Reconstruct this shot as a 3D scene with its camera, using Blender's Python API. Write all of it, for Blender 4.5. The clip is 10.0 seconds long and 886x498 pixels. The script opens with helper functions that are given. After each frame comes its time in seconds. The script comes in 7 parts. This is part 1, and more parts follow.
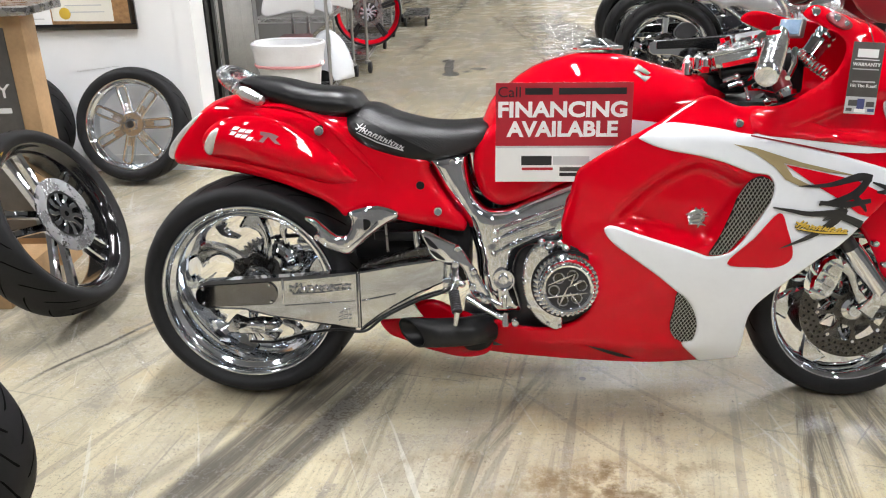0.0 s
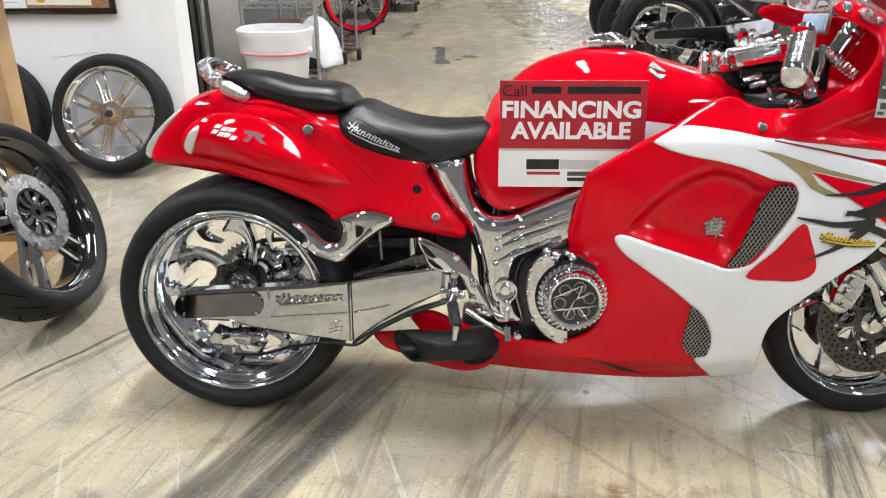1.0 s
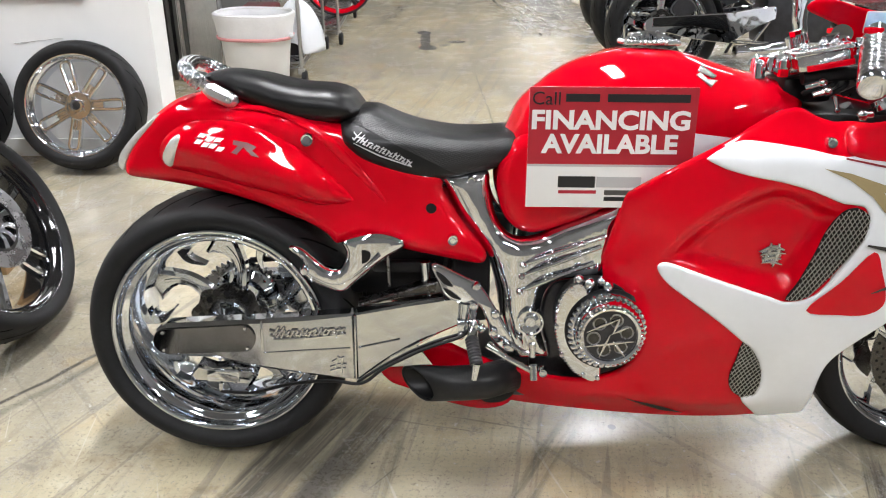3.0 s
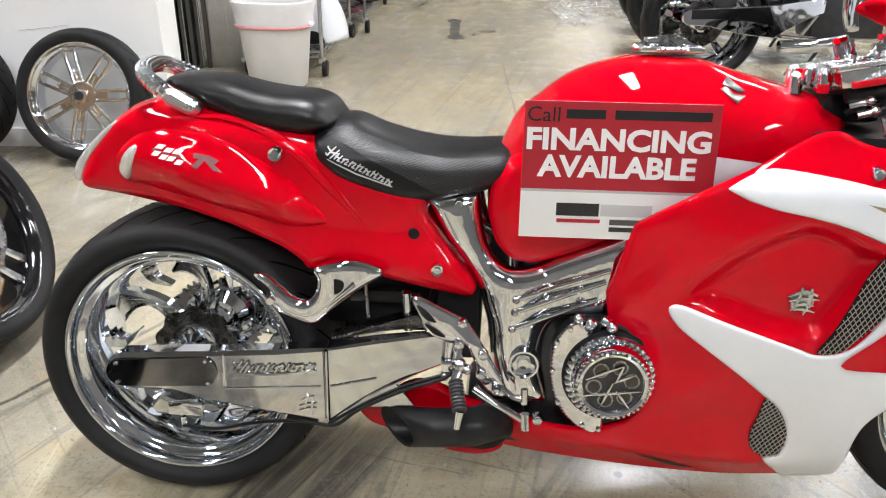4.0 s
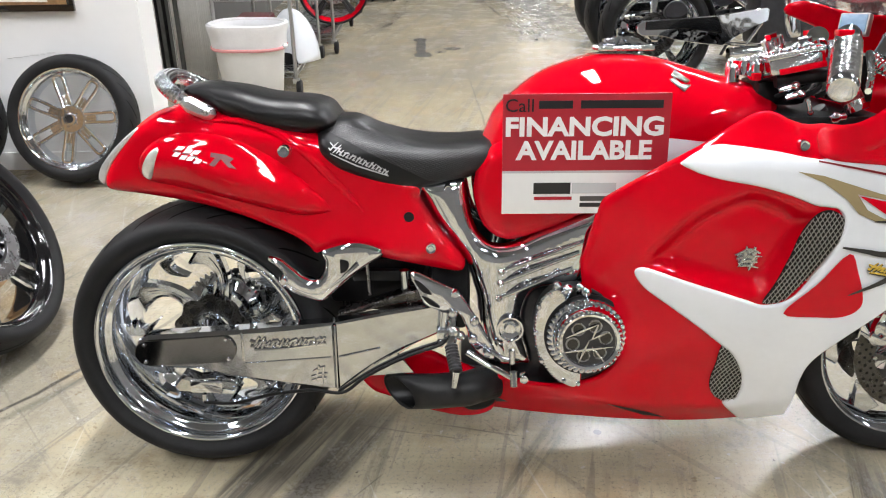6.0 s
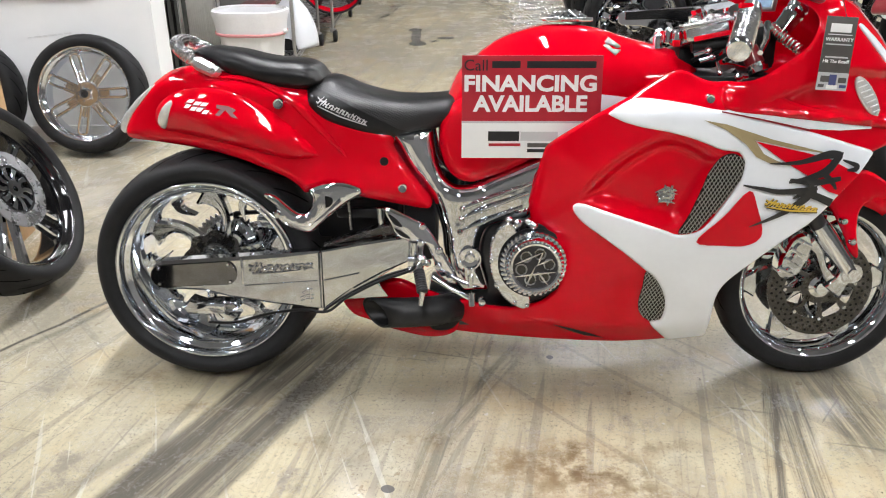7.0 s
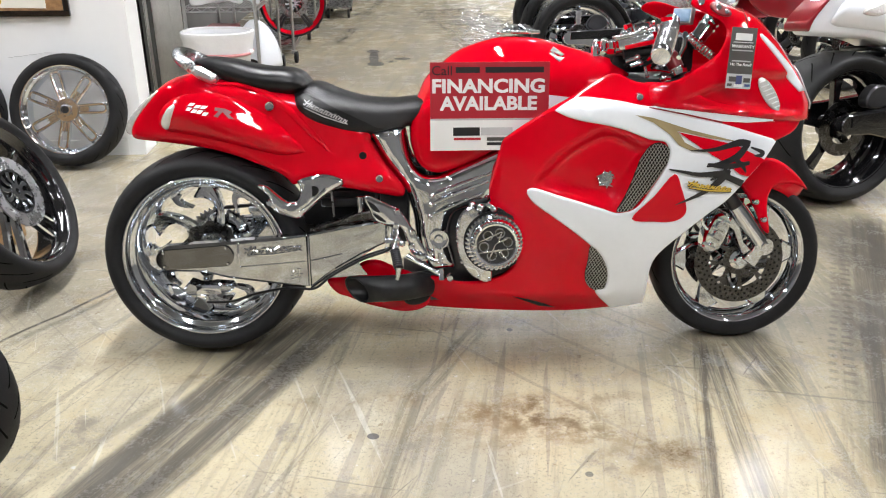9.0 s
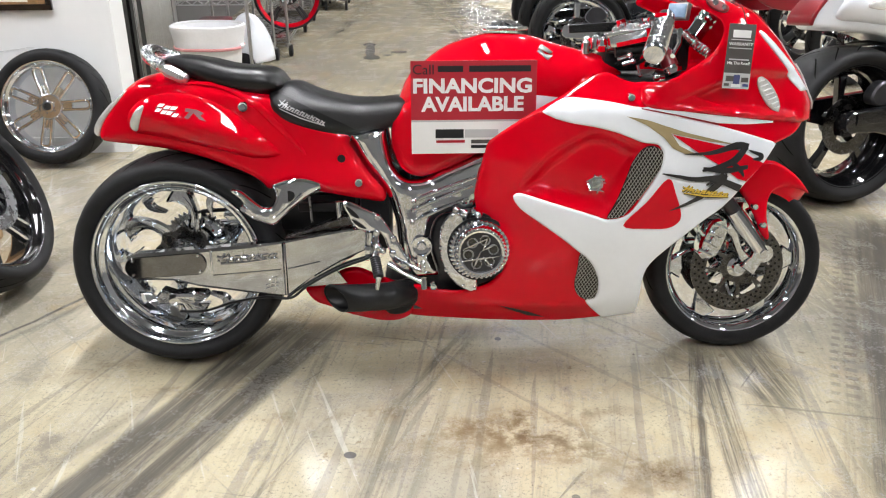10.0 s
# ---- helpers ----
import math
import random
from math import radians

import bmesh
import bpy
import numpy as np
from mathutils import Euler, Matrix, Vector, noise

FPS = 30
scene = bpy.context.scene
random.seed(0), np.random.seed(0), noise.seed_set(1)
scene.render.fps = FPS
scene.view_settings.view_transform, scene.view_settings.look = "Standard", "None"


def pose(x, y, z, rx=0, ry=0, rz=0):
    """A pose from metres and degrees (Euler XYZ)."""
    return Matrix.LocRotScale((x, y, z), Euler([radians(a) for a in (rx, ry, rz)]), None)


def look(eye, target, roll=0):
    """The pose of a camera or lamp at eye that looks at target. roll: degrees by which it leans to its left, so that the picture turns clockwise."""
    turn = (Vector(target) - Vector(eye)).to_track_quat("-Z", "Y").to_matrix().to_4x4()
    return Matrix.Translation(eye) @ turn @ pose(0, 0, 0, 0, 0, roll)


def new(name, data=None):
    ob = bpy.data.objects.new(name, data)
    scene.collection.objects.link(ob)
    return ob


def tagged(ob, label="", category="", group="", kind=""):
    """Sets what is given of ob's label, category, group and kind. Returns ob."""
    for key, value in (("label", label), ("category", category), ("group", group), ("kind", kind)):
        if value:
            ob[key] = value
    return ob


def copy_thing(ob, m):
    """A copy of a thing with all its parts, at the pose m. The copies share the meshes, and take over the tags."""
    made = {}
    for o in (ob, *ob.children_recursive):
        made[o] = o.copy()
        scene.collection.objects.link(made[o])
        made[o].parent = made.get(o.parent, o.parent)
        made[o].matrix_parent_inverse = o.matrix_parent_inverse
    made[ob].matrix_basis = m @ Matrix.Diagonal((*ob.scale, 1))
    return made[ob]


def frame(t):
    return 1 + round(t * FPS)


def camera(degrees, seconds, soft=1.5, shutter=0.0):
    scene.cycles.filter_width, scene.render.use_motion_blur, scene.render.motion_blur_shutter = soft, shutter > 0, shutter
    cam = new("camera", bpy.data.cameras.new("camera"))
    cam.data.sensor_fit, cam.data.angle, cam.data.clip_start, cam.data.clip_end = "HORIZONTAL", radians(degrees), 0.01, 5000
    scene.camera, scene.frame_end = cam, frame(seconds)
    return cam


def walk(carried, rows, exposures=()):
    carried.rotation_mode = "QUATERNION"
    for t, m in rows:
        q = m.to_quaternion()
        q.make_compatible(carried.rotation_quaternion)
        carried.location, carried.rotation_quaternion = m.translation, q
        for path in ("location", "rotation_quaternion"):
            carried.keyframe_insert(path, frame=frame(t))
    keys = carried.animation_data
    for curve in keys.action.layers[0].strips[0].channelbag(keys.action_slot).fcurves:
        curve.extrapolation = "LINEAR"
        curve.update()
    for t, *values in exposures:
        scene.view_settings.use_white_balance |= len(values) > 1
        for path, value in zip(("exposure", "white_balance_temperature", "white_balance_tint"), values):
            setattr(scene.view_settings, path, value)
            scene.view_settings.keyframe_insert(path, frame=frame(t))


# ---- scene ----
cam = camera(57.5, 10.0, soft=1.1)
PATH = [
    (0, (0.065, 0.063, 1.466), (-0.002, 1.906, 0.693), -1.2),
    (0.5, (0.081, 0.128, 1.465), (0.029, 1.964, 0.674), -0.7),
    (1, (0.028, 0.235, 1.464), (-0.006, 2.065, 0.657), -0.5),
    (1.5, (-0.067, 0.375, 1.473), (-0.067, 2.208, 0.674), -1.0),
    (2, (-0.104, 0.42, 1.468), (-0.077, 2.25, 0.664), -0.6),
    (2.5, (-0.107, 0.44, 1.463), (-0.06, 2.262, 0.64), 0.2),
    (4, (0.036, 0.772, 1.452), (-0.026, 2.566, 0.57), 0.5),
    (4.5, (0.067, 0.827, 1.452), (-0.042, 2.622, 0.577), 0.6),
    (5, (0.039, 0.78, 1.457), (-0.064, 2.578, 0.589), -0.1),
    (6.5, (-0.021, 0.33, 1.467), (0.027, 2.15, 0.639), -0.8),
    (7, (0.073, 0.131, 1.462), (0.084, 1.946, 0.62), -0.3),
    (7.5, (0.066, 0.005, 1.481), (0.021, 1.827, 0.657), -1.1),
    (8, (0.028, -0.129, 1.476), (0.006, 1.701, 0.669), -1.0),
    (8.5, (0.018, -0.221, 1.476), (0.091, 1.611, 0.677), -0.4),
    (9, (0.009, -0.239, 1.481), (0.133, 1.595, 0.693), -0.0),
    (9.5, (0.031, -0.214, 1.483), (0.167, 1.619, 0.696), -0.0),
    (10, (0.085, -0.109, 1.478), (0.199, 1.718, 0.671), -0.1),
]
walk(cam, [(t, look(eye, target, roll)) for t, eye, target, roll in PATH])

# ---------------------------------------------------------------- light
world = bpy.data.worlds.new("world")
scene.world = world
world.use_nodes = True
world.node_tree.nodes["Background"].inputs[0].default_value = (0.9, 0.95, 1.0, 1)
world.node_tree.nodes["Background"].inputs[1].default_value = 0.05
LAMP = 62.0
POWER = 120.0


# ---------------------------------------------------------------- materials
def shader(name, base=(0.5, 0.5, 0.5), rough=0.5, metal=0.0, coat=0.0, spec=0.5, vary=0.0, vary_scale=8.0,
           bump=0.0, bump_scale=60.0, coat_ior=1.5, rough_vary=0.0, trans=0.0, ior=1.45, glow=0.0, alpha=1.0, bump_detail=4):
    """A principled material with two scales of noise in its colour, gloss and relief."""
    m = bpy.data.materials.new(name)
    m.use_nodes = True
    nt = m.node_tree
    p = nt.nodes["Principled BSDF"]
    p.inputs["Base Color"].default_value = (*base, 1)
    p.inputs["Roughness"].default_value = rough
    p.inputs["Metallic"].default_value = metal
    p.inputs["Coat Weight"].default_value = coat
    p.inputs["Coat Roughness"].default_value = 0.03
    p.inputs["Coat IOR"].default_value = coat_ior
    p.inputs["Specular IOR Level"].default_value = spec
    p.inputs["Transmission Weight"].default_value = trans
    p.inputs["IOR"].default_value = ior
    p.inputs["Alpha"].default_value = alpha
    if glow:
        p.inputs["Emission Color"].default_value = (0.98, 0.985, 1.0, 1)
        p.inputs["Emission Strength"].default_value = glow
    tc = nt.nodes.new("ShaderNodeTexCoord")
    if vary or rough_vary:
        a, b = nt.nodes.new("ShaderNodeTexNoise"), nt.nodes.new("ShaderNodeTexNoise")
        a.inputs["Scale"].default_value, b.inputs["Scale"].default_value = vary_scale, vary_scale * 9
        a.inputs["Detail"].default_value = 5
        mix = nt.nodes.new("ShaderNodeMath")
        mix.operation = "MULTIPLY_ADD"
        mix.inputs[1].default_value = 0.4
        nt.links.new(tc.outputs["Object"], a.inputs["Vector"])
        nt.links.new(tc.outputs["Object"], b.inputs["Vector"])
        nt.links.new(b.outputs["Fac"], mix.inputs[0])
        nt.links.new(a.outputs["Fac"], mix.inputs[2])
        if vary:
            r = nt.nodes.new("ShaderNodeMapRange")
            r.inputs[1].default_value, r.inputs[2].default_value = 0.45, 0.95
            r.inputs[3].default_value, r.inputs[4].default_value = 1 - vary, 1 + vary
            s = nt.nodes.new("ShaderNodeVectorMath")
            s.operation = "SCALE"
            s.inputs[0].default_value = base
            nt.links.new(mix.outputs[0], r.inputs[0])
            nt.links.new(r.outputs[0], s.inputs["Scale"])
            nt.links.new(s.outputs[0], p.inputs["Base Color"])
        if rough_vary:
            r = nt.nodes.new("ShaderNodeMapRange")
            r.inputs[1].default_value, r.inputs[2].default_value = 0.45, 0.95
            r.inputs[3].default_value, r.inputs[4].default_value = max(rough - rough_vary, 0.02), rough + rough_vary
            nt.links.new(mix.outputs[0], r.inputs[0])
            nt.links.new(r.outputs[0], p.inputs["Roughness"])
    if bump:
        n = nt.nodes.new("ShaderNodeTexNoise")
        n.inputs["Scale"].default_value, n.inputs["Detail"].default_value = bump_scale, bump_detail
        nt.links.new(tc.outputs["Object"], n.inputs["Vector"])
        k = nt.nodes.new("ShaderNodeBump")
        k.inputs["Strength"].default_value, k.inputs["Distance"].default_value = bump, 0.002
        nt.links.new(n.outputs["Fac"], k.inputs["Height"])
        nt.links.new(k.outputs[0], p.inputs["Normal"])
    return m


RED = shader("red_paint", (0.57, 0.0002, 0.009), 0.32, coat=0.9, spec=0.0, coat_ior=1.41, vary=0.06, vary_scale=5, bump=0.008, bump_scale=60)
RED_DARK = shader("dark_red_plastic", (0.20, 0.002, 0.008), 0.3, coat=0.6, vary=0.1)
WHITE = shader("pearl_white_paint", (0.79, 0.82, 0.87), 0.3, coat=0.9, vary=0.03, vary_scale=6)
CHROME = shader("chrome", (0.76, 0.79, 0.84), 0.04, metal=1.0, rough_vary=0.03, vary_scale=12, bump=0.9, bump_scale=16, bump_detail=0.6)
# chrome darkened to carry the dark reflection on the axle cover
DARKENED_CHROME = shader("darkened_chrome", (0.20, 0.20, 0.21), 0.07, metal=1.0, rough_vary=0.03, bump=0.5, bump_scale=9, bump_detail=0.5)
RIM_CHROME = shader("rim_chrome", (0.76, 0.80, 0.86), 0.07, metal=1.0, rough_vary=0.05, vary_scale=10)
POLISHED = shader("polished_aluminium", (0.60, 0.62, 0.66), 0.06, metal=1.0, rough_vary=0.04, vary_scale=9, bump=0.6, bump_scale=9, bump_detail=0.5)
DISC = shader("brake_disc_steel", (0.11, 0.107, 0.105), 0.26, metal=1.0, vary=0.15, rough_vary=0.08, vary_scale=25)
STEEL = shader("satin_steel", (0.36, 0.36, 0.37), 0.28, metal=1.0, vary=0.1, rough_vary=0.1, vary_scale=20)
DARKMETAL = shader("dark_metal", (0.06, 0.06, 0.065), 0.32, metal=0.7, vary=0.2, vary_scale=20)
RUBBER = shader("rubber", (0.014, 0.014, 0.015), 0.55, spec=0.22, vary=0.25, vary_scale=14, bump=0.15, bump_scale=220, rough_vary=0.1)
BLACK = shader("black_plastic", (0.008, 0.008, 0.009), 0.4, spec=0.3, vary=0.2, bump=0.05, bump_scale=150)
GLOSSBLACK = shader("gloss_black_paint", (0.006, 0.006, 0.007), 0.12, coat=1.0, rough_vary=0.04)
VINYL = shader("black_vinyl", (0.008, 0.008, 0.009), 0.36, spec=0.35, vary=0.15, bump=0.12, bump_scale=260, rough_vary=0.06)
EXHAUST = shader("black_ceramic_coating", (0.018, 0.018, 0.019), 0.38, spec=0.3, vary=0.3, vary_scale=12, rough_vary=0.1)
GOLD = shader("gold_decal", (0.32, 0.25, 0.13), 0.35, coat=0.6, vary=0.06)
YELLOW = shader("yellow_decal", (0.62, 0.42, 0.05), 0.35, coat=0.4)
INK = shader("black_decal", (0.012, 0.012, 0.014), 0.35, coat=0.5)
DECAL_GREY = shader("dull_grey_decal", (0.16, 0.055, 0.06), 0.4, coat=0.4)
SILVER = shader("silver_print", (0.50, 0.50, 0.51), 0.4)
BRIGHT = shader("bright_emblem_metal", (0.76, 0.77, 0.79), 0.17, metal=1.0, vary=0.1, bump=0.7, bump_scale=60, bump_detail=1)
FOOT = shader("satin_chrome", (0.80, 0.82, 0.85), 0.30, metal=1.0, rough_vary=0.08, vary_scale=30, bump=0.3, bump_scale=25, bump_detail=1)
BRUSHED = shader("brushed_badge_metal", (0.40, 0.39, 0.38), 0.35, metal=1.0, vary=0.15)
CLEAR = shader("clear_lens", (0.74, 0.73, 0.71), 0.22, metal=0.45, coat=1.0, vary=0.1, vary_scale=60, bump=0.9, bump_scale=110, bump_detail=1)
SCREEN = shader("clear_windscreen", (0.55, 0.45, 0.45), 0.05, alpha=0.22)
GAUGE = shader("pale_blue_screen", (0.20, 0.30, 0.42), 0.25, coat=0.3, vary=0.15, vary_scale=60)
SIGN_RED = shader("sign_red_print", (0.40, 0.016, 0.03), 0.42, vary=0.04)
SIGN_WHITE = shader("sign_white_card", (0.82, 0.82, 0.82), 0.45, vary=0.02)
CARD_GREY = shader("dark_grey_print", (0.075, 0.07, 0.065), 0.4, vary=0.15, vary_scale=25)
PAPER = shader("paper", (0.76, 0.74, 0.66), 0.6, vary=0.04)
HALLWALL = shader("dark_hall_wall", (0.15, 0.145, 0.14), 0.6, vary=0.1, vary_scale=0.6)
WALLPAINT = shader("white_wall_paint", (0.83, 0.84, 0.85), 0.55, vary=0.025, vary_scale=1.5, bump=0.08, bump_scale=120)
WOOD = shader("plywood", (0.42, 0.27, 0.14), 0.55, vary=0.18, vary_scale=7, bump=0.1, bump_scale=60)
CORK = shader("cork", (0.36, 0.20, 0.09), 0.8, vary=0.3, vary_scale=40, bump=0.3, bump_scale=200)
PLASTIC_WHITE = shader("white_plastic", (0.80, 0.80, 0.80), 0.35, vary=0.03)
BAG = shader("thin_white_bag", (0.82, 0.82, 0.84), 0.3, vary=0.05, bump=0.5, bump_scale=18)
PINK = shader("pink_drawstring", (0.78, 0.36, 0.38), 0.5)
GREYMETAL = shader("zinc_wire", (0.5, 0.5, 0.5), 0.3, metal=0.9, vary=0.1)
CORRUGATED = shader("pale_corrugated_plastic", (0.82, 0.82, 0.81), 0.5, vary=0.1)
DARKPANEL = shader("dark_vertical_panel", (0.05, 0.05, 0.048), 0.45, vary=0.25, vary_scale=4)
CEILING = shader("ceiling_deck", (0.15, 0.15, 0.155), 0.7, vary=0.1, vary_scale=1)
TUBE = shader("fluorescent_tube", (1, 1, 1), 0.5, glow=LAMP)


def carbon_vinyl():
    """Embossed carbon-weave vinyl of the seat's top panel."""
    m = shader("carbon_weave_vinyl", (0.014, 0.014, 0.016), 0.42, vary=0.1)
    nt = m.node_tree
    p = nt.nodes["Principled BSDF"]
    tc = nt.nodes.new("ShaderNodeTexCoord")
    mp = nt.nodes.new("ShaderNodeMapping")
    mp.inputs["Scale"].default_value = (1, 1, 0.8)
    mp.inputs["Rotation"].default_value = (0, radians(14), 0)
    w = nt.nodes.new("ShaderNodeTexChecker")
    w.inputs["Scale"].default_value = 260
    n = nt.nodes.new("ShaderNodeTexWave")
    n.inputs["Scale"].default_value = 84
    n.bands_direction = "Z"
    ad = nt.nodes.new("ShaderNodeMath")
    ad.operation = "MULTIPLY"
    k = nt.nodes.new("ShaderNodeBump")
    k.inputs["Strength"].default_value, k.inputs["Distance"].default_value = 0.7, 0.0010
    nt.links.new(tc.outputs["Object"], mp.inputs[0])
    nt.links.new(mp.outputs[0], w.inputs["Vector"])
    nt.links.new(mp.outputs[0], n.inputs["Vector"])
    nt.links.new(w.outputs["Fac"], ad.inputs[0])
    nt.links.new(n.outputs["Fac"], ad.inputs[1])
    nt.links.new(ad.outputs[0], k.inputs["Height"])
    nt.links.new(k.outputs[0], p.inputs["Normal"])
    return m


CARBON = carbon_vinyl()


def concrete():
    """Sealed, worn concrete: pale beige, cloudy stains, brown spots, tyre streaks and hairline cracks, with faint shade
    painted under the bike.
    """
    m = bpy.data.materials.new("sealed_concrete")
    m.use_nodes = True
    nt = m.node_tree
    N, L = nt.nodes, nt.links
    p = N["Principled BSDF"]
    geo = N.new("ShaderNodeNewGeometry")
    sep = N.new("ShaderNodeSeparateXYZ")
    L.new(geo.outputs["Position"], sep.inputs[0])

    def val(op, a, b=None, c=None):
        n = N.new("ShaderNodeMath")
        n.operation = op
        for i, s in enumerate((a, b, c)):
            if s is None:
                continue
            if isinstance(s, (int, float)):
                n.inputs[i].default_value = s
            else:
                L.new(s, n.inputs[i])
        return n.outputs[0]

    def fog(scale, detail=5, rough=0.55, stretch=None, turn=0.0):
        n = N.new("ShaderNodeTexNoise")
        n.inputs["Scale"].default_value, n.inputs["Detail"].default_value, n.inputs["Roughness"].default_value = scale, detail, rough
        mp = N.new("ShaderNodeMapping")
        mp.inputs["Rotation"].default_value = (0, 0, turn)
        if stretch:
            mp.vector_type = "TEXTURE"
            mp.inputs["Scale"].default_value = stretch
        L.new(geo.outputs["Position"], mp.inputs[0])
        L.new(mp.outputs[0], n.inputs["Vector"])
        return n.outputs["Fac"]

    def ramp(v, lo, hi, a=0.0, b=1.0):
        n = N.new("ShaderNodeMapRange")
        n.interpolation_type = "SMOOTHSTEP"
        for i, s in enumerate((lo, hi, a, b)):
            n.inputs[i + 1].default_value = s
        L.new(v, n.inputs[0])
        return n.outputs[0]

    def blend(col, fac, tint):
        n = N.new("ShaderNodeMix")
        n.data_type = "RGBA"
        L.new(fac, n.inputs["Factor"])
        if isinstance(col, tuple):
            n.inputs["A"].default_value = (*col, 1)
        else:
            L.new(col, n.inputs["A"])
        n.inputs["B"].default_value = (*tint, 1)
        return n.outputs["Result"]

    wob = fog(2.5, 3)
    X = val("MULTIPLY_ADD", wob, 0.04, val("SUBTRACT", sep.outputs[0], 0.02))
    Y = val("MULTIPLY_ADD", wob, -0.06, val("ADD", sep.outputs[1], 0.03))

    def floor_band(x0, y0, x1, y1, half, soft, strength, grain=None):
        """A band between two points of the floor, for tyre streaks and the painted shade."""
        dx, dy = x1 - x0, y1 - y0
        n = math.hypot(dx, dy)
        dx, dy = dx / n, dy / n
        ax, ay = val("SUBTRACT", X, x0), val("SUBTRACT", Y, y0)
        along = val("ADD", val("MULTIPLY", ax, dx), val("MULTIPLY", ay, dy))
        off = val("ABSOLUTE", val("SUBTRACT", val("MULTIPLY", ax, dy), val("MULTIPLY", ay, dx)))
        f = val("MULTIPLY", ramp(off, half + soft, half - soft), val("MULTIPLY", ramp(along, -0.12, 0.12), ramp(along, n + 0.15, n - 0.15)))
        if grain is not None:
            f = val("MULTIPLY", f, grain)
        return val("MULTIPLY", f, strength)

    def spot(x, y, rx, ry, strength):
        ax, ay = val("DIVIDE", val("SUBTRACT", X, x), rx), val("DIVIDE", val("SUBTRACT", Y, y), ry)
        d = val("SQRT", val("ADD", val("MULTIPLY", ax, ax), val("MULTIPLY", ay, ay)))
        return val("MULTIPLY", val("MULTIPLY", ramp(d, 1.3, 0.25), ramp(fog(13, 6, 0.66), 0.38, 0.62)), strength)

    cloud, mid, fine, speck = fog(0.9, 6), fog(4.5, 10, 0.74), fog(90, 5, 0.8), fog(13, 9, 0.82)
    patch = fog(1.9, 7, 0.66)
    col = blend((0.432, 0.378, 0.262), ramp(cloud, 0.40, 0.62, 0.0, 0.75), (0.265, 0.244, 0.201))
    col = blend(col, val("MULTIPLY", ramp(patch, 0.50, 0.68), 0.45), (0.193, 0.178, 0.152))
    col = blend(col, val("MULTIPLY", ramp(mid, 0.52, 0.66), 0.85), (0.157, 0.137, 0.110))
    col = blend(col, val("MULTIPLY", ramp(mid, 0.47, 0.30), 0.6), (0.443, 0.408, 0.326))
    col = blend(col, val("MULTIPLY", ramp(speck, 0.56, 0.66), 0.50), (0.136, 0.118, 0.095))
    col = blend(col, val("MULTIPLY", ramp(fine, 0.52, 0.64), 0.65), (0.122, 0.107, 0.091))
    col = blend(col, val("MULTIPLY", ramp(fog(2.6, 5, 0.6), 0.54, 0.68), 0.40), (0.363, 0.265, 0.141))
    for scale, turn, lo, k, tint in ((16.0, 40, 0.64, 0.30, (0.157, 0.143, 0.125)), (22.0, -65, 0.68, 0.30, (0.480, 0.460, 0.420)), (15.0, -25, 0.62, 0.38, (0.143, 0.132, 0.122)),
                                     (13.0, -12, 0.58, 0.42, (0.170, 0.155, 0.140)), (24.0, 75, 0.68, 0.45, (0.110, 0.098, 0.085)), (26.0, 18, 0.66, 0.40, (0.490, 0.470, 0.420)),
                                     (34.0, -40, 0.70, 0.55, (0.105, 0.095, 0.082)), (30.0, 5, 0.69, 0.45, (0.500, 0.480, 0.430))):
        col = blend(col, val("MULTIPLY", ramp(fog(scale, 3, 0.6, (1, 34, 1), radians(turn)), lo, lo + 0.025), k), tint)
    brushed = fog(30, 4, 0.7, (1, 12, 1), radians(-12))
    col = blend(col, val("MULTIPLY", ramp(brushed, 0.50, 0.66), 0.35), (0.20, 0.18, 0.145))
    chips = fog(44, 5, 0.65)
    col = blend(col, val("MULTIPLY", ramp(chips, 0.685, 0.705), 0.8), (0.040, 0.034, 0.030))
    col = blend(col, val("MULTIPLY", ramp(fog(17, 4, 0.6), 0.66, 0.72), 0.55), (0.143, 0.096, 0.053))
    col = blend(col, val("MULTIPLY", ramp(fog(31, 2, 0.5), 0.71, 0.74), 0.6), (0.472, 0.459, 0.440))
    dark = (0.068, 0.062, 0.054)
    for s in STREAKS_AND_SHADE:
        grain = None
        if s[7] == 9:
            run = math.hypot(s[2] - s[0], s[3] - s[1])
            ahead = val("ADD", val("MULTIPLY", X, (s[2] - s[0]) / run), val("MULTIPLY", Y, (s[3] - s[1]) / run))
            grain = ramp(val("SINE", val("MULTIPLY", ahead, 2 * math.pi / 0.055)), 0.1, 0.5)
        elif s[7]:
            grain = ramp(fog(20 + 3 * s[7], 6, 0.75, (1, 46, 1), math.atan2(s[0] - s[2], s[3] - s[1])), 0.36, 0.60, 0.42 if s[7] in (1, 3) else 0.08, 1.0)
        col = blend(col, floor_band(*s[:7], grain), dark)
    for x, y, rx, ry, k in SPOTS:
        col = blend(col, spot(x, y, rx * 1.1, ry * 1.2, k * 0.75), (0.185, 0.130, 0.070))
        col = blend(col, spot(x + 0.3 * rx, y + 0.2 * ry, rx * 0.55, ry * 0.6, k * 0.8), (0.105, 0.075, 0.045))
    for x, y, rx, ry, k in SCUFFS:
        ax, ay = val("DIVIDE", val("SUBTRACT", X, x), rx), val("DIVIDE", val("SUBTRACT", Y, y), ry)
        d = val("SQRT", val("ADD", val("MULTIPLY", ax, ax), val("MULTIPLY", ay, ay)))
        col = blend(col, val("MULTIPLY", ramp(d, 1.05, 0.9), k), (0.07, 0.07, 0.075))
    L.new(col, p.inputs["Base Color"])
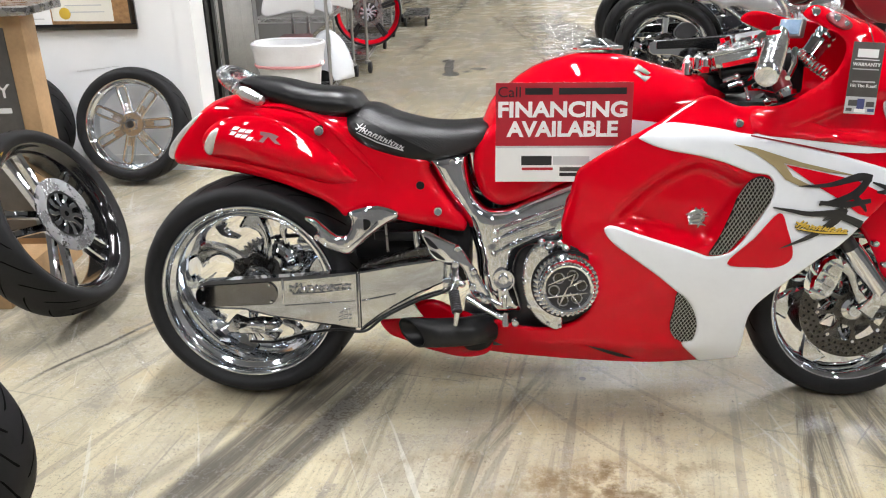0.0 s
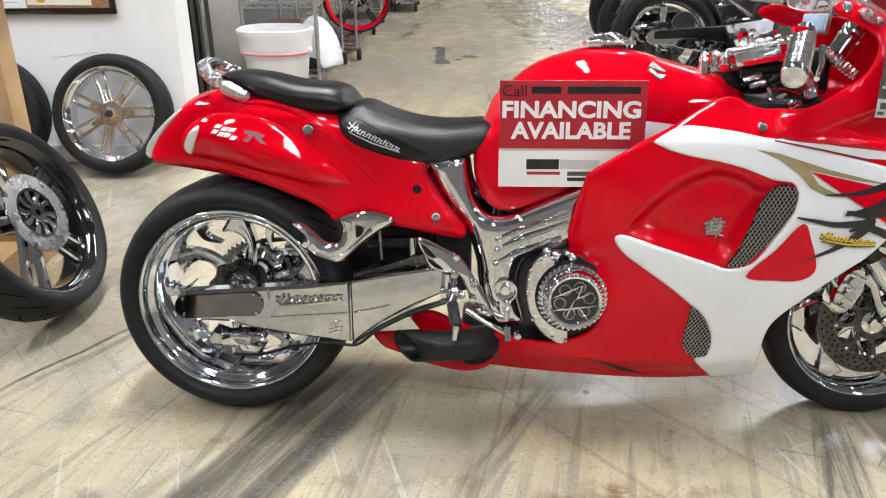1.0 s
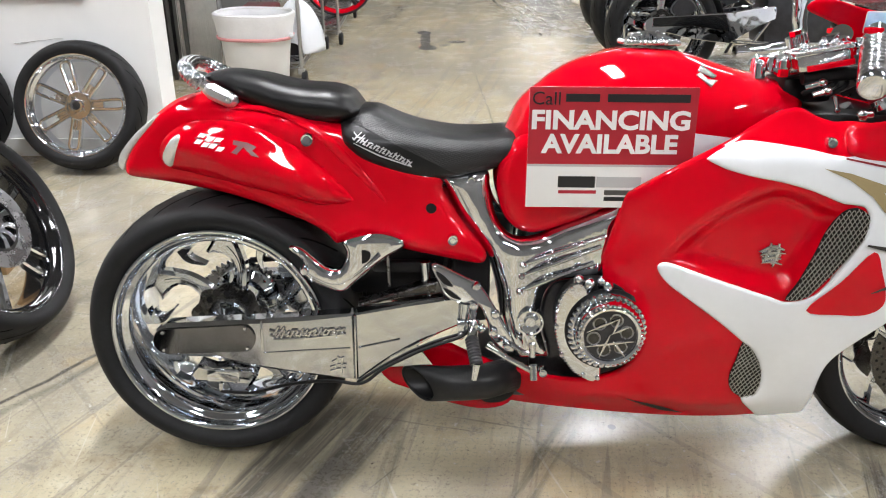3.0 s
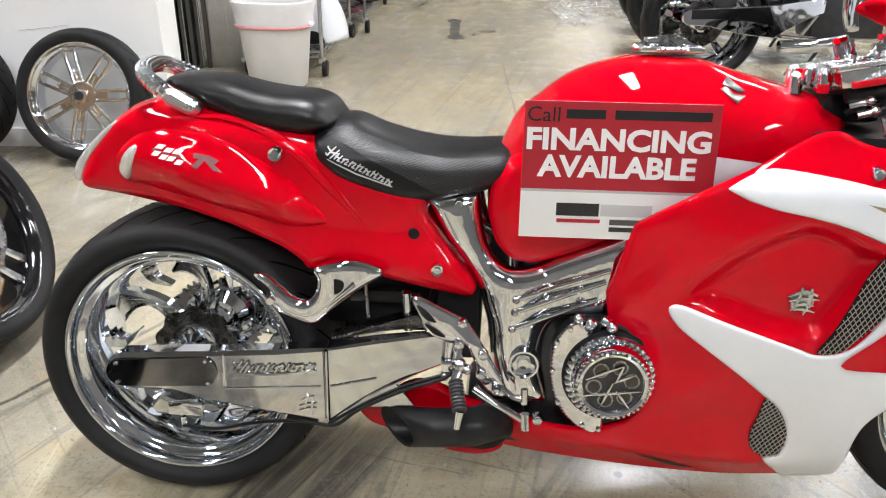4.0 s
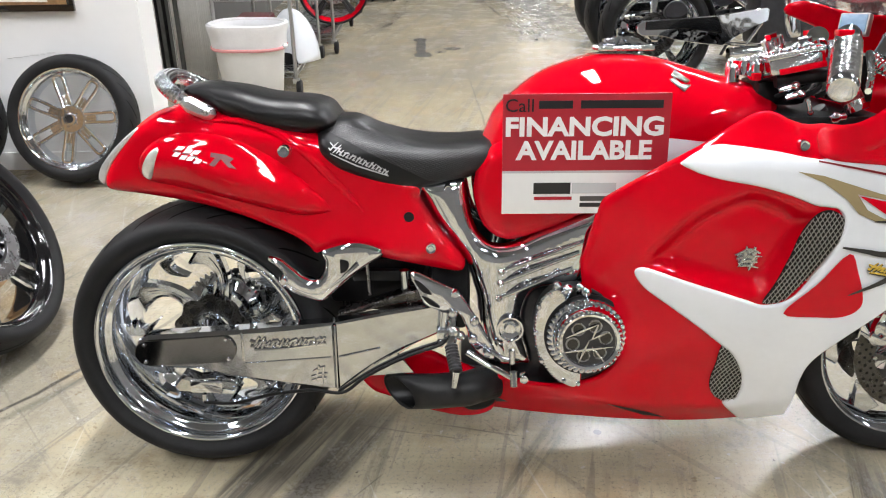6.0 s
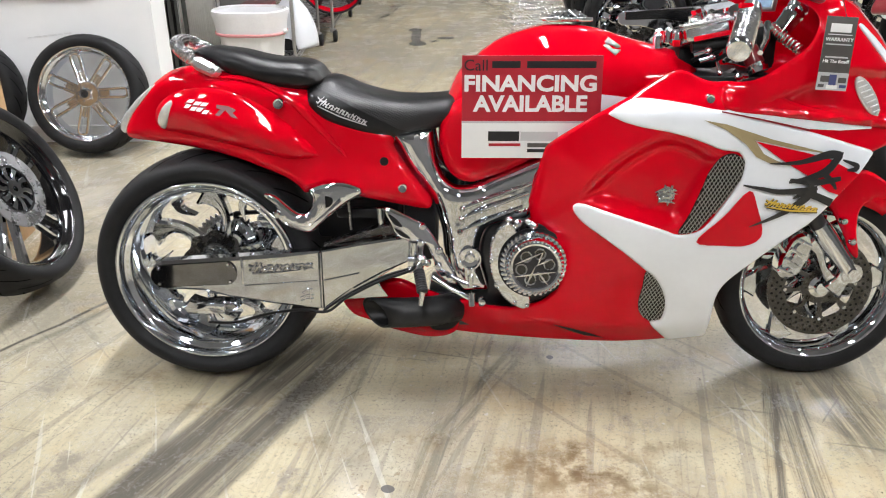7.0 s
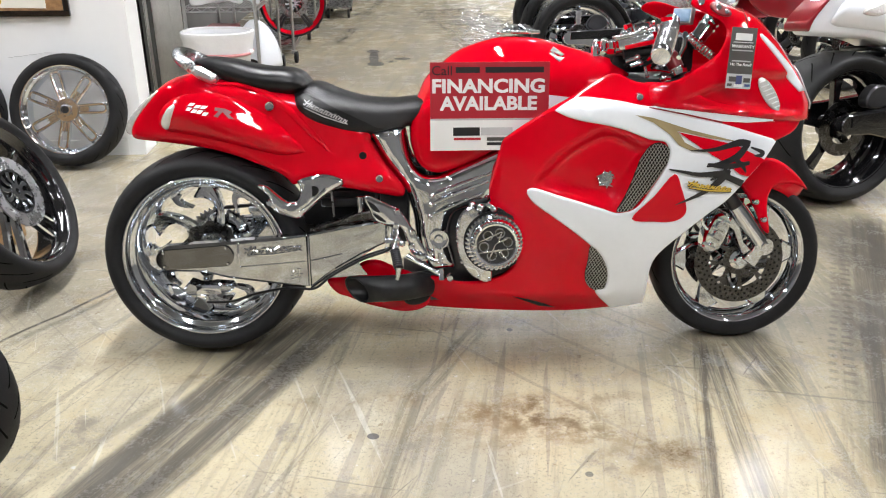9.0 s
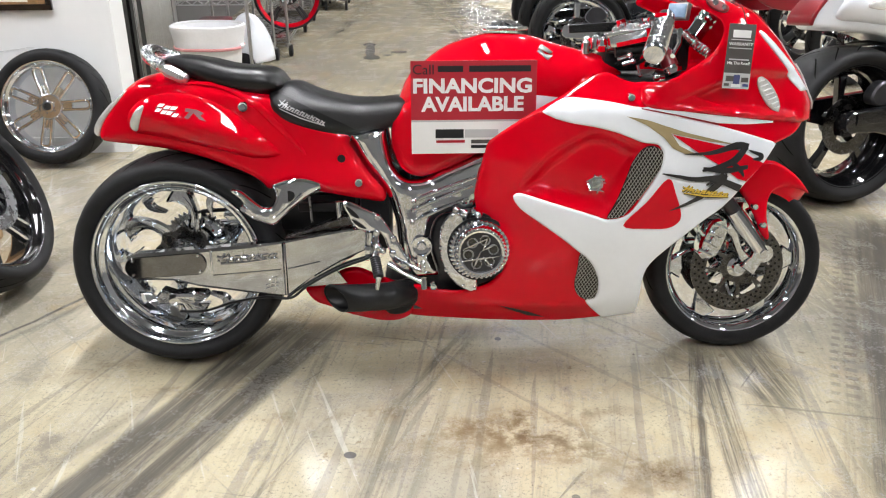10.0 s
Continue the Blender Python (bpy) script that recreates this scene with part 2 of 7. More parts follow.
    L.new(ramp(val("ADD", val("MULTIPLY", mid, 0.6), val("MULTIPLY", fine, 0.4)), 0.3, 0.7, 0.13, 0.36), p.inputs["Roughness"])
    p.inputs["Specular IOR Level"].default_value = 0.42
    k = N.new("ShaderNodeBump")
    k.inputs["Strength"].default_value, k.inputs["Distance"].default_value = 0.05, 0.0005
    L.new(val("ADD", mid, val("MULTIPLY", fine, 0.5)), k.inputs["Height"])
    L.new(k.outputs[0], p.inputs["Normal"])
    return m


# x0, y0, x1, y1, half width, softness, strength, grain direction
STREAKS_AND_SHADE = (
    # grey dirt under the bike, with some of its shade painted in
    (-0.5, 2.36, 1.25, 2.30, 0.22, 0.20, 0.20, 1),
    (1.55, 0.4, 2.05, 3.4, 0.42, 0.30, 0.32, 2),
    (-1.10, 0.90, -0.26, 2.58, 0.140, 0.018, 0.92, 1),
    (-0.93, 1.00, -0.28, 2.34, 0.045, 0.012, 0.55, 2),
    (-1.12, 1.05, -0.42, 2.35, 0.040, 0.015, 0.45, 3),
    (-1.30, 1.15, -0.62, 2.25, 0.025, 0.010, 0.30, 3),
    (-0.38, 1.00, -0.18, 2.40, 0.020, 0.007, 0.50, 4),
    (-0.46, 1.20, -0.24, 2.10, 0.010, 0.005, 0.35, 4),
    (-0.12, 1.20, 0.10, 2.06, 0.050, 0.015, 0.55, 5),
    (0.08, 2.00, 0.33, 2.45, 0.035, 0.012, 0.55, 5),
    (0.02, 1.30, 0.24, 2.10, 0.022, 0.010, 0.35, 6),
    (1.12, 2.28, 0.70, 1.00, 0.026, 0.008, 0.85, 6),
    (1.15, 2.28, 0.92, 1.05, 0.046, 0.012, 0.85, 7),
    (1.29, 2.34, 1.30, 1.92, 0.085, 0.025, 0.75, 8),
    (2.42, 3.45, 1.40, 1.45, 0.075, 0.012, 0.92, 3),
    (2.30, 3.40, 1.30, 1.45, 0.075, 0.030, 0.45, 3),
    (2.24, 3.36, 1.52, 1.95, 0.020, 0.006, 0.60, 9),
    (2.17, 3.32, 1.46, 1.95, 0.014, 0.006, 0.45, 9),
    (1.95, 0.50, 1.80, 3.00, 0.120, 0.030, 0.45, 2),
    (0.30, 0.80, 0.36, 2.50, 0.050, 0.030, 0.20, 2),
    (2.6, 2.2, 1.55, 5.6, 0.30, 0.12, 0.50, 3),
    (2.2, 3.2, 1.9, 5.0, 0.15, 0.08, 0.45, 2),
    (1.3, 8.5, 0.9, 12.5, 0.5, 0.15, 0.60, 3),
    (2.3, 7.0, 1.2, 11.5, 0.35, 0.15, 0.60, 3),
    (-1.46, 2.42, -1.04, 3.04, 0.008, 0.006, 0.95, 0),
    (-1.40, 2.42, -0.98, 3.04, 0.014, 0.012, 0.45, 0),
    (0.34, 4.9, 0.27, 6.9, 0.006, 0.005, 0.6, 0),
    (-0.55, 9.2, 0.05, 15.0, 0.07, 0.05, 0.35, 0),
)
SPOTS = ((0.415, 1.925, 0.10, 0.07, 0.9), (0.30, 1.90, 0.12, 0.05, 0.7), (0.76, 1.70, 0.10, 0.05, 0.8), (0.62, 1.74, 0.10, 0.04, 0.55), (-0.70, 2.15, 0.12, 0.05, 0.5), (-0.30, 1.98, 0.09, 0.04, 0.4), (0.27, 1.87, 0.14, 0.07, 0.45), (0.84, 1.64, 0.07, 0.06, 0.6), (0.55, 1.76, 0.14, 0.05, 0.5), (-0.18, 1.95, 0.10, 0.05, 0.35), (0.40, 1.82, 0.34, 0.13, 0.85), (0.42, 1.84, 0.12, 0.06, 0.7), (0.74, 1.63, 0.16, 0.08, 0.75), (0.02, 1.98, 0.12, 0.05, 0.6), (-0.95, 2.3, 0.2, 0.09, 0.4), (0.62, 1.95, 0.2, 0.05, 0.4), (0.85, 1.35, 0.25, 0.1, 0.35))
SCUFFS = ((-0.13, 8.3, 0.05, 0.46, 0.75), (-0.145, 8.68, 0.07, 0.10, 0.75), (-0.115, 7.95, 0.09, 0.12, 0.75), (0.05, 8.06, 0.06, 0.05, 0.65), (0.16, 8.22, 0.09, 0.08, 0.65),
          (-0.067, 1.792, 0.018, 0.014, 0.85), (0.44, 2.42, 0.012, 0.012, 0.8), (0.545, 1.572, 0.012, 0.012, 0.7))
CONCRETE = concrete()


# ---------------------------------------------------------------- mesh tools
class Geo:
    def __init__(self):
        self.v, self.f = [], []

    def add(self, vf, m=None):
        n = len(self.v)
        vs, fs = vf
        self.v += [tuple(m @ Vector(p)) for p in vs] if m is not None else [tuple(p) for p in vs]
        self.f += [tuple(i + n for i in f) for f in fs]
        return self


def part(name, geo, material, parent=None, label="", angle=38, thick=0.0):
    """Links one mesh, under a thing or a part if a parent is given."""
    if not isinstance(geo, Geo):
        geo = Geo().add(geo)
    me = bpy.data.meshes.new(name)
    me.from_pydata(geo.v, [], geo.f)
    bm = bmesh.new()
    bm.from_mesh(me)
    bmesh.ops.remove_doubles(bm, verts=bm.verts, dist=1e-5)
    bmesh.ops.recalc_face_normals(bm, faces=bm.faces)
    for face in bm.faces:
        face.smooth = True
    for e in bm.edges:
        if len(e.link_faces) == 2 and e.calc_face_angle(0) > radians(angle):
            e.smooth = False
    bm.to_mesh(me)
    bm.free()
    me.materials.append(material)
    ob = new(name, me)
    if parent is not None:
        ob.parent = parent
    if label:
        tagged(ob, label)
    if thick:
        s = ob.modifiers.new("thickness", "SOLIDIFY")
        s.thickness, s.offset = thick, 0
    return ob


def joined(ob):
    """Marks a part made of countless small pieces."""
    return tagged(ob, kind="stuff")


def thing(name, label, category, m=None, group="", kind=""):
    ob = new(name)
    ob.empty_display_size = 0.1
    if m is not None:
        ob.matrix_basis = m
    return tagged(ob, label, category, group, kind)


def curve(pts, n=8, closed=False):
    """A Catmull-Rom curve through the points."""
    p = np.array(pts, float)
    k = len(p)
    out = []
    for i in range(k if closed else k - 1):
        if closed:
            a, b, c, d = p[(i - 1) % k], p[i], p[(i + 1) % k], p[(i + 2) % k]
        else:
            a, b, c, d = p[max(i - 1, 0)], p[i], p[i + 1], p[min(i + 2, k - 1)]
        for t in np.linspace(0, 1, n, endpoint=False):
            out.append(0.5 * (2 * b + (c - a) * t + (2 * a - 5 * b + 4 * c - d) * t * t + (3 * b - a - 3 * c + d) * t ** 3))
    if not closed:
        out.append(p[-1])
    return np.array(out)


def edge_gap(q, loop):
    """Distance of each point of q from a closed 2D loop."""
    a, b = loop, np.roll(loop, -1, 0)
    ab = b - a
    t = ((q[:, None] - a) * ab).sum(-1) / np.maximum((ab ** 2).sum(-1), 1e-12)
    near = a + np.clip(t, 0, 1)[..., None] * ab
    return np.sqrt(((q[:, None] - near) ** 2).sum(-1)).min(1)


def inside(q, loop):
    a, b = loop, np.roll(loop, -1, 0)
    x, y = q[:, 0:1], q[:, 1:2]
    hit = ((a[:, 1] > y) != (b[:, 1] > y)) & (x < (b[:, 0] - a[:, 0]) * (y - a[:, 1]) / (b[:, 1] - a[:, 1] + 1e-15) + a[:, 0])
    return hit.sum(1) % 2 == 1


def fill(loop, res, rings=()):
    """Triangles inside a 2D loop, with inner rings at the given distances. Returns points, faces, count of the rim."""
    loop = np.asarray(loop, float)
    lo, hi = loop.min(0), loop.max(0)
    g = []
    row = 0
    y = lo[1]
    while y < hi[1]:
        x = lo[0] + (res / 2 if row % 2 else 0)
        while x < hi[0]:
            g.append((x, y))
            x += res
        y += res * 0.866
        row += 1
    g = np.array(g)
    g = g[inside(g, loop)]
    last = max(rings) if rings else 0
    if len(g):
        g = g[edge_gap(g, loop) > last + res * 0.45]
    tang = np.roll(loop, -1, 0) - np.roll(loop, 1, 0)
    nrm = np.stack([-tang[:, 1], tang[:, 0]], 1) / np.maximum(np.linalg.norm(tang, axis=1), 1e-9)[:, None]
    area = (loop[:, 0] * np.roll(loop[:, 1], -1) - np.roll(loop[:, 0], -1) * loop[:, 1]).sum()
    if area < 0:
        nrm = -nrm
    extra = []
    for r in rings:
        q = loop + nrm * r
        q = q[inside(q, loop)]
        if len(q):
            extra.append(q[edge_gap(q, loop) > r * 0.93])
    pts = np.concatenate([loop, *extra, g]) if len(g) or extra else loop
    from mathutils.geometry import delaunay_2d_cdt
    vs, _, fs, src, *_ = delaunay_2d_cdt([Vector(p) for p in pts], [], [list(range(len(loop)))], 1, 1e-6)
    rim = [None] * len(loop)
    for i, s in enumerate(src):
        for j in s:
            if j < len(loop):
                rim[j] = i
    return np.array([tuple(v) for v in vs]), [tuple(f) for f in fs], rim


def dense(loop, step):
    """The same outline with no edge longer than a step."""
    out = []
    q = np.asarray(loop, float)
    for a, b in zip(q, np.roll(q, -1, 0)):
        n = max(1, math.ceil(float(np.linalg.norm(b - a)) / step))
        out += [a + (b - a) * k / n for k in range(n)]
    return np.array(out)


def panel(loop, depth, res=0.02, rnd=0.0, drop=0.0, lift=0.0, side=-1):
    """A skin over a side-view outline (x, z) at y = side * depth(x, z), its edge rounded inwards."""
    rings = [rnd * k for k in (0.12, 0.35, 0.65, 1.0)] if rnd else []
    loop = dense(loop, max(min(res, rnd or res), 0.006)) if rnd else loop
    pts, fs, _ = fill(loop, res, rings)
    gap = edge_gap(pts, np.asarray(loop, float)) if rnd else np.ones(len(pts))
    vs = []
    for (x, z), g in zip(pts, gap):
        d = depth(x, z) + lift
        if rnd and g < rnd:
            k = 1 - g / rnd
            d -= (drop or rnd) * (1 - math.sqrt(max(1 - k * k, 0)))
        vs.append((x, side * d, z))
    return vs, fs


def pillow(loop, depth, res=0.02, rnd=0.04, drop=0.0):
    """A closed body, the same on both sides of the plane y = 0, with rounded shoulders."""
    rings = [rnd * k for k in (0.06, 0.2, 0.42, 0.7, 1.0)]
    loop = dense(loop, res)
    pts, fs, rim = fill(loop, res, rings)
    gap = edge_gap(pts, np.asarray(loop, float))
    near, far = [], []
    for (x, z), g in zip(pts, gap):
        d = depth(x, z)
        if g < rnd:
            k = 1 - g / rnd
            d -= min(drop or rnd, d * 0.98) * (1 - math.sqrt(max(1 - k * k, 0)))
        d = max(d, 0.002)
        near.append((x, -d, z))
        far.append((x, d, z))
    n = len(pts)
    faces = list(fs) + [tuple(i + n for i in reversed(f)) for f in fs]
    k = len(rim)
    for i in range(k):
        a, b = rim[i], rim[(i + 1) % k]
        if a is not None and b is not None and a != b:
            faces.append((a, b, b + n, a + n))
    return near + far, faces


def prism(loop, y0, y1, bevel=0.003):
    """A plate: an (x, z) outline pulled from y0 to y1, with chamfered rims."""
    loop = np.asarray(loop, float)
    tang = np.roll(loop, -1, 0) - np.roll(loop, 1, 0)
    nrm = np.stack([-tang[:, 1], tang[:, 0]], 1) / np.maximum(np.linalg.norm(tang, axis=1), 1e-9)[:, None]
    if (loop[:, 0] * np.roll(loop[:, 1], -1) - np.roll(loop[:, 0], -1) * loop[:, 1]).sum() < 0:
        nrm = -nrm
    inner = loop + nrm * bevel
    s = 1 if y1 > y0 else -1
    vs = []
    for q, y in ((inner, y0), (loop, y0 + s * bevel), (loop, y1 - s * bevel), (inner, y1)):
        vs += [(a, y, b) for a, b in q]
    n = len(loop)
    fs = [tuple(range(n)), tuple(range(4 * n - 1, 3 * n - 1, -1))]
    for r in range(3):
        fs += [(r * n + i, r * n + (i + 1) % n, (r + 1) * n + (i + 1) % n, (r + 1) * n + i) for i in range(n)]
    return vs, fs


def lathe(profile, seg=48, c=(0, 0, 0), closed=False, arc=None):
    """Turns a profile of (radius, y) round an axis along y through c."""
    vs, fs = [], []
    a0, a1 = arc or (0, 2 * math.pi)
    full = arc is None
    steps = seg if full else seg + 1
    for i in range(steps):
        a = a0 + (a1 - a0) * i / seg
        for r, y in profile:
            vs.append((c[0] + r * math.cos(a), c[1] + y, c[2] + r * math.sin(a)))
    k = len(profile)
    for i in range(seg):
        j = (i + 1) % steps
        for q in range(k if closed else k - 1):
            w = (q + 1) % k
            fs.append((i * k + q, i * k + w, j * k + w, j * k + q))
    return vs, fs


def tube(path, radius, seg=10, caps=True):
    """A round bar along a path; radius is one number or one for each point."""
    p = [Vector(q) for q in path]
    rs = radius if isinstance(radius, (list, tuple)) else [radius] * len(p)
    vs, fs = [], []
    up = Vector((0.13, 0.31, 0.94))
    for i, q in enumerate(p):
        t = (p[min(i + 1, len(p) - 1)] - p[max(i - 1, 0)]).normalized()
        u = t.cross(up)
        if u.length < 0.05:
            u = t.cross(Vector((1, 0, 0)))
        u.normalize()
        w = t.cross(u)
        for k in range(seg):
            a = 2 * math.pi * k / seg
            vs.append(q + rs[i] * (math.cos(a) * u + math.sin(a) * w))
    for i in range(len(p) - 1):
        for k in range(seg):
            fs.append((i * seg + k, i * seg + (k + 1) % seg, (i + 1) * seg + (k + 1) % seg, (i + 1) * seg + k))
    if caps:
        fs += [tuple(range(seg - 1, -1, -1)), tuple((len(p) - 1) * seg + k for k in range(seg))]
    return vs, fs


def box(c, s, bevel=0.004, m=None):
    """A block with chamfered edges."""
    bm = bmesh.new()
    bmesh.ops.create_cube(bm, size=1.0, matrix=Matrix.Diagonal((*s, 1)))
    if bevel:
        bmesh.ops.bevel(bm, geom=list(bm.edges), offset=min(bevel, min(s) * 0.4), segments=2, profile=0.6, affect="EDGES")
    bmesh.ops.transform(bm, matrix=Matrix.Translation(c) @ (m or Matrix()), verts=bm.verts)
    out = [tuple(v.co) for v in bm.verts], [tuple(v.index for v in f.verts) for f in bm.faces]
    bm.free()
    return out


def ball(c, r, seg=10, rows=6, sy=1.0):
    prof = [(r * math.sin(math.pi * i / rows), -r * sy * math.cos(math.pi * i / rows)) for i in range(rows + 1)]
    prof[0], prof[-1] = (1e-4, prof[0][1]), (1e-4, prof[-1][1])
    return lathe(prof, seg, c)


def ribbon(path, widths, y0, y1, bevel=0.002):
    """A plate that follows a path in (x, z) with a width at each point."""
    p = np.array(path, float)
    t = np.gradient(p, axis=0)
    n = np.stack([-t[:, 1], t[:, 0]], 1) / np.linalg.norm(t, axis=1)[:, None]
    w = np.array(widths, float)[:, None] / 2
    return prism(np.concatenate([p + n * w, (p - n * w)[::-1]]), y0, y1, bevel)


def letters(text, size, extrude=0.001, bold=0.0):
    """Letters in Blender's own font as a mesh in x and y, centred."""
    c = bpy.data.curves.new("letters", "FONT")
    c.offset = bold
    c.body, c.size, c.extrude, c.align_x, c.align_y, c.resolution_u = text, size, extrude, "CENTER", "CENTER", 3
    ob = bpy.data.objects.new("letters", c)
    scene.collection.objects.link(ob)
    me = bpy.data.meshes.new_from_object(ob.evaluated_get(bpy.context.evaluated_depsgraph_get()))
    out = [tuple(v.co) for v in me.vertices], [tuple(q.vertices) for q in me.polygons]
    bpy.data.objects.remove(ob)
    bpy.data.curves.remove(c)
    bpy.data.meshes.remove(me)
    return out


def script_strokes(a, b, height, count, seed=1, slant=0.35):
    """Illegible pointed strokes between two points of a side view: slanted bars with hooks, over a long underline."""
    rg = random.Random(seed)
    a, b = np.array(a, float), np.array(b, float)
    t = (b - a) / np.linalg.norm(b - a)
    n = np.array([-t[1], t[0]])
    w = np.linalg.norm(b - a) / count
    out = []

    def put(pts, x):
        q = [a + t * (x + u * w + slant * v * height) + n * v * height for u, v in pts]
        out.append(np.array([q[0]] + [p + (r - p) * f for p, r in zip(q, q[1:]) for f in (0.35, 0.7, 1.0)]))

    put([(0.55, 1.35), (0.10, 0.10), (-0.25, 0.30)], 0)
    put([(1.15, 1.25), (0.60, -0.10)], 0)
    put([(-0.45, 0.95), (0.40, 0.60), (1.30, 0.80)], 0)
    for k in range(1, count):
        x, h, low = k * w, rg.uniform(0.70, 1.0), rg.uniform(-0.25, 0.1)
        put([(0.35, h), (0.10, low)], x)
        put([(0.85, h * 0.9), (0.55, 0.05), (0.95, 0.15)], x)
        put([(0.05, rg.uniform(0.3, 0.8)), (0.75, rg.uniform(0.2, 0.9))], x)
    put([(0.3, -0.30), (count * 0.5, -0.40), (count * 1.02, 0.0)], 0)
    return out


def ink(strokes, width, depth, lift):
    """The strokes as thin strips laid on a surface."""
    g = Geo()
    for q in strokes:
        d = np.gradient(q, axis=0)
        m = np.stack([-d[:, 1], d[:, 0]], 1) / np.maximum(np.linalg.norm(d, axis=1), 1e-9)[:, None]
        w = width * (0.45 + 0.55 * np.sin(np.linspace(0.25, math.pi - 0.25, len(q))))[:, None] / 2
        vs = [(float(p[0]), -(depth(p[0], p[1]) + lift), float(p[1])) for p in np.stack([q + m * w, q - m * w], 1).reshape(-1, 2)]
        g.add((vs, [(2 * k, 2 * k + 1, 2 * k + 3, 2 * k + 2) for k in range(len(q) - 1)]))
    return g


def stud(c, r=0.012, h=0.008):
    """A round-headed bolt that faces the near side."""
    x, y, z = c
    g = Geo().add(lathe([(1e-4, -h), (r * 0.45, -h), (r * 0.5, -h * 0.8), (r * 0.8, -h * 0.9), (r, -h * 0.35), (r, h)], 14, (x, y, z)))
    return g


# ---------------------------------------------------------------- structure
X0, X1, Y0, Y1, H = -9.0, 15.0, -4.2, 48.0, 5.2


def slab(name, c, s, material, label, category):
    return tagged(part(name, box(c, s, 0), material), label, category, kind="structure")


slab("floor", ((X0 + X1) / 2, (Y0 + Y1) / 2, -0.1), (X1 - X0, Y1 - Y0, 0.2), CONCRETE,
     "sealed beige concrete floor with tyre streaks, stains and painted shade", "floor")
# unseen ceiling and hall walls, kept dark to deepen reflections and cut bounce
slab("ceiling", ((X0 + X1) / 2, (Y0 + Y1) / 2, H + 0.1), (X1 - X0, Y1 - Y0, 0.2), CEILING, "dark grey unseen deck ceiling", "ceiling")
slab("wall_north", ((X0 + X1) / 2, Y1 + 0.1, H / 2), (X1 - X0, 0.2, H), HALLWALL, "plain dark unseen hall wall closing the place", "wall")
slab("wall_south", ((X0 + X1) / 2, Y0 - 0.1, H / 2), (X1 - X0, 0.2, H), HALLWALL, "plain dark unseen hall wall closing the place", "wall")
slab("wall_west", (X0 - 0.1, (Y0 + Y1) / 2, H / 2), (0.2, Y1 - Y0, H), HALLWALL, "plain dark unseen hall wall closing the place", "wall")
slab("wall_east", (X1 + 0.1, (Y0 + Y1) / 2, H / 2), (0.2, Y1 - Y0, H), HALLWALL, "plain dark unseen hall wall closing the place", "wall")

# partition that ends in a return beside the racks
WALL_Y = 4.88
slab("partition_wall", ((-8.9 - 1.650) / 2, WALL_Y + 0.1, 1.5), (8.9 - 1.650, 0.2, 3.0), WALLPAINT, "white painted partition wall with a few scuffs", "wall")
slab("partition_post", (-1.598, WALL_Y + 0.11, 1.5), (0.105, 0.24, 3.0), WALLPAINT, "white painted end post of the partition", "wall trim")
slab("baseboard", ((-8.9 - 1.650) / 2, WALL_Y - 0.006, 0.05), (8.9 - 1.650, 0.012, 0.1), WALLPAINT, "low white baseboard of the partition", "baseboard")


def ceiling_light():
    t = thing("ceiling_light", "long twin-tube fluorescent ceiling light", "ceiling light", group="rows of ceiling lights")
    part("frame_tray", box((0, 0, 0.05), (0.32, 2.4, 0.06), 0.01), WHITE, t)
    for x in (-0.09, 0.09):
        part("tube_lamp", tube([(x, -1.18, 0), (x, 1.18, 0)], 0.02, 8), TUBE, t, "lit white fluorescent tube")
    area = bpy.data.lights.new("tube_light", "AREA")
    area.shape, area.size, area.size_y, area.energy, area.spread = "RECTANGLE", 0.26, 2.3, POWER, radians(126)
    area.color = (0.98, 0.985, 1.0)
    al = new("tube_light", area)
    al.location, al.parent = (0, 0, -0.03), t
    part("hanger_rod", tube([(0, 0, 0.07), (0, 0, 0.42)], 0.008, 6), STEEL, t)
    return t


first = ceiling_light()
first.matrix_basis = pose(-4.5, -1.8, H - 0.42)
# the two lamps at x = 1.9 are added to brighten the back floor
for i, (lx, start, count) in enumerate(((-4.5, 0, 10), (-0.4, 0, 2), (1.9, 2, 2), (4.1, 0, 10), (9.0, 0, 10))):
    for j in range(start, start + count):
        ly = -1.8 + 4.9 * j
        if i or j:
            copy_thing(first, pose(lx, ly, H - 0.42))


# ---------------------------------------------------------------- the red and white motorcycle
NOSE = ((0.14, 1.62), (0.45, 1.60), (0.60, 1.54), (0.72, 1.48), (0.80, 1.440), (0.86, 1.438), (0.95, 1.392), (1.05, 1.315), (1.13, 1.235), (1.19, 1.12), (1.22, 1.085))


def nose(z):
    return float(np.interp(z, [a for a, _ in NOSE], [b for _, b in NOSE]))


def girth(z):
    return 0.325 - (0.5 if z < 0.72 else 0.15) * (z - 0.72) ** 2


def soft_step(v, a, b):
    k = min(max((v - a) / (b - a), 0), 1)
    return k * k * (3 - 2 * k)


def dent(x, z):
    """The bowl behind the side grille, with a crisp rim."""
    q = np.array([[x, z]])
    if not inside(q, BOWL)[0]:
        return 0.0
    return 0.036 * soft_step(edge_gap(q, BOWL)[0], 0.0, 0.040)


